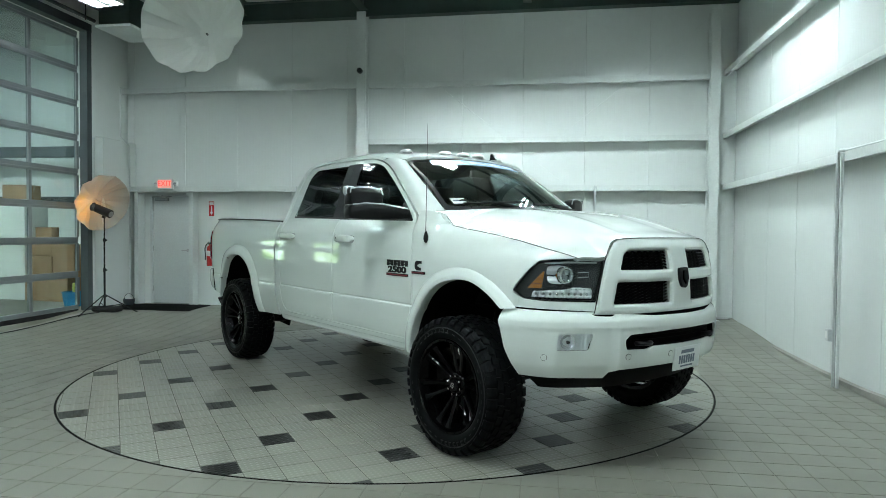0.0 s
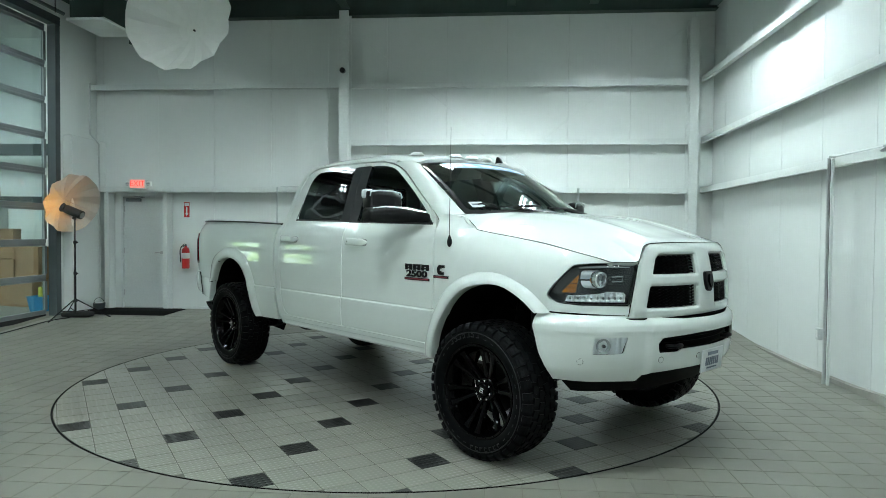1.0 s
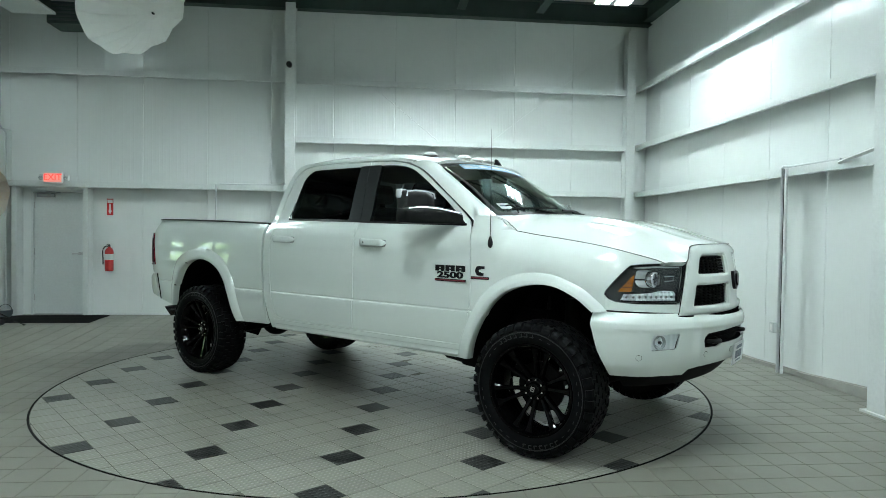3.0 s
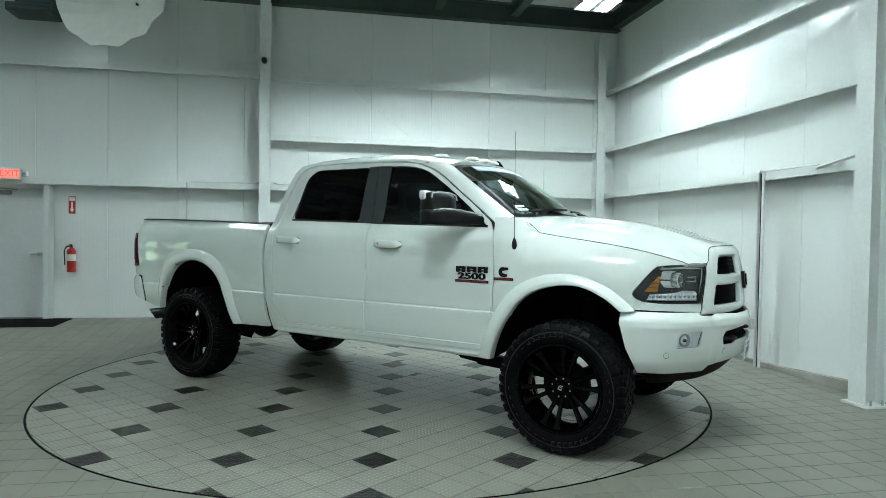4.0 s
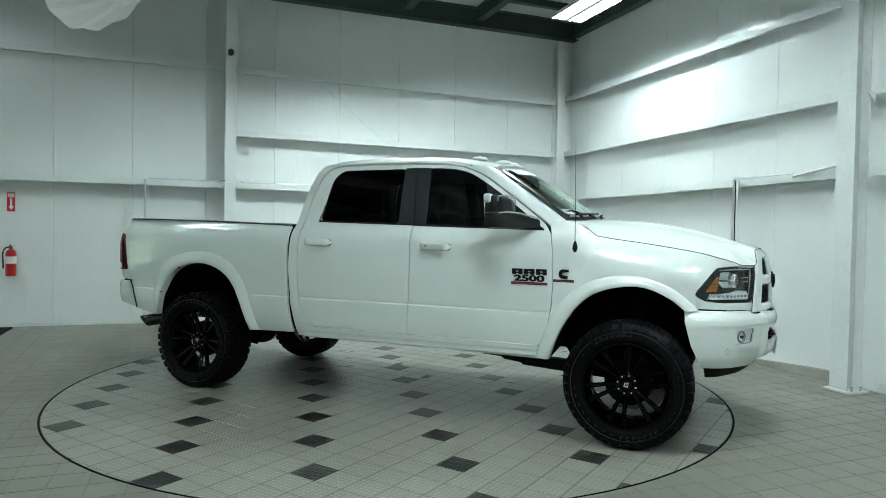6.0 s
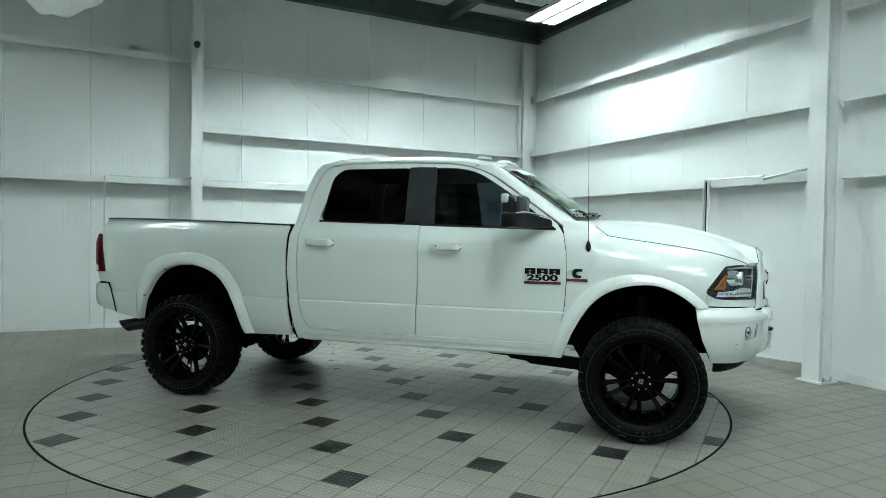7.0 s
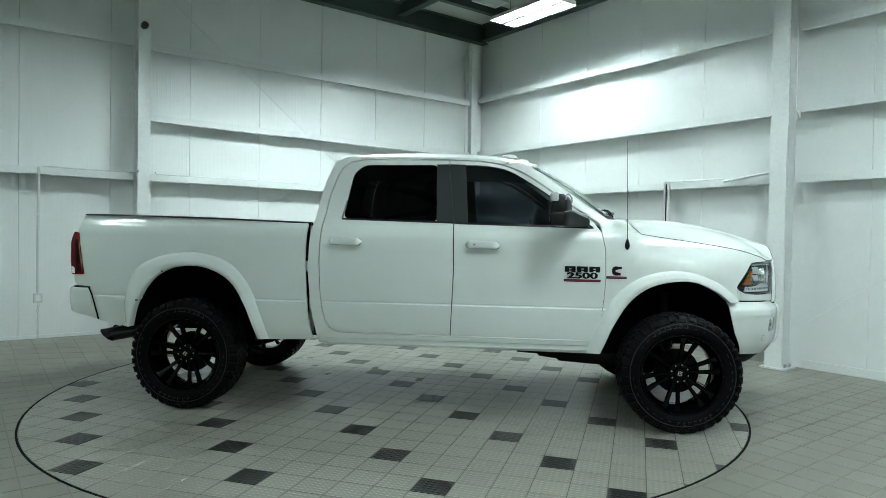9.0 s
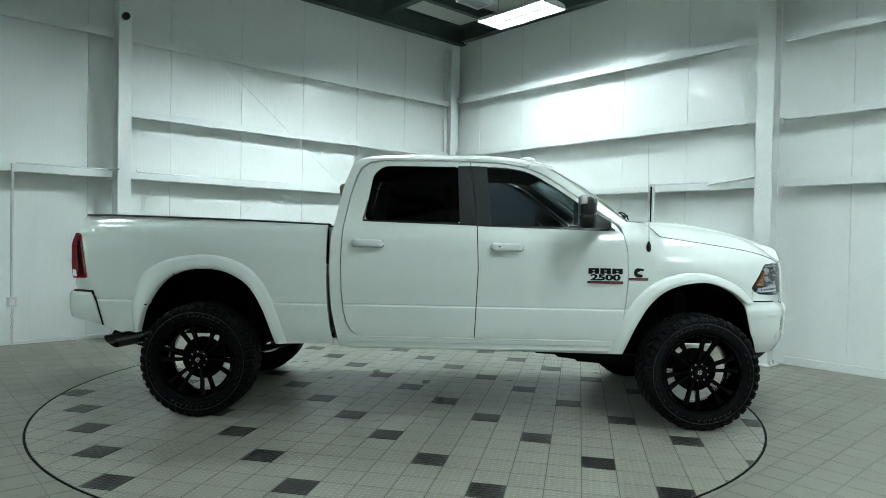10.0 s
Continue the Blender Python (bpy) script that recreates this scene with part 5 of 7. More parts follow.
# ---- bed ----
bm = bmesh.new()
box(bm, (-3.02, -0.82, 1.27), (-1.03, 0.82, 1.30))
part("bed_floor", bm, SATIN_BLACK, TRUCK)
for s in (-1, 1):
    bm = bmesh.new()
    box(bm, (-3.02, min(s * 0.82, s * 0.86), 1.28), (-1.03, max(s * 0.82, s * 0.86), 1.60))
    part("bed_wall", bm, SATIN_BLACK, TRUCK)
    bm = bmesh.new()
    top = spline([(-3.1, 1.640), (-3.0, 1.640), (-2.0, 1.626), (-1.0, 1.597)])
    rows = []
    for i in range(25):
        x = -3.05 + 2.03 * i / 24
        w = half_width(x, 1.6)
        rows.append([Vector((x, s * y, top(x) + z)) for y, z in ((w + 0.002, -0.003), (w - 0.004, 0.008), (w - 0.04, 0.014), (0.83, 0.010), (0.825, -0.03))])
    loft(bm, rows)
    bmesh.ops.recalc_face_normals(bm, faces=bm.faces[:])
    part("bed_rail_cap", bm, SATIN_BLACK, TRUCK, "black bed rail cap", True, 50)
    # tail lamp, wrapped round the corner
    prof = [(-3.108, 1.492), (-3.062, 1.488), (-3.045, 1.42), (-2.990, 1.124), (-3.122, 1.120), (-3.138, 1.25), (-3.140, 1.40)]
    tl = shell("tail_lamp", soft(prof, 0.015), side(s), TRUCK, TAIL_RED, (), (0.03, 0.03), 0.03, "red and smoked tail lamp", lift=0.012)
    shell("lamp_core", soft([(-3.085, 1.43), (-3.058, 1.43), (-3.005, 1.15), (-3.07, 1.15)], 0.012), side(s), tl, TAIL_DARK, (), (0.03, 0.03), 0.01, "smoked inner lens", lift=0.015)
    shell("pale_corner_patch", soft([(-3.118, 1.132), (-3.082, 1.132), (-3.088, 1.185), (-3.124, 1.195)], 0.008), side(s), tl, FOG, (), (0.03, 0.03), 0.008, "small pale patch at the lower corner", lift=0.014)
    bm = bmesh.new()
    box(bm, (-3.135, min(s * 0.80, s * 0.915), 1.13), (-3.085, max(s * 0.80, s * 0.915), 1.485), 0.015)
    part("lamp_back", bm, TAIL_RED, tl)
bm = bmesh.new()
box(bm, (-3.15, -0.80, 0.98), (-3.06, 0.80, 1.625), 0.02, seg=2)
part("tailgate", bm, PAINT, TRUCK, smooth=True)
bm = bmesh.new()
box(bm, (-1.03, -0.88, 0.66), (-1.015, 0.88, 1.58), 0.004)
part("bed_front_wall", bm, PAINT, TRUCK)

# rear bumper
RPLAN = [(-2.82, 1.048), (-2.95, 1.040), (-3.08, 1.008), (-3.18, 0.93), (-3.235, 0.78), (-3.26, 0.5), (-3.27, 0.0)]
RX, RY, RL = plan_curve([(-x, w) for x, w in RPLAN])
R_OFF = spline([(0.73, -0.040), (0.80, -0.012), (0.90, 0.004), (0.985, 0.004), (1.012, -0.012)])
def rmap(u, z):
    p = along(RX, RY, lambda a, b: R_OFF(b))(u, z)
    return (-p[0], -p[1], p[2])


def ru(x):
    """The arc length on the kerb side at which the rear plan reaches x."""
    lo, hi = -RL, 0.0
    for _ in range(40):
        m = (lo + hi) / 2
        lo, hi = (m, hi) if RX(m) < -x else (lo, m)
    return (lo + hi) / 2


edge = [(ru(-2.955), 1.010), (ru(-2.918), 0.94), (ru(-2.858), 0.738)]
r_out = sym(edge + [(ru(-2.98), 0.768), (ru(-3.12), 0.790), (ru(-3.2), 0.80)])
# black pipe along each bumper end puts in the gap's shade
for sg in (1, -1):
    bm = bmesh.new()
    pipe(bm, [Vector((-x, -y * sg, z)) for x, y, z in [along(RX, RY, lambda u, z: -0.022)(u - 0.006, z) for u, z in edge]], 0.006, 6)
    part("bumper_gap_shade", bm, LINER, TRUCK, "dark line standing for the shaded gap ahead of the rear bumper")
shell("rear_bumper", r_out, rmap, TRUCK, PAINT, (), (0.05, 0.03), 0.05, "white painted rear bumper")
bm = bmesh.new()
box(bm, (-3.235, -0.72, 0.985), (-3.06, 0.72, 1.016), 0.006)
box(bm, (-3.17, -0.90, 0.985), (-3.06, -0.72, 1.016), 0.006)
part("bumper_step_pad", bm, SATIN_BLACK, TRUCK)

# ---- cab lights, aerial, badges ----
for x, y in ((0.66, -0.55), (0.775, -0.20), (0.79, 0.0), (0.775, 0.20), (0.66, 0.55)):
    bm = bmesh.new()
    z = roof_map(x, y)[2]
    rows = []
    for r, h in ((1.0, 0.0), (0.95, 0.012), (0.7, 0.026), (0.3, 0.032), (0.0, 0.033)):
        rows.append([Vector((x + 0.075 * r * math.cos(a), y + 0.052 * r * math.sin(a), z + h)) for a in [2 * math.pi * k / 16 for k in range(16)]])
    loft(bm, rows, True)
    bmesh.ops.recalc_face_normals(bm, faces=bm.faces[:])
    part("cab_light", bm, WHITE_PLASTIC, TRUCK, "small pale clearance lamp", True, 60)
bm = bmesh.new()
prism(bm, [(0.70, 2.215), (0.79, 2.205), (0.745, 2.262), (0.725, 2.272), (0.712, 2.266)], 0.425, 0.445, 1)
part("aerial_fin", bm, SATIN_BLACK, TRUCK, "black aerial fin")
bm = bmesh.new()
yb = -half_width(1.607, 1.47)
rows = []
for f, rad in ((0.0, 0.004), (0.1, 0.014), (0.3, 0.020), (0.55, 0.019), (0.8, 0.012), (0.95, 0.007), (1.0, 0.003)):
    rows.append([Vector((1.607 + rad * math.cos(a), yb - 0.010 + 0.9 * rad * math.sin(a), 1.425 + 0.088 * f)) for a in [2 * math.pi * k / 14 for k in range(14)]])
loft(bm, rows, True)
bmesh.ops.recalc_face_normals(bm, faces=bm.faces[:])
rod(bm, (1.607, yb - 0.012, 1.50), (1.592, yb + 0.01, 2.30), 0.0028, 6, 0.0012)
part("aerial", bm, SATIN_BLACK, TRUCK, "thin black whip aerial", True)


def badge(x0, x1, z0, z1, mat, name, label="", own=None):
    bm = bmesh.new()
    w = (half_width(x0, z0) + half_width(x1, z1)) / 2
    box(bm, (x0, -w - 0.006, z0), (x1, -w + 0.004, z1), 0.0015)
    return part(name, bm, mat, own or TRUCK, label)


def block_letters(word, x0, x1, z0, z1):
    """Plain chunky block shapes for a maker's mark, one shape for each sign."""
    n = len(word)
    w = (x1 - x0) / n
    for i, ch in enumerate(word):
        a, b = x0 + w * i + 0.006, x0 + w * (i + 1) - 0.006
        h = z1 - z0
        bm = bmesh.new()
        wd = half_width((a + b) / 2, z0)
        for p0, p1, q0, q1 in ((0, 1, 0.62, 1), (0, 0.38, 0, 0.62), (0.62, 1, 0, 0.62), (0.38, 0.62, 0.22, 0.46)):
            box(bm, (a + (b - a) * p0, -wd - 0.006, z0 + h * q0), (a + (b - a) * p1, -wd + 0.004, z0 + h * q1))
        part("maker_badge", bm, BADGE_BLACK, TRUCK)


block_letters("xxx", 1.112, 1.402, 1.240, 1.286)
me = letters("2500", 0.072, 0.003, offset=0.0028)
me.materials.append(BADGE_BLACK)
ob = part("model_number", me, None, TRUCK, "black raised number")
ob.matrix_basis = pose(1.257, -half_width(1.257, 1.21) - 0.004, 1.210, 90, 0, 0) @ Matrix.Diagonal((1.68, 0.90, 1, 1))
badge(1.112, 1.402, 1.162, 1.182, BADGE_BLACK, "badge_bar")
ob = badge(1.118, 1.396, 1.167, 1.177, BADGE_RED, "badge_bar_insert", "dark red insert")
ob.location.y = -0.002
bm = bmesh.new()
w = half_width(1.53, 1.25)
c = [(1.522 + 0.034 * math.cos(a), 1.255 + 0.037 * math.sin(a)) for a in [radians(60 + 240 * k / 14) for k in range(15)]]
ci = [(1.528 + 0.012 * math.cos(a), 1.255 + 0.010 * math.sin(a)) for a in [radians(60 + 240 * k / 14) for k in range(15)]]
prism(bm, c + ci[::-1], -w - 0.006, -w + 0.004, 1)
box(bm, (1.520, -w - 0.006, 1.219), (1.558, -w + 0.004, 1.240))
box(bm, (1.530, -w - 0.006, 1.270), (1.566, -w + 0.004, 1.290))
part("engine_badge", bm, BADGE_BLACK, TRUCK, "small black emblem")
badge(1.447, 1.606, 1.192, 1.212, BADGE_BLACK, "badge_bar")
ob = badge(1.452, 1.60, 1.197, 1.207, BADGE_RED, "badge_bar_insert", "dark red insert")
ob.location.y = -0.002


# ---- wheels ----
def tyre_mesh():
    bm = bmesh.new()
    R, W = 0.462, 0.165
    half = [(0.312, 0.118), (0.322, 0.142), (0.338, 0.156), (0.362, W), (0.388, W + 0.002), (0.412, W - 0.004), (0.432, 0.150), (0.448, 0.134), (R - 0.005, 0.112), (R, 0.07)]
    prof = [(r, -y) for r, y in half] + [(R + 0.002, 0.0)] + half[::-1]
    revolve(bm, prof, 72, "y", 0, True)
    return mesh_from(bm, "tyre", TYRE, True, 40)


def tread_mesh():
    """Staggered tread blocks with shoulder lugs that wrap over the side."""
    bm = bmesh.new()
    n = 38
    R = 0.458
    for k in range(n):
        a0 = 2 * math.pi * k / n
        for row, (y0, y1, off, ln) in enumerate(((-0.052, -0.004, 0.0, 0.056), (0.004, 0.052, 0.5, 0.056), (-0.108, -0.060, 0.35, 0.052), (0.060, 0.108, 0.85, 0.052))):
            a = a0 + off * 2 * math.pi / n
            m = Matrix.Rotation(-a, 4, "Y") @ Matrix.Translation((R, 0, 0)) @ Matrix.Rotation(radians(12 if row % 2 else -12), 4, "X")
            box(bm, (-0.004, y0, -ln / 2), (0.012, y1, ln / 2), 0.0, 0, m)
        for sg in (-1, 1):
            a = a0 + (0.15 if sg < 0 else 0.65) * 2 * math.pi / n
            m = Matrix.Rotation(-a, 4, "Y")
            lug = 0.026 if k % 2 else 0.022
            pts = [(0.468, 0.112), (0.467, 0.128), (0.460, 0.148), (0.444, 0.160), (0.420 if k % 2 else 0.428, 0.1665), (0.408 if k % 2 else 0.418, 0.158), (0.43, 0.142), (0.44, 0.112)]
            va = [bm.verts.new(m @ Vector((r, sg * y, -lug))) for r, y in pts]
            vb = [bm.verts.new(m @ Vector((r, sg * y, lug))) for r, y in pts]
            bm.faces.new(va)
            bm.faces.new(vb[::-1])
            for i in range(len(pts)):
                j = (i + 1) % len(pts)
                bm.faces.new((va[i], vb[i], vb[j], va[j]))
    bmesh.ops.recalc_face_normals(bm, faces=bm.faces[:])
    return mesh_from(bm, "tread", TREAD)


def ribs_mesh():
    """Raised ticks and rings on the sidewall."""
    bm = bmesh.new()
    for k in range(36):
        if k % 12 in (5, 6, 7):
            continue
        m = Matrix.Rotation(2 * math.pi * k / 36, 4, "Y")
        box(bm, (0.372, -0.1675, -0.012), (0.376, -0.160, 0.012), 0, 0, m)
    for a0 in (40, 220):
        for j in range(7):
            m = Matrix.Rotation(radians(a0 + 6.5 * j), 4, "Y")
            box(bm, (0.368, -0.1695, -0.012), (0.374, -0.160, 0.012), 0, 0, m)
            box(bm, (0.374, -0.1695, -0.012), (0.392, -0.160, -0.006), 0, 0, m)
            if j % 2:
                box(bm, (0.390, -0.1695, -0.006), (0.395, -0.160, 0.012), 0, 0, m)
    for r in (0.345, 0.398):
        revolve(bm, [(r, -0.150 if r < 0.36 else -0.164), (r + 0.002, -0.156 if r < 0.36 else -0.168), (r + 0.006, -0.156 if r < 0.36 else -0.168), (r + 0.008, -0.150 if r < 0.36 else -0.164)], 60, "y")
    return mesh_from(bm, "sidewall_mark", MARK)


def rim_mesh():
    bm = bmesh.new()
    prof = [(0.290, 0.13), (0.318, 0.135), (0.318, 0.115), (0.285, 0.10), (0.278, -0.02), (0.285, -0.10), (0.302, -0.128), (0.318, -0.128), (0.326, -0.140), (0.322, -0.152), (0.306, -0.150), (0.296, -0.125), (0.272, -0.095), (0.265, -0.02), (0.272, 0.09)]
    revolve(bm, prof, 64, "y", 0, True)
    return mesh_from(bm, "rim", GLOSS_BLACK, True, 40)


def spoke_mesh():
    """One of a twin pair of spokes, dished inwards to the hub, reaching up along +z."""
    bm = bmesh.new()
    rows = []
    for r, w, y, d in ((0.055, 0.028, -0.050, 0.06), (0.09, 0.025, -0.062, 0.05), (0.15, 0.023, -0.080, 0.045), (0.22, 0.026, -0.102, 0.04), (0.265, 0.034, -0.120, 0.035), (0.292, 0.048, -0.130, 0.03)):
        rows.append([Vector((-w, y + 0.008, r)), Vector((-w * 0.6, y, r)), Vector((w * 0.6, y, r)), Vector((w, y + 0.008, r)), Vector((w * 0.7, y + d, r)), Vector((-w * 0.7, y + d, r))])
    loft(bm, rows, True)
    bm.faces.new([bm.verts.new(p) for p in rows[0]])
    bm.faces.new([bm.verts.new(p) for p in rows[-1]])
    bmesh.ops.remove_doubles(bm, verts=bm.verts[:], dist=1e-6)
    bmesh.ops.recalc_face_normals(bm, faces=bm.faces[:])
    bmesh.ops.scale(bm, vec=(0.66, 1, 1), verts=bm.verts[:])
    return mesh_from(bm, "spoke", GLOSS_BLACK, True, 30)


def hub_mesh():
    bm = bmesh.new()
    revolve(bm, [(0.0, -0.095), (0.045, -0.095), (0.052, -0.088), (0.054, -0.070), (0.088, -0.066), (0.096, -0.058), (0.098, 0.0), (0.0, 0.0)], 32, "y")
    bmesh.ops.scale(bm, vec=(0.9, 1, 0.9), verts=bm.verts[:])
    return mesh_from(bm, "hub", GLOSS_BLACK, True, 30)


def nut_mesh():
    bm = bmesh.new()
    rod(bm, (0.0675, -0.06, 0), (0.0675, -0.088, 0), 0.007, 6)
    return mesh_from(bm, "lug_nut", CHROME)


def bolts_mesh():
    """The ring of small bolts on the rim's lip."""
    bm = bmesh.new()
    for k in range(24):
        a = 2 * math.pi * k / 24
        rod(bm, (0.311 * math.cos(a), -0.148, 0.311 * math.sin(a)), (0.311 * math.cos(a), -0.157, 0.311 * math.sin(a)), 0.0042, 6)
    return mesh_from(bm, "rim_bolts", EXHAUST)


def cap_mesh():
    bm = bmesh.new()
    for p0, p1, q0, q1 in ((-0.018, -0.009, -0.018, 0.018), (-0.018, 0.014, 0.010, 0.018), (-0.006, 0.012, -0.018, -0.010), (0.006, 0.014, -0.018, 0.004), (-0.006, 0.010, -0.002, 0.005)):
        box(bm, (p0, -0.098, q0), (p1, -0.094, q1))
    return mesh_from(bm, "cap_mark", CHROME)


def disc_mesh():
    bm = bmesh.new()
    revolve(bm, [(0.06, 0.02), (0.175, 0.02), (0.178, 0.024), (0.178, 0.044), (0.06, 0.044)], 40, "y", 0, True)
    return mesh_from(bm, "brake_disc", UNDER, True, 30)


MESHES = {"tyre": tyre_mesh(), "tread": tread_mesh(), "sidewall_mark": ribs_mesh(), "rim": rim_mesh(), "spoke": spoke_mesh(), "hub": hub_mesh(), "lug_nut": nut_mesh(), "cap_mark": cap_mesh(), "brake_disc": disc_mesh(), "rim_bolts": bolts_mesh()}


def wheel(x, y, turn, spin):
    """One wheel: the rim carries tyre, spokes, hub and brake disc."""
    w = part("wheel", MESHES["rim"], None, TRUCK, "gloss black twin-spoke wheel with an off-road tyre")
    w.matrix_basis = pose(x, y, 0.465, 0, 0, turn) @ pose(0, 0, 0, 0, spin, 0) @ Matrix.Scale(0.990, 4)
    for nm in ("tyre", "tread", "sidewall_mark", "hub", "cap_mark"):
        part(nm, MESHES[nm], None, w, {"tyre": "black knobbly rubber tyre"}.get(nm, ""))
    for k in range(6):
        for d in (-10.5, 10.5):
            part("spoke", MESHES["spoke"], None, w).matrix_basis = pose(0, 0, 0, 0, 60 * k + d, 0)
    for k in range(8):
        part("lug_nut", MESHES["lug_nut"], None, w).matrix_basis = pose(0, 0, 0, 0, 45 * k, 0)
    part("brake_disc", MESHES["brake_disc"], None, w, "steel brake disc")
    part("rim_bolts", MESHES["rim_bolts"], None, w, "small dark steel bolts round the rim", kind="stuff")


wheel(2.02, -1.02, 0, 14)
wheel(-2.07, -0.92, 0, 40)
wheel(2.02, 1.02, 180, 5)
wheel(-2.07, 0.905, 180, 33)

# ---- chassis ----
def sp2(s, x, z, out):
    return Vector((x, s * (half_width(x, z) + out), z))


for s in (-1, 1):
    bm = bmesh.new()
    box(bm, (-2.9, min(s * 0.40, s * 0.48), 0.60), (2.75, max(s * 0.40, s * 0.48), 0.76), 0.01)
    part("frame_rail", bm, UNDER, TRUCK)
    bm = bmesh.new()
    pipe(bm, [Vector((-3.0 + 0.1 * i, s * 0.56, 0.60 - 0.18 * math.sin(math.pi * i / 17))) for i in range(18)], 0.03, 8)
    part("leaf_spring", bm, UNDER, TRUCK)
    for x in (1.83, -1.78):
        bm = bmesh.new()
        rod(bm, (x, s * 0.62, 0.45), (x, s * 0.55, 0.75), 0.035, 12)
        rod(bm, (x, s * 0.56, 0.70), (x, s * 0.50, 1.05), 0.022, 12)
        part("shock_absorber", bm, UNDER, TRUCK, smooth=True)
    bm = bmesh.new()
    rod(bm, (2.03, s * 0.52, 0.60), (2.03, s * 0.50, 1.05), 0.07, 14)
    part("coil_spring", bm, UNDER, TRUCK, smooth=True)
    bm = bmesh.new()
    prism(bm, [(0.74, 0.570), (0.84, 0.585), (1.04, 0.560), (1.20, 0.538), (1.92, 0.492), (2.02, 0.49), (2.02, 0.40), (1.86, 0.405), (1.30, 0.438), (1.12, 0.450), (1.10, 0.468), (0.95, 0.486), (0.93, 0.505), (0.76, 0.515)], min(s * 0.58, s * 0.66), max(s * 0.58, s * 0.66), 1)
    part("radius_arm", bm, UNDER, TRUCK)
    bm = bmesh.new()
    box(bm, (0.76, min(s * 0.44, s * 0.68), 0.53), (0.90, max(s * 0.44, s * 0.68), 0.70), 0.012)
    part("arm_bracket", bm, UNDER, TRUCK)
    # stepped sill under the doors
    bm = bmesh.new()
    rows = []
    for i in range(23):
        x = -0.84 + 2.17 * i / 22
        rows.append([sp2(s, x, z, o) for z, o in ((0.691, -0.006), (0.687, 0.003), (0.646, 0.007), (0.642, 0.0015), (0.618, 0.004), (0.606, 0.010), (0.596, 0.009), (0.590, 0.002), (0.590, -0.05))])
    loft(bm, rows)
    bmesh.ops.recalc_face_normals(bm, faces=bm.faces[:])
    part("sill_moulding", bm, PAINT, TRUCK, smooth=True, sharp=30)
    bm = bmesh.new()
    box(bm, (-0.86, min(s * 0.80, s * 0.93), 0.585), (1.30, max(s * 0.80, s * 0.93), 0.64), 0.01)
    part("rocker_sill", bm, UNDER, TRUCK)
for x in (2.03, -2.07):
    bm = bmesh.new()
    rod(bm, (x, -0.78, 0.468), (x, 0.78, 0.468), 0.055, 16)
    bmesh.ops.create_uvsphere(bm, u_segments=20, v_segments=12, radius=0.18, matrix=Matrix.Translation((x, 0.2 if x > 0 else 0.0, 0.468)))
    part("axle", bm, UNDER, TRUCK, smooth=True)
bm = bmesh.new()
rod(bm, (-1.9, 0, 0.50), (0.6, 0.05, 0.68), 0.05, 14)
part("drive_shaft", bm, UNDER, TRUCK, smooth=True)
bm = bmesh.new()
box(bm, (0.3, -0.28, 0.52), (1.3, 0.28, 0.85), 0.06)
part("gearbox", bm, UNDER, TRUCK)
# black panels added behind the kerb-side wheels to darken the openings between spokes
for prof in ([(1.46, 0.62), (1.57, 0.44), (1.93, 0.42), (1.95, 0.95), (1.46, 0.95)], [(-2.00, 0.40), (-1.72, 0.38), (-1.64, 0.50), (-1.62, 0.90), (-2.02, 0.90)]):
    bm = bmesh.new()
    prism(bm, prof, -0.545, -0.535, 1)
    part("wheel_shade_panel", bm, LINER, TRUCK, "black panel added to darken the view through the wheel")
bm = bmesh.new()
box(bm, (0.62, -0.78, 0.545), (0.80, -0.66, 0.61), 0.01)
part("side_bracket", bm, UNDER, TRUCK)
for x0, x1, z, r in ((0.22, 0.64, 0.588, 0.011), (-0.95, -0.22, 0.590, 0.013)):
    bm = bmesh.new()
    pipe(bm, [Vector((x0, -0.70, z + 0.02)), Vector((x0 + 0.06, -0.70, z)), Vector((x1 - 0.08, -0.70, z - 0.004)), Vector((x1, -0.70, z - 0.012))], r, 8)
    part("brake_line", bm, UNDER, TRUCK, "black line under the sill", True)
bm = bmesh.new()
box(bm, (-1.3, 0.45, 0.50), (0.1, 0.80, 0.74), 0.05)
part("fuel_tank", bm, UNDER, TRUCK)
bm = bmesh.new()
box(bm, (1.3, -0.5, 0.72), (2.7, 0.5, 1.35), 0.05)
part("engine", bm, UNDER, TRUCK)
bm = bmesh.new()
pipe(bm, [Vector(p) for p in ((-0.6, -0.3, 0.62), (-1.4, -0.36, 0.62), (-2.2, -0.55, 0.72), (-2.5, -0.78, 0.66), (-2.62, -0.88, 0.63))], 0.045, 12)
ex = part("exhaust_pipe", bm, EXHAUST, TRUCK, "dark exhaust pipe with a wide tip", True)
bm = bmesh.new()
# slash-cut end: the outer, lower lip is shorter than the inner, upper one
root, aim = Vector((-2.55, -0.87, 0.645)), Vector((-0.30, -0.115, -0.058)).normalized()
across = aim.cross(Vector((0, 0, 1))).normalized()
across = across if across.y < 0 else -across
over = across.cross(aim).normalized()
over = over if over.z > 0 else -over
rows = []
for rad, back, cut in ((0.046, -0.01, 0), (0.056, 0.01, 0), (0.060, 0.04, 0), (0.060, 0.335, 1), (0.0575, 0.338, 1), (0.055, 0.334, 1), (0.054, 0.06, 0)):
    rows.append([root + aim * (back - cut * 0.055 * (1 + math.cos(a + 0.6))) + across * (rad * math.cos(a)) + over * (rad * math.sin(a)) for a in [2 * math.pi * k / 28 for k in range(28)]])
loft(bm, rows, True)
bmesh.ops.recalc_face_normals(bm, faces=bm.faces[:])
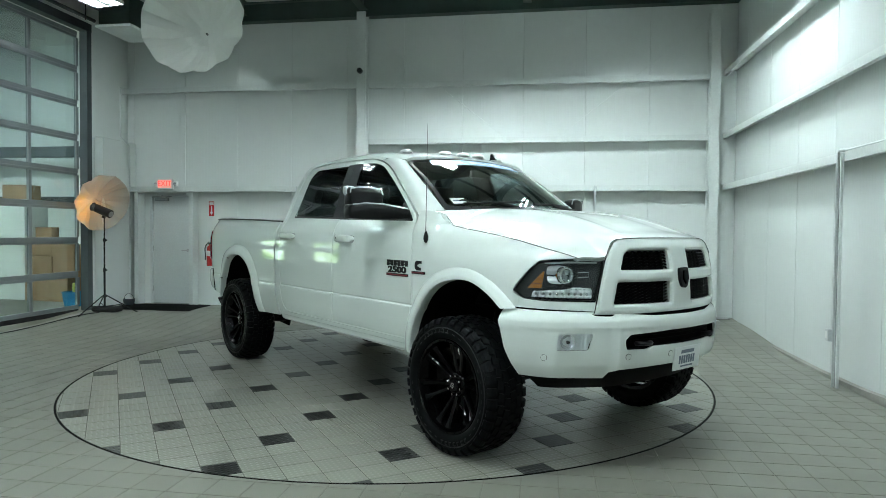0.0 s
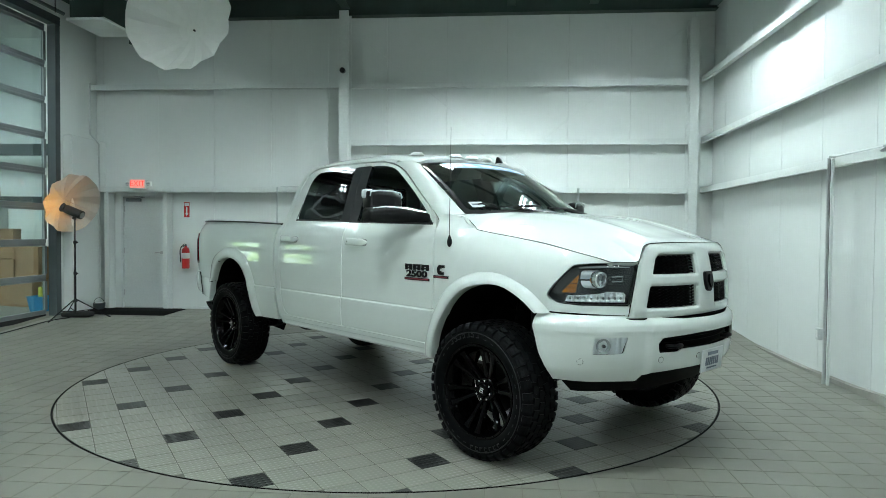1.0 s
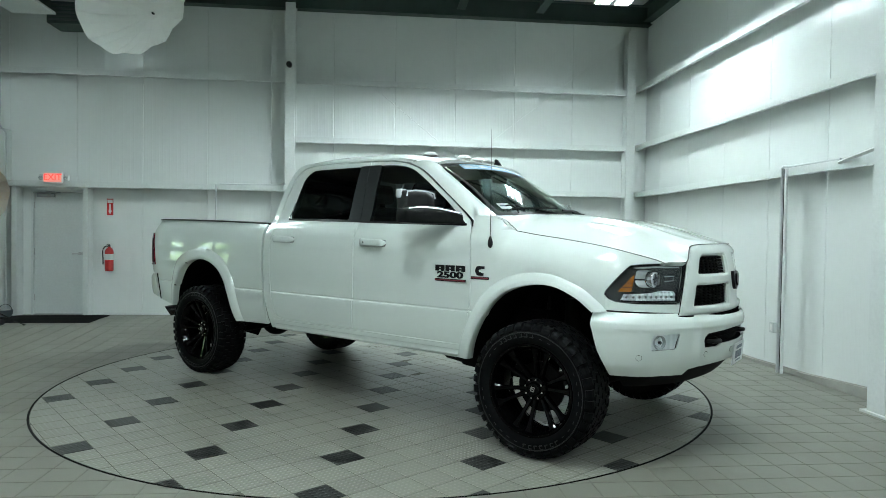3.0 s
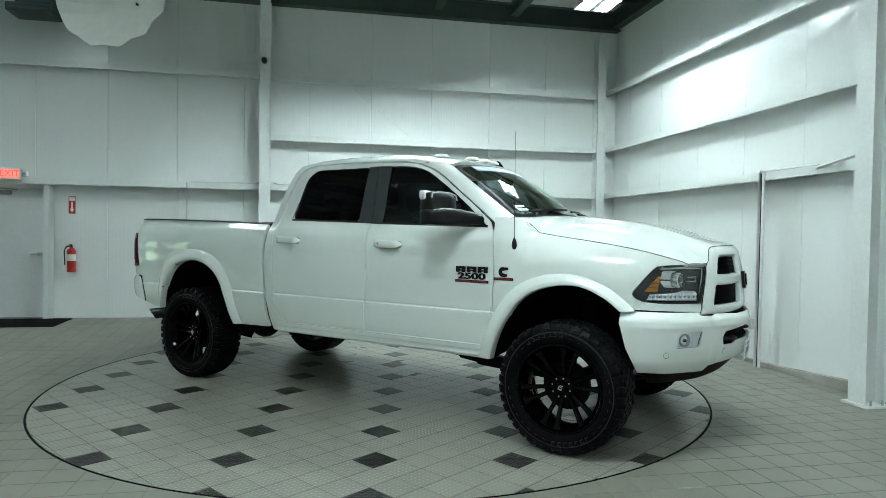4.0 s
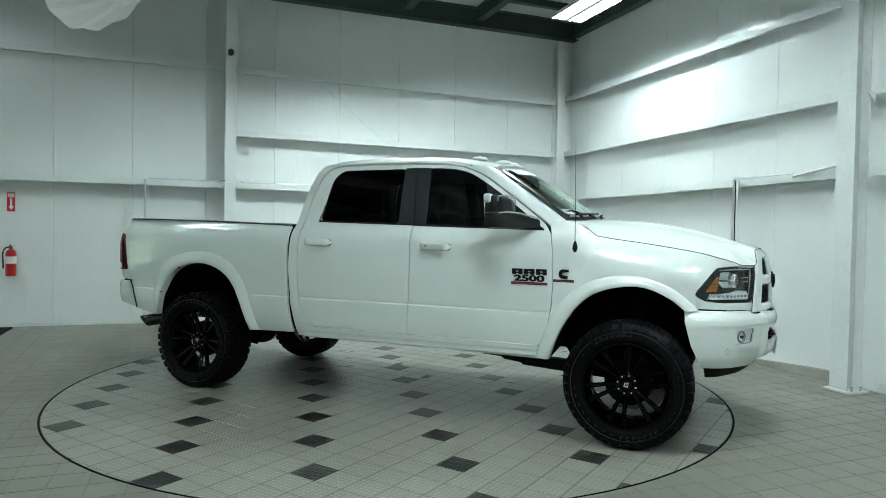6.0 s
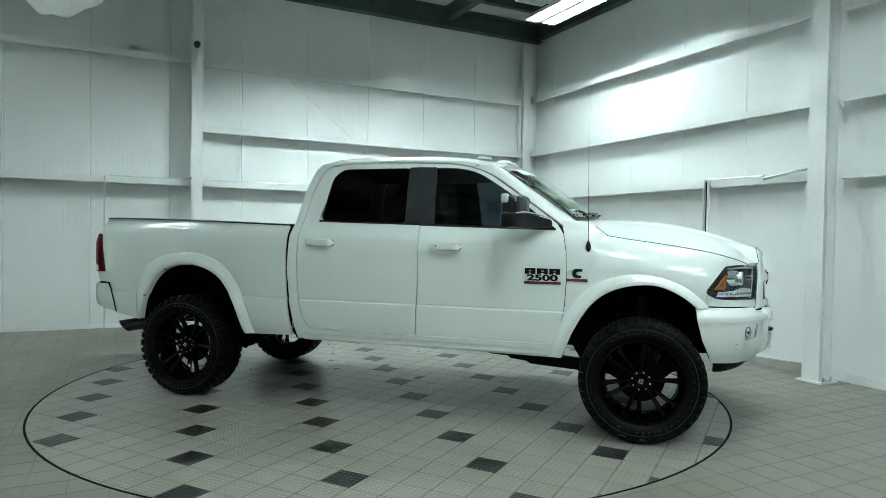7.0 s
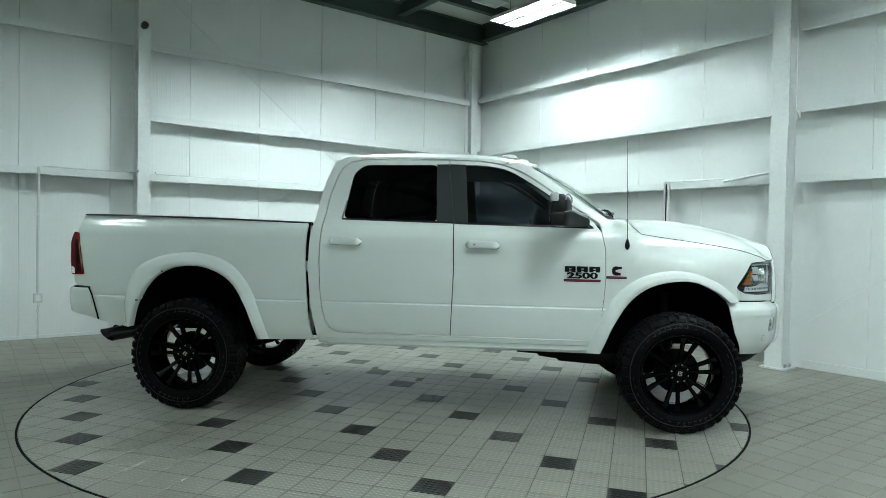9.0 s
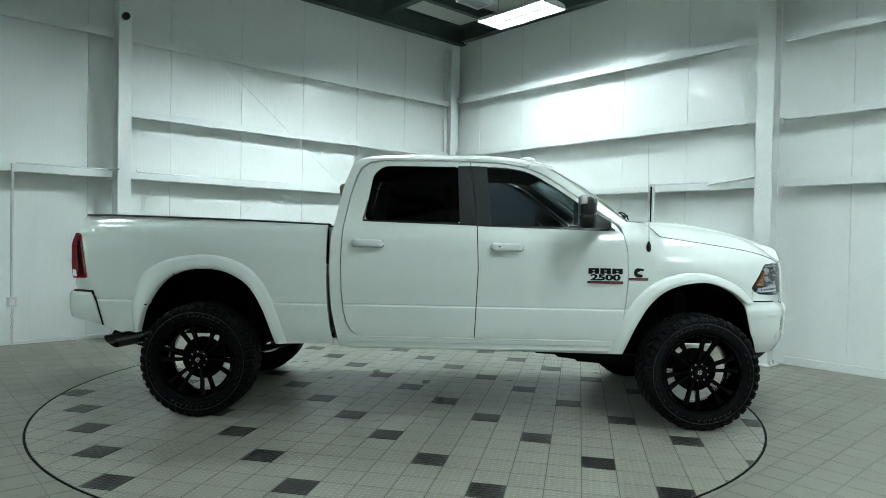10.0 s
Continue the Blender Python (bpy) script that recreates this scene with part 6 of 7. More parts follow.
part("exhaust_tip", bm, EXHAUST, ex, "wide slash-cut exhaust tip", True)
bm = bmesh.new()
loft(bm, [[root + aim * d + across * (0.0535 * math.cos(a)) + over * (0.0535 * math.sin(a)) for a in [2 * math.pi * k / 28 for k in range(28)]] for d in (0.06, 0.215)], True)
part("tip_lining", bm, LINER, ex, "black lining inside the tip", True)
bm = bmesh.new()
box(bm, (-3.3, -0.03, 0.70), (-3.1, 0.03, 0.76), 0.006)
part("tow_receiver", bm, UNDER, TRUCK)

# ---- cabin ----
bm = bmesh.new()
box(bm, (-0.86, -0.90, 0.72), (1.40, 0.90, 0.80), 0.01)
part("cab_floor", bm, INTERIOR, TRUCK)
bm = bmesh.new()
prism(bm, [(1.05, 1.55), (1.10, 1.62), (1.30, 1.66), (1.62, 1.66), (1.55, 1.2), (1.25, 1.1), (1.12, 1.3)], -0.76, 0.76, 1)
part("dashboard", bm, INTERIOR, TRUCK, "dark dashboard")
bm = bmesh.new()
rows = []
for (x, y) in roof_out:
    rows.append(Vector((x * 0.98, y * 0.96, roof_map(x * 0.98, y * 0.96)[2] - 0.055)))
bm.faces.new([bm.verts.new(p) for p in rows])
part("headliner", bm, HEADLINER, TRUCK, "grey headliner")


def seat(x, y, w, own):
    bm = bmesh.new()
    box(bm, (x - 0.25, y - w / 2, 1.0), (x + 0.27, y + w / 2, 1.20), 0.06, seg=3)
    st = part("seat", bm, SEAT_CLOTH, own, "dark cloth seat", True, 60)
    bm = bmesh.new()
    box(bm, (-0.07, -w / 2, 0.0), (0.07, w / 2, 0.66), 0.05, seg=3)
    part("backrest", bm, SEAT_CLOTH, st, smooth=True, sharp=60).matrix_basis = pose(x - 0.24, y, 1.12, 0, -14, 0)
    bm = bmesh.new()
    box(bm, (-0.05, -0.13, 0.0), (0.05, 0.13, 0.18), 0.04, seg=3)
    part("headrest", bm, SEAT_CLOTH, st, smooth=True, sharp=60).matrix_basis = pose(x - 0.42, y, 1.80, 0, -8, 0)


for yy in (-0.42, 0.42):
    seat(0.42, yy, 0.52, TRUCK)
seat(-0.52, -0.42, 0.62, TRUCK)
seat(-0.52, 0.42, 0.62, TRUCK)
bm = bmesh.new()
ringpts = [Vector((0, 0.185 * math.cos(a), 0.185 * math.sin(a))) for a in [2 * math.pi * k / 24 for k in range(25)]]
pipe(bm, ringpts, 0.016, 8)
box(bm, (-0.02, -0.17, -0.02), (0.03, 0.17, 0.03))
part("steering_wheel", bm, INTERIOR, TRUCK, smooth=True).matrix_basis = pose(0.98, 0.42, 1.52, 0, -28, 0)
bm = bmesh.new()
box(bm, (1.02, -0.12, 1.99), (1.05, 0.12, 2.06), 0.015)
part("rear_view_mirror", bm, SATIN_BLACK, TRUCK)

# ---- exit door ----
DX0, DX1, DZ0, DZ1 = -6.74, -5.88, 0.125, 2.15
door = thing("door_1", "white painted steel exit door, closed", "door", pose(0, 0, 0), kind="structure")
bm = bmesh.new()
box(bm, (DX0 + 0.035, NY + 0.03, DZ0 + 0.01), (DX1 - 0.035, NY + 0.075, DZ1 - 0.04), 0.003)
leaf = part("door_leaf", bm, DOOR_PAINT, door)
for x in (DX0, DX1 - 0.032):
    bm = bmesh.new()
    box(bm, (x, NY - 0.02, DZ0 - 0.05), (x + 0.032, NY + 0.11, DZ1 - 0.036), 0.003)
    part("door_jamb", bm, DOOR_PAINT, door)
bm = bmesh.new()
box(bm, (DX0, NY - 0.02, DZ1 - 0.035), (DX1, NY + 0.11, DZ1), 0.003)
part("door_head", bm, DOOR_PAINT, door)
bm = bmesh.new()
box(bm, (DX0 + 0.033, NY - 0.01, DZ0 - 0.03), (DX1 - 0.033, NY + 0.10, DZ0 + 0.008), 0.003)
part("threshold", bm, ALU, door)
bm = bmesh.new()
rod(bm, (DX1 - 0.10, NY + 0.03, 1.12), (DX1 - 0.10, NY - 0.03, 1.12), 0.028, 16)
pipe(bm, [Vector((DX1 - 0.10, NY - 0.03, 1.12)), Vector((DX1 - 0.15, NY - 0.038, 1.12)), Vector((DX1 - 0.22, NY - 0.035, 1.115))], 0.010, 8)
part("door_handle", bm, STEEL_HANDLE, leaf, "steel lever handle", True)
bm = bmesh.new()
box(bm, (DX0 + 0.10, NY - 0.035, DZ1 - 0.12), (DX0 + 0.36, NY + 0.03, DZ1 - 0.06), 0.006)
pipe(bm, [Vector((DX0 + 0.32, NY - 0.02, DZ1 - 0.06)), Vector((DX0 + 0.50, NY - 0.12, DZ1 - 0.045)), Vector((DX0 + 0.22, NY - 0.01, DZ1 - 0.02))], 0.008, 6)
part("door_closer", bm, ALU, leaf, "grey door closer")
for z in (0.4, 1.15, 1.9):
    bm = bmesh.new()
    rod(bm, (DX0 + 0.034, NY + 0.02, z - 0.05), (DX0 + 0.034, NY + 0.02, z + 0.05), 0.009, 10)
    part("hinge", bm, STEEL_HANDLE, leaf)
bm = bmesh.new()
box(bm, (DX0 - 0.2, NY + 0.19, -0.1), (DX1 + 0.2, NY + 0.26, 2.4))
tagged(part("door_backing", bm, STEEL_WHITE), "plain white panel behind the door", "panel", kind="structure")
for x in (-6.90, -5.82):
    bm = bmesh.new()
    box(bm, (x - 0.04, GF_N, 0.12), (x + 0.04, NY - 0.003, 2.178), 0.003)
    tagged(part("door_post", bm, STEEL_WHITE), "white steel framing post beside the door", "post", "door posts", "structure")

bm = bmesh.new()
zmat = lambda x, y: ground_z(x, y) + 0.004
rows = [[Vector((x, y, zmat(x, y) + (0.012 if 10.56 < y < 11.24 and -7.0 < x < -5.45 else 0.0))) for x in (-7.02, -7.0, -6.2, -5.46, -5.44)] for y in (10.45, 10.47, 10.85, 11.19, 11.21)]
loft(bm, rows)
bmesh.ops.recalc_face_normals(bm, faces=bm.faces[:])
ob = part("door_mat", bm, RING_BLACK)
tagged(ob, "flat black rubber mat in front of the exit door", "mat")

# ---- exit sign ----
sign = thing("exit_sign", "lit white exit sign with red letters above the door", "exit sign", pose(-6.28, 11.15, 2.33))
bm = bmesh.new()
box(bm, (-0.145, -0.035, -0.085), (0.145, 0.035, 0.085), 0.008, seg=2)
part("sign_body", bm, WHITE_PLASTIC, sign)
bm = bmesh.new()
box(bm, (-0.132, -0.0375, -0.072), (0.132, -0.034, 0.072))
part("sign_face", bm, EXIT_FACE, sign, "softly glowing face")
me = letters("EXIT", 0.135, 0.002)
me.materials.append(EXIT_RED)
part("lettering", me, None, sign, "glowing red letters").matrix_basis = pose(0, -0.040, 0.0, 90, 0, 0)
for s in (-1, 1):
    bm = bmesh.new()
    box(bm, (s * 0.19 - 0.035, -0.01, -0.04), (s * 0.19 + 0.035, 0.05, 0.05), 0.01)
    part("emergency_lamp", bm, WHITE_PLASTIC, sign)
    bm = bmesh.new()
    rod(bm, (s * 0.19, -0.012, 0.0), (s * 0.19, -0.03, -0.01), 0.028, 14)
    part("lamp_head", bm, LAMP_GLASS, sign, smooth=True)

# ---- fire extinguisher and its sign ----
bm = bmesh.new()
box(bm, (-0.05, -0.004, -0.135), (0.05, 0.0, 0.135), 0.001)
fs = part("fire_sign", bm, RED, m=pose(-5.52, NY - 0.001, 1.89))
tagged(fs, "narrow red and white fire extinguisher arrow sign on the wall", "sign")
bm = bmesh.new()
prism(bm, [(-0.012, 0.05), (0.012, 0.05), (0.012, -0.06), (0.032, -0.06), (0.0, -0.115), (-0.032, -0.06), (-0.012, -0.06)], -0.0065, -0.0035, 1)
part("arrow", bm, WHITE_PLASTIC, fs, "white arrow")
bm = bmesh.new()
box(bm, (-0.04, -0.0065, 0.065), (0.04, -0.0035, 0.12))
part("print_block", bm, WHITE_PLASTIC, fs)
ext = thing("fire_extinguisher", "red fire extinguisher with white label hung on the wall", "fire extinguisher", pose(-5.50, 11.315, 0.845) @ Matrix.Scale(0.9, 4))
bm = bmesh.new()
revolve(bm, [(0.0, 0.0), (0.066, 0.002), (0.072, 0.015), (0.072, 0.345), (0.067, 0.378), (0.050, 0.405), (0.028, 0.418), (0.024, 0.44), (0.0, 0.44)], 28, "z")
cyl = part("cylinder", bm, RED, ext, smooth=True)
bm = bmesh.new()
revolve(bm, [(0.0722, 0.20), (0.074, 0.20), (0.074, 0.31), (0.0722, 0.31)], 28, "z", 0, True)
part("paper_label", bm, WHITE_PLASTIC, ext, "white printed label", True)
bm = bmesh.new()
box(bm, (-0.015, -0.02, 0.43), (0.015, 0.02, 0.47), 0.004)
pipe(bm, [Vector((0, 0.02, 0.475)), Vector((0, -0.05, 0.485)), Vector((0, -0.10, 0.475))], 0.008, 6)
pipe(bm, [Vector((0, 0.02, 0.455)), Vector((0, -0.05, 0.450)), Vector((0, -0.09, 0.440))], 0.008, 6)
part("valve_handle", bm, BLACK_PLASTIC, ext, "black squeeze handle")
bm = bmesh.new()
pipe(bm, [Vector(p) for p in rounded([(-0.015, 0, 0.45), (-0.07, -0.01, 0.44), (-0.105, -0.02, 0.36), (-0.10, -0.02, 0.22), (-0.098, -0.02, 0.12)], 5)], 0.011, 8)
part("hose", bm, BLACK_PLASTIC, ext, "black rubber hose", True)
bm = bmesh.new()
box(bm, (-0.03, 0.07, 0.10), (0.03, 0.088, 0.42), 0.003)
part("wall_bracket", bm, STEEL_HANDLE, ext)

# ---- column fittings, conduits, wall rods ----
bm = bmesh.new()
rod(bm, (COLX - 0.01, 11.05, 4.23), (COLX - 0.01, 10.985, 4.23), 0.045, 20)
k = part("wall_knob", bm, BLACK_PLASTIC)
tagged(k, "small black round fitting on the column", "fitting")


def conduit(name, pts, label, r=0.014, boxes=()):
    bm = bmesh.new()
    pipe(bm, [Vector(p) for p in pts], r, 10)
    c = part(name, bm, CONDUIT, smooth=True)
    tagged(c, label, "conduit", "wall conduits")
    for (x, y, z, sx, sy, sz) in boxes:
        bm = bmesh.new()
        box(bm, (x - sx, y - sy, z - sz), (x + sx, y + sy, z + sz), 0.006)
        part("outlet_box", bm, CONDUIT, c, "grey outlet box")
        bm = bmesh.new()
        if sx < sy:
            box(bm, (x - sx - 0.004, y - sy * 0.5, z - sz * 0.6), (x - sx - 0.0005, y + sy * 0.5, z + sz * 0.6), 0.001)
        else:
            box(bm, (x - sx * 0.5, y - sy - 0.004, z - sz * 0.6), (x + sx * 0.5, y - sy - 0.0005, z + sz * 0.6), 0.001)
        part("socket_cover", bm, WHITE_PLASTIC, c)
    return c


conduit("conduit", [(3.340, 7.14, 0.02), (3.340, 7.14, 2.31), (3.345, 7.13, 2.330), (3.39, 7.05, 2.322), (3.40, 6.30, 2.318)], "painted electric conduit down the side wall with a socket box", 0.016, [(3.325, 7.21, 0.52, 0.025, 0.04, 0.06)])
bm = bmesh.new()
box(bm, (3.336, 7.062, 0.02), (3.362, 7.092, 2.30), 0.003)
channel = part("wall_channel", bm, STEEL_WHITE)
# black strip in place of the shadow between channel and conduit
bm = bmesh.new()
box(bm, (3.346, 7.093, 0.02), (3.362, 7.121, 2.30), 0.002)
part("channel_gap_shade", bm, LINER, channel, "black strip standing for the shaded gap beside the channel")
tagged(channel, "white steel channel post beside the conduit", "post", "wall channels", "structure")
conduit("conduit", [(-3.784, 11.175, 0.66), (-3.784, 11.175, 2.28)], "painted electric conduit down the back wall with a socket box", 0.016, [(-3.784, 11.15, 0.66, 0.05, 0.025, 0.06)])
chain = thing("hanging_chain", "short steel chain hanging from the socket box", "chain", pose(-3.784, 11.13, 0.14))
link_bm = bmesh.new()
pipe(link_bm, [Vector((0.011 * math.cos(a), 0, 0.021 * math.sin(a))) for a in [2 * math.pi * k / 12 for k in range(13)]], 0.0045, 6)
LINK = mesh_from(link_bm, "chain_link", STEEL_HANDLE, True)
for k in range(13):
    part("chain_link", LINK, None, chain).matrix_basis = pose(0.004 * math.sin(k * 1.7), 0, 0.022 + 0.034 * k, 0, 0, 90 * (k % 2))
conduit("conduit", [(1.337, 11.17, 0.13), (1.337, 11.17, 2.28)], "painted electric conduit down the back wall", 0.022)
conduit("conduit", [(-3.74, 11.215, 2.292), (-2.75, 11.215, 2.292), (-2.70, 11.06, 2.30), (-2.66, 11.03, 2.30)], "painted electric conduit along the girt", 0.012)
conduit("conduit", [(-2.46, 11.03, 2.30), (-2.40, 11.20, 2.292), (-0.2, 11.215, 2.292)], "painted electric conduit along the girt", 0.010)
conduit("conduit", [(-7.03, 10.95, 4.05), (-7.03, 10.95, 3.17), (-6.98, 11.12, 3.02), (-6.98, 11.14, 0.13)], "painted electric conduit in the corner", 0.014)
bm = bmesh.new()
box(bm, (-7.195, 10.47, 0.08), (-7.03, 11.39, 3.09), 0.006)
tagged(part("corner_casing", bm, WALL), "white boxed-in casing in the corner of the hall", "casing", kind="structure")
for a, b in (((-2.49, 11.30, 4.95), (3.08, 11.30, 0.55)), ((3.08, 11.27, 4.95), (-2.49, 11.27, 0.55)), ((3.46, 5.25, 0.55), (3.46, -0.6, 4.9)), ((3.45, 5.25, 4.9), (3.45, -0.6, 0.5))):
    bm = bmesh.new()
    rod(bm, a, b, 0.0035, 8)
    tagged(part("brace_rod", bm, STEEL_WHITE), "thin white diagonal wall brace rod", "rod", "brace rods", "structure")
# flange brace by the big column
bm = bmesh.new()
pipe(bm, [Vector((3.37, 6.28, 2.285)), Vector((3.24, 5.62, 2.345))], 0.020, 4)
tagged(part("flange_brace", bm, STEEL_WHITE), "white angle brace from girt to column", "brace", kind="structure")
bm = bmesh.new()
prism(bm, [(3.375, 2.96), (3.375, 3.06), (3.27, 3.06)], 5.34, 5.352, 1)
tagged(part("column_gusset", bm, STEEL_WHITE), "small white gusset plate on the column", "bracket", kind="structure")

# concrete kerb at the foot of the side wall and a low white base strip
bm = bmesh.new()
rows = [[Vector((3.495, y, -0.01)), Vector((3.495, y, h)), Vector((3.554, y, h + 0.004)), Vector((3.554, y, -0.01))] for y, h in ((5.62, 0.13), (6.2, 0.10), (6.9, 0.055), (7.9, 0.03), (9.5, 0.04), (11.39, 0.14))]
loft(bm, rows)
bmesh.ops.recalc_face_normals(bm, faces=bm.faces[:])
tagged(part("wall_kerb", bm, CONCRETE), "low concrete kerb along the side wall", "kerb", kind="structure")
bm = bmesh.new()
box(bm, (3.53, SY, 0.0), (3.553, 5.33, 0.10), 0.003)
tagged(part("baseboard", bm, STEEL_WHITE), "low white metal base strip", "baseboard", kind="structure")
bm = bmesh.new()
box(bm, (-5.6, NY - 0.022, 0.10), (3.54, NY - 0.001, 0.165), 0.003)
tagged(part("baseboard", bm, STEEL_WHITE), "low white metal base strip", "baseboard", kind="structure")

# ---- glazed overhead door and the room behind it ----
gate = thing("overhead_door", "tall glazed sectional overhead door in a grey aluminium frame, closed", "garage door", pose(-7.40, 0, 0), kind="structure")
gy0, gy1 = GATE[0], GATE[1] - 0.12
zs = [0.16 + 0.583 * k for k in range(9)]
ys = [gy1 - (gy1 - gy0) * k / 4 for k in range(5)]
for z in zs:
    bm = bmesh.new()
    box(bm, (-0.025, gy0, z - 0.035), (0.025, gy1, z + 0.035), 0.004)
    box(bm, (-0.018, gy0, z - 0.075), (0.018, gy1, z - 0.0352), 0.003) if z > 0.3 else None
    part("rail", bm, ALU, gate)
for k in range(8):
    for y in ys:
        bm = bmesh.new()
        box(bm, (-0.022, y - 0.03, zs[k] + 0.036), (0.022, y + 0.03, zs[k + 1] - 0.0755), 0.003)
        part("stile", bm, ALU, gate)
    for a, b in zip(ys, ys[1:]):
        bm = bmesh.new()
        box(bm, (-0.004, b + 0.0305, zs[k] + 0.036), (0.004, a - 0.0305, zs[k + 1] - 0.0755))
        p = part("pane", bm, HALL_GLASS, gate)
        p.visible_shadow = False
bm = bmesh.new()
box(bm, (-0.02, gy0, 0.05), (0.02, gy1, 0.124), 0.004)
part("bottom_seal", bm, RUBBER_MAT, gate, "black rubber bottom seal")
frame_g = thing("overhead_door_frame", "dark grey steel frame round the overhead door", "door frame", kind="structure")
for y in (GATE[1] - 0.115, GATE[0] - 0.12):
    bm = bmesh.new()
    box(bm, (-7.34, y, 0.02), (-7.195, y + 0.115, 4.90), 0.004)
    part("jamb", bm, DARK_FRAME, frame_g)
bm = bmesh.new()
box(bm, (-7.34, GATE[0] - 0.12, 4.86), (-7.19, GATE[1], 5.0), 0.004)
part("header", bm, DARK_FRAME, frame_g)
bm = bmesh.new()
rod(bm, (-7.05, gy0, 5.02), (-7.05, gy1, 5.02), 0.03, 14)
part("spring_shaft", bm, DARK_FRAME, frame_g)
# the annexe behind
RX0, RX1, RY0, RY1, RZ = -12.6, -7.52, 4.0, 13.4, 5.6
WINS = [(8.35, 9.15), (9.75, 10.55)]
annexe = thing("annexe_room", "plain white storage room seen through the glazed door", "room", kind="structure")
bm = bmesh.new()
cut = sorted(WINS)
prev = RY0
for a, b in cut:
    box(bm, (RX0 - 0.15, prev, -0.1), (RX0, a, RZ))
    box(bm, (RX0 - 0.15, a, -0.1), (RX0, b, 0.65))
    box(bm, (RX0 - 0.15, a, 2.05), (RX0, b, RZ))
    prev = b
box(bm, (RX0 - 0.15, prev, -0.1), (RX0, RY1, RZ))
part("far_wall", bm, STEEL_WHITE, annexe)
for y0_, y1_ in ((RY0 - 0.15, RY0), (RY1, RY1 + 0.15)):
    bm = bmesh.new()
    box(bm, (RX0 - 0.15, y0_, -0.1), (RX1 + 0.1, y1_, RZ))
    part("end_wall", bm, STEEL_WHITE, annexe)
bm = bmesh.new()
box(bm, (RX1 - 0.001, NY + 0.12, -0.1), (RX1 + 0.1, RY1, RZ))
box(bm, (RX1 - 0.001, RY0, -0.1), (RX1 + 0.1, GATE[0], RZ))
part("inner_wall", bm, STEEL_WHITE, annexe)
bm = bmesh.new()
box(bm, (RX0 - 0.15, RY0 - 0.15, RZ + 0.8), (RX1 + 0.1, RY1 + 0.15, RZ + 0.9))
box(bm, (RX0 - 0.15, RY0 - 0.15, RZ), (RX0, RY1 + 0.15, RZ + 0.8))
box(bm, (RX0, RY1, RZ), (RX1 + 0.1, RY1 + 0.15, RZ + 0.8))
box(bm, (RX0, RY0 - 0.15, RZ), (RX1 + 0.1, RY0, RZ + 0.8))
part("annexe_ceiling", bm, CEIL, annexe)
bm = bmesh.new()
box(bm, (RX0, 12.9, 3.05), (RX1, 13.02, 3.28), 0.004)
box(bm, (-12.0, 11.9, 1.98), (RX1 - 0.2, 12.02, 2.14), 0.004)
part("wall_band", bm, DARK_FRAME, annexe, "dark band along the annexe wall")
for a, b in WINS:
    bm = bmesh.new()
    for y in (a, (a + b) / 2 - 0.02, b - 0.04):
        box(bm, (RX0 - 0.10, y, 0.65), (RX0 - 0.05, y + 0.04, 2.05))
    for z in (0.65, 1.32, 2.01):
        box(bm, (RX0 - 0.098, a + 0.04, z), (RX0 - 0.052, b - 0.04, z + 0.04))
    part("window_frame", bm, STEEL_WHITE, annexe)


def garden_material():
    """Bright daylight on leaves and pale sky, out of doors."""
    m = Mat("garden_backdrop", (0, 0, 0), 1.0)
    a = m.ramp(m.noise(2.2, 5.0), [(0.40, (0.14, 0.30, 0.07)), (0.52, (0.60, 0.80, 0.35)), (0.60, (0.85, 1.0, 1.05))])
    m.link(a, m.p.inputs["Emission Color"])
    m.p.inputs["Emission Strength"].default_value = 9.0
    return m.m


bm = bmesh.new()
box(bm, (-14.6, 1.5, -0.5), (-14.55, 14.5, 4.5))
tagged(part("backdrop", bm, garden_material()), "bright leafy daylight outside the annexe windows", "backdrop", kind="structure")
# two unseen fixtures added to brighten the annexe behind the panes
ceiling_light(-8.6, 5.6, 5.35, 90, 300, roof=6.40)
ceiling_light(-10.5, 9.0, 6.25, 90, 620, roof=6.40)


def carton(x, y, z, sx, sy, sz, turn=0.0, label="brown cardboard carton with packing tape"):
    bm = bmesh.new()
    box(bm, (-sx / 2, -sy / 2, 0), (sx / 2, sy / 2, sz), 0.006)
    c = part("cardboard_box", bm, CARD, m=pose(x, y, z, 0, 0, turn))
    tagged(c, label, "box", "stored cartons")
    bm = bmesh.new()
    box(bm, (-sx / 2 - 0.002, -0.03, sz * 0.7), (sx / 2 + 0.002, 0.03, sz + 0.002))
    part("tape", bm, TAPE, c)
    return c


gz = 0.11
for y, z, s in ((11.55, 0, 0.45), (11.55, 0.46, 0.4), (11.55, 0.87, 0.32), (11.57, 1.20, 0.22)):
    carton(-9.05, y, gz + z, s + 0.08, s + 0.06, s - 0.005, 4 + 6 * z)
carton(-8.55, 11.45, gz, 0.55, 0.5, 0.46, -5)
carton(-8.62, 11.62, gz + 0.465, 0.5, 0.42, 0.62, 3, "tall brown cardboard carton on another carton")
carton(-7.98, 11.75, gz + 0.42, 0.22, 0.3, 0.30, 0, "small brown cardboard carton on a cabinet")
bm = bmesh.new()
box(bm, (-8.12, 11.55, gz), (-7.72, 11.98, gz + 0.415), 0.01)
tagged(part("low_cabinet", bm, DARK_FRAME), "low dark cabinet in the storage room", "cabinet")
bin_ = thing("storage_bin", "bright blue plastic bin with a folded item standing in it", "bin", pose(-7.80, 10.74, gz) @ Matrix.Scale(0.68, 4))
bm = bmesh.new()
rows = []
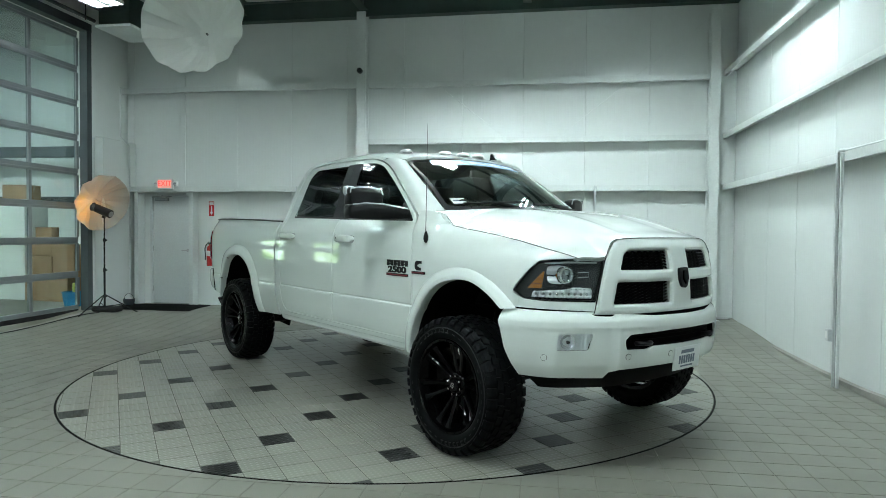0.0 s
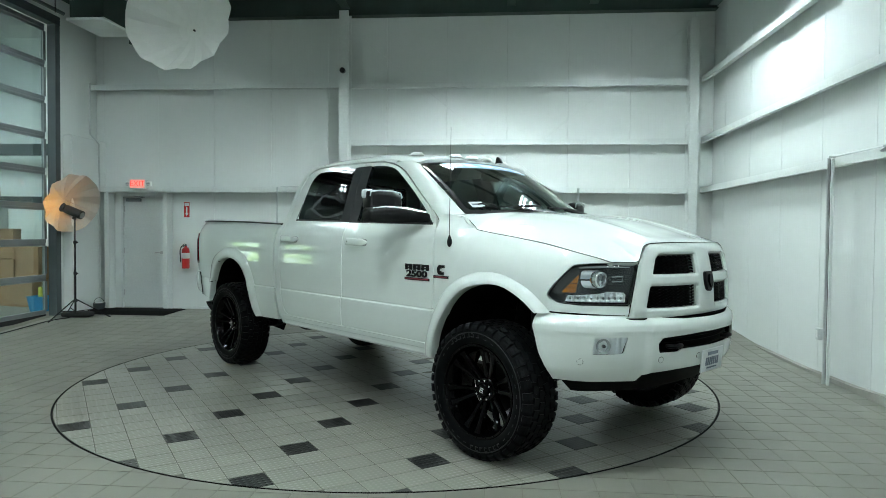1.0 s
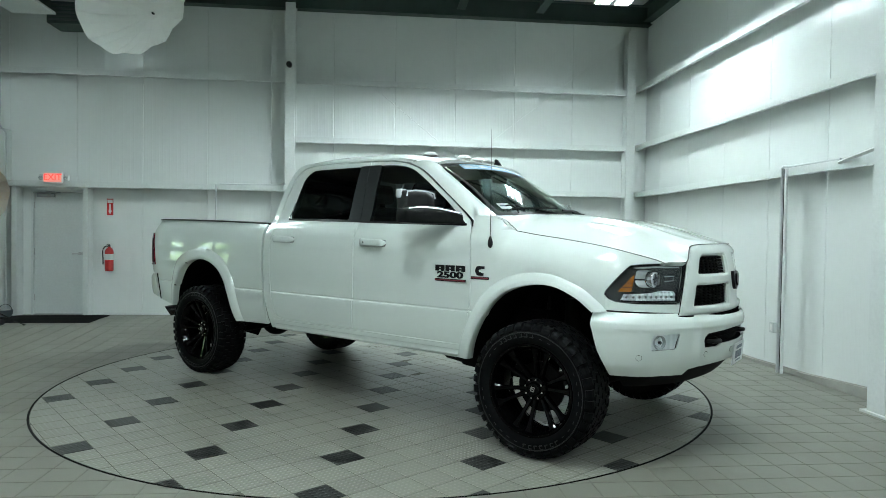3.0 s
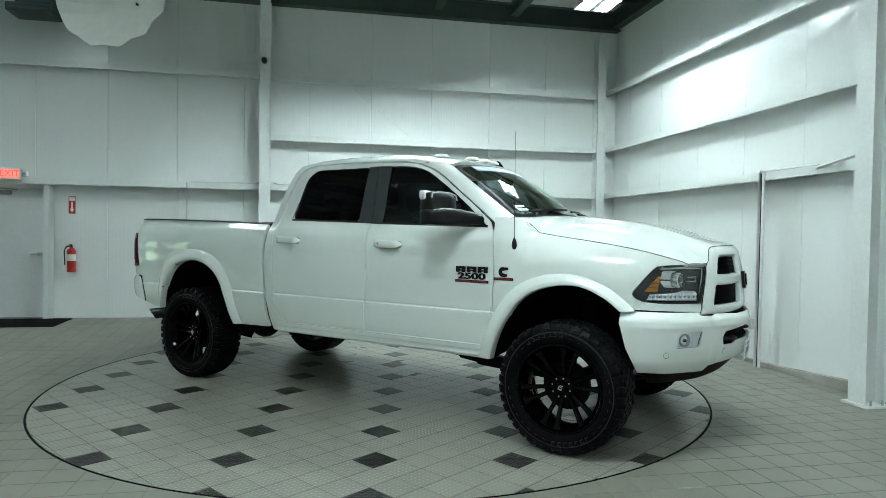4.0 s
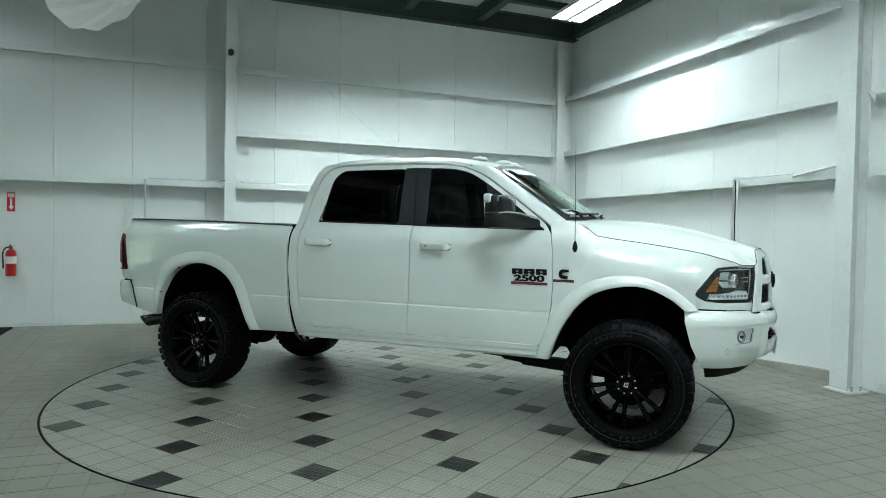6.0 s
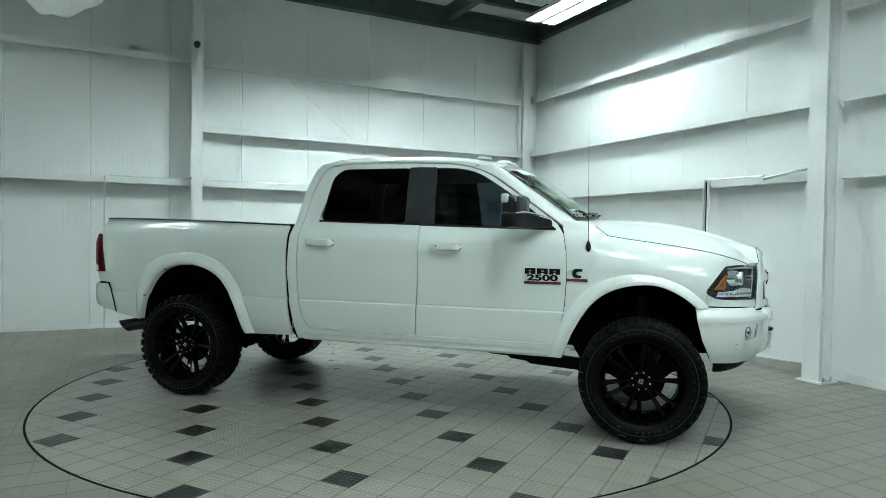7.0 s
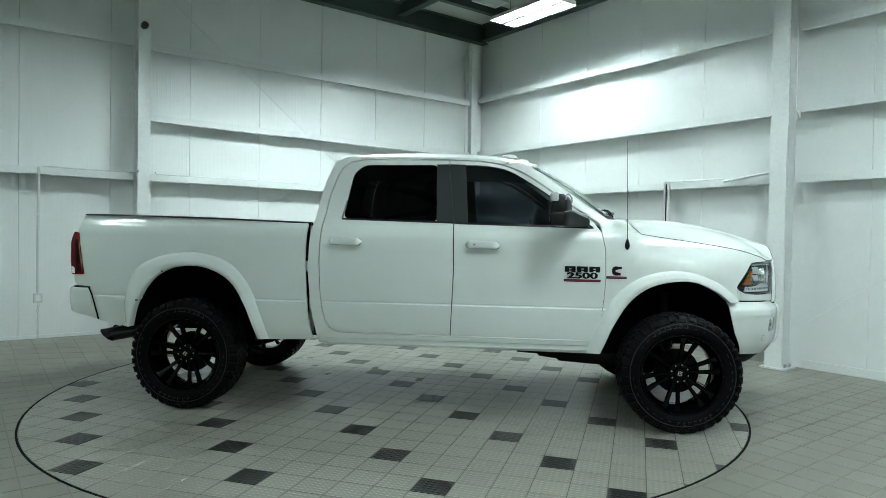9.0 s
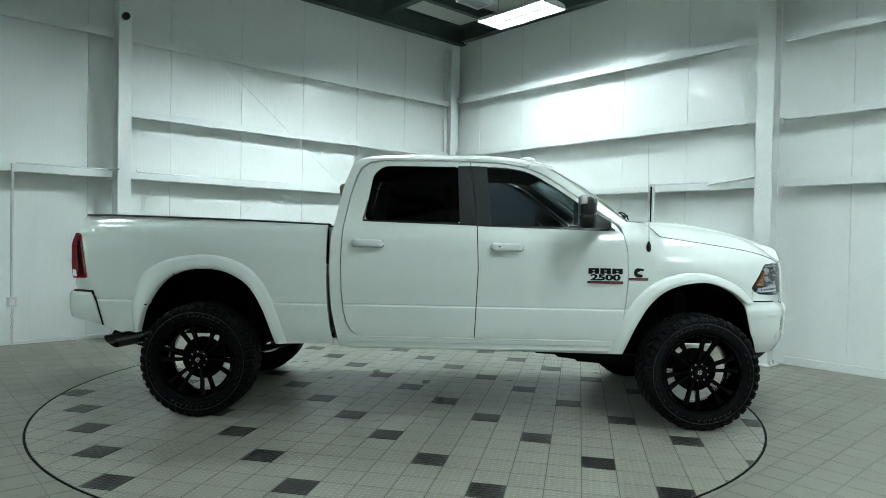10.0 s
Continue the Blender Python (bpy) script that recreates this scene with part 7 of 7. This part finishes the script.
for w, z in ((0.15, 0.0), (0.19, 0.36), (0.205, 0.365), (0.205, 0.39), (0.185, 0.39), (0.145, 0.02)):
    rows.append([Vector((sx * w * 1.25, sy * w, z)) for sx, sy in ((-1, -1), (1, -1), (1, 1), (-1, 1))])
loft(bm, rows, True)
bm.faces.new([bm.verts.new(p) for p in rows[-1]])
bmesh.ops.recalc_face_normals(bm, faces=bm.faces[:])
part("tub", bm, BLUE_PLASTIC, bin_)
bm = bmesh.new()
box(bm, (-0.04, -0.06, 0.05), (0.06, 0.05, 0.62), 0.02)
part("packet", bm, YELLOW, bin_, "yellow-green packet")
bm = bmesh.new()
box(bm, (-9.95, 11.35, gz), (-9.35, 11.95, gz + 1.95), 0.01)
cab = part("storage_cabinet", bm, WHITE_PLASTIC)
tagged(cab, "tall white storage cabinet with cartons on top", "cabinet")
bm = bmesh.new()
rod(bm, (-9.34, 11.5, 1.15), (-9.31, 11.5, 1.15), 0.015, 10)
part("knob", bm, BLACK_PLASTIC, cab)
carton(-9.65, 11.62, gz + 1.955, 0.5, 0.4, 0.28, 8, "brown cardboard carton on top of a cabinet")


# ---- studio lights ----
def umbrella(name, m, radius, depth, ribs, label, cloth):
    """An open photo umbrella, its tip along +z, the rim below."""
    u = thing(name, label, "umbrella", m)
    bm = bmesh.new()
    rows = []
    n = ribs * 4
    for i in range(9):
        t = i / 8
        row = []
        for k in range(n):
            a = 2 * math.pi * k / n
            sag = 1 - (1 - math.cos(math.pi / ribs)) * 1.0 * t * (1 - math.cos(2 * math.pi * (k % 4) / 4)) * 0.5
            row.append(Vector((radius * t * sag * math.cos(a), radius * t * sag * math.sin(a), -depth * t ** 1.9 - 1.0 * t * (1 - sag))))
        rows.append(row)
    loft(bm, rows[1:], True)
    tip = bm.verts.new((0, 0, 0))
    bm.verts.ensure_lookup_table()
    first = bm.verts[:n]
    for k in range(n):
        bm.faces.new((tip, first[k], first[(k + 1) % n]))
    bmesh.ops.recalc_face_normals(bm, faces=bm.faces[:])
    part("canopy", bm, cloth, u, "", True, 6)
    for k in range(ribs):
        a = 2 * math.pi * k / ribs
        bm = bmesh.new()
        pipe(bm, [Vector((radius * t * math.cos(a), radius * t * math.sin(a), -depth * t ** 1.9 - 0.006)) for t in (0.03, 0.25, 0.5, 0.75, 1.0)], 0.003, 5)
        part("rib", bm, STEEL_HANDLE, u)
    bm = bmesh.new()
    rod(bm, (0, 0, 0.035), (0, 0, -depth - 0.35), 0.005, 8)
    part("shaft", bm, STEEL_HANDLE, u)
    bm = bmesh.new()
    rod(bm, (0, 0, 0.0), (0, 0, 0.030), 0.011, 12)
    part("tip_cap", bm, BLACK_PLASTIC, u, "black tip")
    return u


def cloth_material(name, tone, through_light):
    """Thin nylon that lets some light through."""
    m = Mat(name, tone, 0.7)
    m.varied(tone, 0.05, 6.0, 70.0)
    out = m.t.nodes["Material Output"]
    tl = m.node("ShaderNodeBsdfTranslucent")
    tl.inputs[0].default_value = (*tone, 1)
    mx = m.node("ShaderNodeMixShader")
    mx.inputs[0].default_value = through_light
    m.link(m.p.outputs[0], mx.inputs[1])
    m.link(tl.outputs[0], mx.inputs[2])
    m.link(mx.outputs[0], out.inputs[0])
    return m.m


CLOTH = cloth_material("translucent_white_nylon", (0.86, 0.87, 0.84), 0.62)
CLOTH_SILVER = cloth_material("worn_silver_nylon", (0.54, 0.53, 0.49), 0.2)
tip = Vector((-3.72, 7.98, 3.98))
axis = Vector((0.70, -0.42, -0.54)).normalized()
um = Matrix.Translation(tip) @ axis.to_track_quat("Z", "Y").to_matrix().to_4x4()
umbrella("studio_umbrella", um, 0.69, 0.33, 12, "large white nylon photo umbrella hung under the ceiling", CLOTH)
head = thing("studio_flash", "black studio flash head hung from the ceiling behind an umbrella", "flash", um)
bm = bmesh.new()
rod(bm, (0.05, 0, -0.62), (0.05, 0, -0.98), 0.065, 20)
part("flash_body", bm, BLACK_PLASTIC, head, smooth=True)
bm = bmesh.new()
rod(bm, (0.05, 0, -0.62), (0.05, 0, -0.57), 0.065, 20, 0.085)
part("reflector", bm, ALU, head, smooth=True)
hp = um @ Vector((0.05, 0, -0.80))
bm = bmesh.new()
rod(bm, um.inverted() @ hp, um.inverted() @ Vector((hp.x, hp.y, CEIL_Z - 0.02)), 0.016, 12)
part("drop_pole", bm, BLACK_STEEL, head)

# small umbrella on its stand, with the modelling lamp glowing into it
sx, sy = -6.75, 10.12
sz = ground_z(sx, sy) + 0.004
stand = thing("light_stand", "black tripod light stand on the tiled floor", "tripod", pose(sx, sy, sz))
bm = bmesh.new()
rod(bm, (0, 0, 0.09), (0, 0, 0.75), 0.016, 12)
rod(bm, (0, 0, 0.70), (0, 0, 1.25), 0.013, 12)
rod(bm, (0, 0, 1.20), (0, 0, 1.62), 0.010, 12)
part("column_tube", bm, BLACK_STEEL, stand, smooth=True)
for z in (0.28, 0.72, 1.22):
    bm = bmesh.new()
    rod(bm, (0, 0, z - 0.025), (0, 0, z + 0.025), 0.024, 12)
    box(bm, (0.02, -0.008, z - 0.012), (0.05, 0.008, z + 0.012), 0.003)
    part("collar", bm, BLACK_PLASTIC, stand, smooth=True)
for k in range(3):
    a = radians(20 + 120 * k)
    bm = bmesh.new()
    rod(bm, (0.02 * math.cos(a), 0.02 * math.sin(a), 0.30), (0.50 * math.cos(a), 0.50 * math.sin(a), 0.012), 0.009, 8)
    rod(bm, (0.02 * math.cos(a), 0.02 * math.sin(a), 0.11), (0.27 * math.cos(a), 0.27 * math.sin(a), 0.14), 0.007, 8)
    lg = part("leg", bm, BLACK_STEEL, stand)
    bm = bmesh.new()
    rod(bm, (0.485 * math.cos(a), 0.485 * math.sin(a), 0.018), (0.515 * math.cos(a), 0.515 * math.sin(a), 0.004), 0.013, 10)
    part("rubber_foot", bm, RUBBER_MAT, lg)
bm = bmesh.new()
box(bm, (-0.26, -0.10, 0.004), (0.20, 0.12, 0.09), 0.035, seg=3)
bag = part("sand_bag", bm, RUBBER_MAT, m=pose(sx - 0.02, sy + 0.12, sz + 0.0), smooth=True, sharp=60)
tagged(bag, "flat black bag lying between the tripod legs", "bag")
hd = Vector((sx, sy, sz + 1.70))
to_room = Vector((0.92, -0.31, -0.22)).normalized()
fm = Matrix.Translation(hd) @ Vector((0.94, 0.0, -0.36)).normalized().to_track_quat("Z", "Y").to_matrix().to_4x4()
# the canopy opens towards the room: its tip points away, the flash looks into it
um2 = Matrix.Translation(hd - to_room * 0.50 + Vector((0.11, 0.09, 0.10))) @ (-to_room + Vector((0.0, 0, 0.06))).normalized().to_track_quat("Z", "Y").to_matrix().to_4x4()
umbrella("studio_umbrella", um2, 0.50, 0.20, 10, "small pale grey photo umbrella glowing orange from its lamp", CLOTH_SILVER)
flash = thing("studio_flash", "black studio flash head on a stand, its lamp lit", "flash", fm)
bm = bmesh.new()
rod(bm, (0, 0, -0.15), (0, 0, 0.13), 0.07, 20)
rod(bm, (0, 0, -0.22), (0, 0, -0.17), 0.075, 20, 0.058)
part("flash_body", bm, BLACK_PLASTIC, flash, smooth=True)
bm = bmesh.new()
box(bm, (-0.02, -0.11, 0.0), (0.02, -0.05, 0.05), 0.004)
part("tilt_bracket", bm, BLACK_PLASTIC, flash)
bm = bmesh.new()
rod(bm, (0, 0, 0.13), (0, 0, 0.14), 0.05, 16)
part("rear_panel", bm, ALU, flash)
bulb = Mat("modelling_bulb", (1, 0.6, 0.25), 0.5).emit((1.0, 0.40, 0.035), 170.0).m
bm = bmesh.new()
bmesh.ops.create_uvsphere(bm, u_segments=12, v_segments=8, radius=0.022, matrix=Matrix.Translation((0, 0, -0.235)))
part("modelling_bulb", bm, bulb, flash, "glowing warm bulb", True)
# small round wire basket by the wall
bk = thing("wire_basket", "small round dark basket with a white cloth on the floor", "basket", pose(-6.93, 11.02, ground_z(-6.93, 11.02) + 0.006))
bm = bmesh.new()
revolve(bm, [(0.0, 0.0), (0.07, 0.0), (0.095, 0.05), (0.10, 0.11), (0.094, 0.11), (0.088, 0.05), (0.065, 0.012), (0.0, 0.012)], 24, "z")
part("bowl", bm, DARK_FRAME, bk, smooth=True)
bm = bmesh.new()
revolve(bm, [(0.0, 0.13), (0.05, 0.125), (0.085, 0.10), (0.086, 0.075), (0.0, 0.075)], 20, "z")
part("cloth", bm, WHITE_PLASTIC, bk, "white cloth", True)
bm = bmesh.new()
pipe(bm, [Vector((0.095 * math.cos(a), 0, 0.10 + 0.10 * math.sin(a))) for a in [math.pi * i / 12 for i in range(13)]], 0.004, 6)
part("handle", bm, BLACK_STEEL, bk)
# thin floor cable from the stand towards the overhead door
bm = bmesh.new()
pipe(bm, [Vector((p[0], p[1], ground_z(p[0], p[1]) + 0.009)) for p in rounded([(sx - 0.1, sy, 0), (-7.0, 9.85, 0), (-7.05, 9.2, 0), (-7.08, 8.2, 0), (-7.1, 6.8, 0)], 6)], 0.008, 6)
tagged(part("power_cable", bm, RUBBER_MAT, smooth=True), "black power cable on the floor beside the overhead door", "cable")

# ---- ceiling plant in the corner ----
unit = thing("air_unit", "white ceiling air unit with a dark green duct", "air unit", pose(0, 0, 0))
bm = bmesh.new()
box(bm, (-6.62, 9.75, 4.73), (-6.0, 10.62, 4.77), 0.004)
part("drip_tray", bm, STEEL_WHITE, unit)
bm = bmesh.new()
box(bm, (-6.60, 9.8, 4.77), (-6.05, 10.58, 5.25), 0.01)
part("unit_body", bm, GREEN_STEEL, unit)
bm = bmesh.new()
box(bm, (-6.15, 10.65, 4.62), (-5.55, 11.10, 4.95), 0.01)
part("duct_outlet", bm, GREEN_STEEL, unit)
for k in range(5):
    bm = bmesh.new()
    box(bm, (-6.12, 10.636, 4.66 + 0.055 * k), (-5.58, 10.65, 4.685 + 0.055 * k), 0.002)
    part("louvre", bm, DARK_FRAME, unit)
for x, y in ((-6.9, 9.9), (-6.2, 9.9), (-6.9, 10.5), (-6.2, 10.5), (-5.85, 10.9)):
    bm = bmesh.new()
    rod(bm, (x, y, 4.9), (x, y, CEIL_Z), 0.008, 6)
    part("hanger", bm, BLACK_STEEL, unit)


# ---- floor tiles ----
PITCH, JOINT = 0.224, 0.006


def tile_faces(bm, poly, z0=-0.0055, z1=0.0, bev=0.0025, height=None):
    """One tile with a bevelled top edge over a convex outline."""
    n = len(poly)
    c = (sum(p[0] for p in poly) / n, sum(p[1] for p in poly) / n)
    zz = height or (lambda x, y: 0.0)
    low, rim, top = [], [], []
    for x, y in poly:
        d = math.hypot(x - c[0], y - c[1]) or 1.0
        k = max(0.0, 1 - bev * 1.4 / d)
        h = zz(x, y)
        low.append(bm.verts.new((x, y, h + z0)))
        rim.append(bm.verts.new((x, y, h + z1 - bev * 0.5)))
        top.append(bm.verts.new((c[0] + (x - c[0]) * k, c[1] + (y - c[1]) * k, h + z1)))
    bm.faces.new(top)
    for i in range(n):
        j = (i + 1) % n
        bm.faces.new((low[i], low[j], rim[j], rim[i]))
        bm.faces.new((rim[i], rim[j], top[j], top[i]))


def clip(poly, nx_, ny_, d, keep_in=True):
    """Cut a convex outline by the line n.p = d."""
    out = []
    sgn = 1 if keep_in else -1
    for (ax_, ay_), (bx_, by_) in zip(poly, poly[1:] + poly[:1]):
        da, db = sgn * (d - ax_ * nx_ - ay_ * ny_), sgn * (d - bx_ * nx_ - by_ * ny_)
        if da >= 0:
            out.append((ax_, ay_))
        if (da > 0) != (db > 0) and abs(da - db) > 1e-9:
            t = da / (da - db)
            out.append((ax_ + (bx_ - ax_) * t, ay_ + (by_ - ay_) * t))
    return out


def studded(name, base, amount, rough, depth=0.010, spec=0.5):
    """Anti-slip tile: rows of small round studs pressed into the face."""
    mt = tile_material(name, base, amount, rough, spec)
    t = mt.node_tree
    b = [n for n in t.nodes if n.type == "BUMP"][0]
    co = t.nodes.new("ShaderNodeTexCoord")
    mp = t.nodes.new("ShaderNodeMapping")
    mp.inputs["Rotation"].default_value = (0, 0, radians(45))
    mp.inputs["Scale"].default_value = (2 * math.pi / 0.050,) * 3
    t.links.new(co.outputs["Object"], mp.inputs[0])
    sp = t.nodes.new("ShaderNodeSeparateXYZ")
    t.links.new(mp.outputs[0], sp.inputs[0])
    sins = []
    for k in (0, 1):
        s = t.nodes.new("ShaderNodeMath")
        s.operation = "SINE"
        t.links.new(sp.outputs[k], s.inputs[0])
        sins.append(s)
    m = t.nodes.new("ShaderNodeMath")
    m.operation = "MULTIPLY"
    t.links.new(sins[0].outputs[0], m.inputs[0])
    t.links.new(sins[1].outputs[0], m.inputs[1])
    mx = t.nodes.new("ShaderNodeMath")
    mx.operation = "MAXIMUM"
    mx.inputs[1].default_value = 0.25
    t.links.new(m.outputs[0], mx.inputs[0])
    # tyres have worn the studs down in broad patches
    geo = t.nodes.new("ShaderNodeNewGeometry")
    wn = t.nodes.new("ShaderNodeTexNoise")
    wn.inputs["Scale"].default_value, wn.inputs["Detail"].default_value = 0.75, 2.0
    t.links.new(geo.outputs["Position"], wn.inputs["Vector"])
    wr = t.nodes.new("ShaderNodeMapRange")
    for nm, v in (("From Min", 0.42), ("From Max", 0.56), ("To Min", 0.12), ("To Max", 1.0)):
        wr.inputs[nm].default_value = v
    t.links.new(wn.outputs["Fac"], wr.inputs[0])
    wm = t.nodes.new("ShaderNodeMath")
    wm.operation = "MULTIPLY"
    t.links.new(mx.outputs[0], wm.inputs[0])
    t.links.new(wr.outputs[0], wm.inputs[1])
    t.links.new(wm.outputs[0], b.inputs["Height"])
    b.inputs["Strength"].default_value, b.inputs["Distance"].default_value = 1.0, depth
    # the studs' glint and shade put into the colour: tops paler, hollows darker
    p = t.nodes["Principled BSDF"]
    old = p.inputs["Base Color"].links[0].from_socket
    rp = t.nodes.new("ShaderNodeValToRGB")
    for e, (pos, v) in zip(rp.color_ramp.elements, ((0.25, 0.90), (0.7, 1.08))):
        e.position, e.color = pos, (v, v, v, 1)
    t.links.new(m.outputs[0], rp.inputs[0])
    mul = t.nodes.new("ShaderNodeMix")
    mul.data_type, mul.blend_type = "RGBA", "MULTIPLY"
    mul.inputs[0].default_value = 1.0
    t.links.new(old, mul.inputs[6])
    t.links.new(rp.outputs[0], mul.inputs[7])
    t.links.new(mul.outputs[2], p.inputs["Base Color"])
    return mt


TILE = studded("buff_studded_tile", (0.300, 0.293, 0.250), 0.06, 0.30, 0.0055)
TILE_DARK = studded("charcoal_studded_tile", (0.014, 0.015, 0.014), 0.2, 0.36, 0.0055, 0.30)
half = (PITCH - JOINT) / 2
bm = bmesh.new()
tile_faces(bm, [(-half, -half), (half, -half), (half, half), (-half, half)])
base_tile = mesh_from(bm, "tile", TILE)
kinds = {}
for key, mt in (("plain", TILE), ("dark", TILE_DARK), ("out", TILE_OUT)):
    me = base_tile.copy()
    me.materials.clear()
    me.materials.append(mt)
    kinds[key] = me

ANG = radians(-53.95)
E1, E2 = Vector((math.cos(ANG), math.sin(ANG))), Vector((-math.sin(ANG), math.cos(ANG)))
ORG = Vector((-3.047 - DISC.x, 6.257 - DISC.y))


def tile_kind(i, j):
    dark = (i + j) % 2 == 0 and ((i - j) // 2 - 0) % 2 == 0 and ((i + j) // 2) % 3 == 0
    return "dark" if dark else "plain"


inside = []
for i in range(-20, 36):
    for j in range(-20, 36):
        c = ORG + E1 * (PITCH * i) + E2 * (PITCH * j)
        r = c.length
        if r > DISC_R + 0.1:
            continue
        if r < DISC_R - 0.016 - half * 1.42:
            inside.append((c, i, j, None))
            continue
        sq = [tuple(c + E1 * a + E2 * b) for a, b in ((-half, -half), (half, -half), (half, half), (-half, half))]
        n = c.normalized()
        cl = clip(sq, n.x, n.y, DISC_R - 0.016)
        if len(cl) >= 3:
            area = abs(sum(a[0] * b[1] - a[1] * b[0] for a, b in zip(cl, cl[1:] + cl[:1]))) / 2
            if area > 0.0015:
                inside.append((c, i, j, cl))
inside.sort(key=lambda q: (q[0] - Vector((-1.3, -5.5))).length)
rest = {}
for k, (c, i, j, cl) in enumerate(inside):
    kd = tile_kind(i, j)
    if k < 300:
        if cl is None:
            part("tile", kinds[kd], None, disc).matrix_basis = Matrix.Translation((c.x, c.y, 0)) @ Matrix.Rotation(ANG, 4, "Z")
        else:
            bm = bmesh.new()
            inv = Matrix.Rotation(-ANG, 2)
            tile_faces(bm, [tuple(inv @ (Vector(p) - c)) for p in cl])
            part("tile", mesh_from(bm, "tile", kinds[kd].materials[0]), None, disc).matrix_basis = Matrix.Translation((c.x, c.y, 0)) @ Matrix.Rotation(ANG, 4, "Z")
    else:
        b = rest.setdefault(kd, bmesh.new())
        sq = cl or [tuple(c + E1 * a + E2 * d) for a, d in ((-half, -half), (half, -half), (half, half), (-half, half))]
        # the studs follow each tile's own corner, so lay the outline in tile axes
        tile_faces(b, [(Vector(p).dot(E1) - ORG.dot(E1), Vector(p).dot(E2) - ORG.dot(E2)) for p in sq])
for kd, b in rest.items():
    m = Matrix.Translation((ORG.x, ORG.y, 0)) @ Matrix.Rotation(ANG, 4, "Z")
    part("far_tiles", b, kinds[kd].materials[0], disc, kind="stuff").matrix_basis = m

# the hall floor outside the disc, laid square to the walls
outside = []
for i in range(-40, 30):
    for j in range(-55, 50):
        x, y = -1.05 + PITCH * i, 7.18 + PITCH * j
        if not (WX - 0.1 < x < EX - 0.02 and SY + 0.1 < y < NY - 0.05):
            continue
        d = Vector((x - DISC.x, y - DISC.y))
        if d.length < DISC_R - 0.12:
            continue
        sq = [(x - half, y - half), (x + half, y - half), (x + half, y + half), (x - half, y + half)]
        whole = True
        if d.length < DISC_R + 0.02 + half * 1.42:
            n = d.normalized()
            sq = clip(sq, n.x, n.y, DISC_R + 0.008 + n.x * DISC.x + n.y * DISC.y, False)
            whole = False
            if len(sq) < 3 or abs(sum(a[0] * b[1] - a[1] * b[0] for a, b in zip(sq, sq[1:] + sq[:1]))) / 2 < 0.0015:
                continue
        outside.append((x, y, sq, whole))
outside.sort(key=lambda q: math.hypot(q[0] + 1.6, q[1] - 3.2))
b = bmesh.new()
for k, (x, y, sq, whole) in enumerate(outside):
    if k < 300:
        if whole:
            part("tile", kinds["out"], None, floor).matrix_basis = pose(x, y, ground_z(x, y))
        else:
            bm = bmesh.new()
            tile_faces(bm, [(p[0] - x, p[1] - y) for p in sq])
            part("tile", mesh_from(bm, "tile", TILE_OUT), None, floor).matrix_basis = pose(x, y, ground_z(x, y))
    else:
        tile_faces(b, sq, height=ground_z)
part("far_tiles", b, TILE_OUT, floor, kind="stuff")
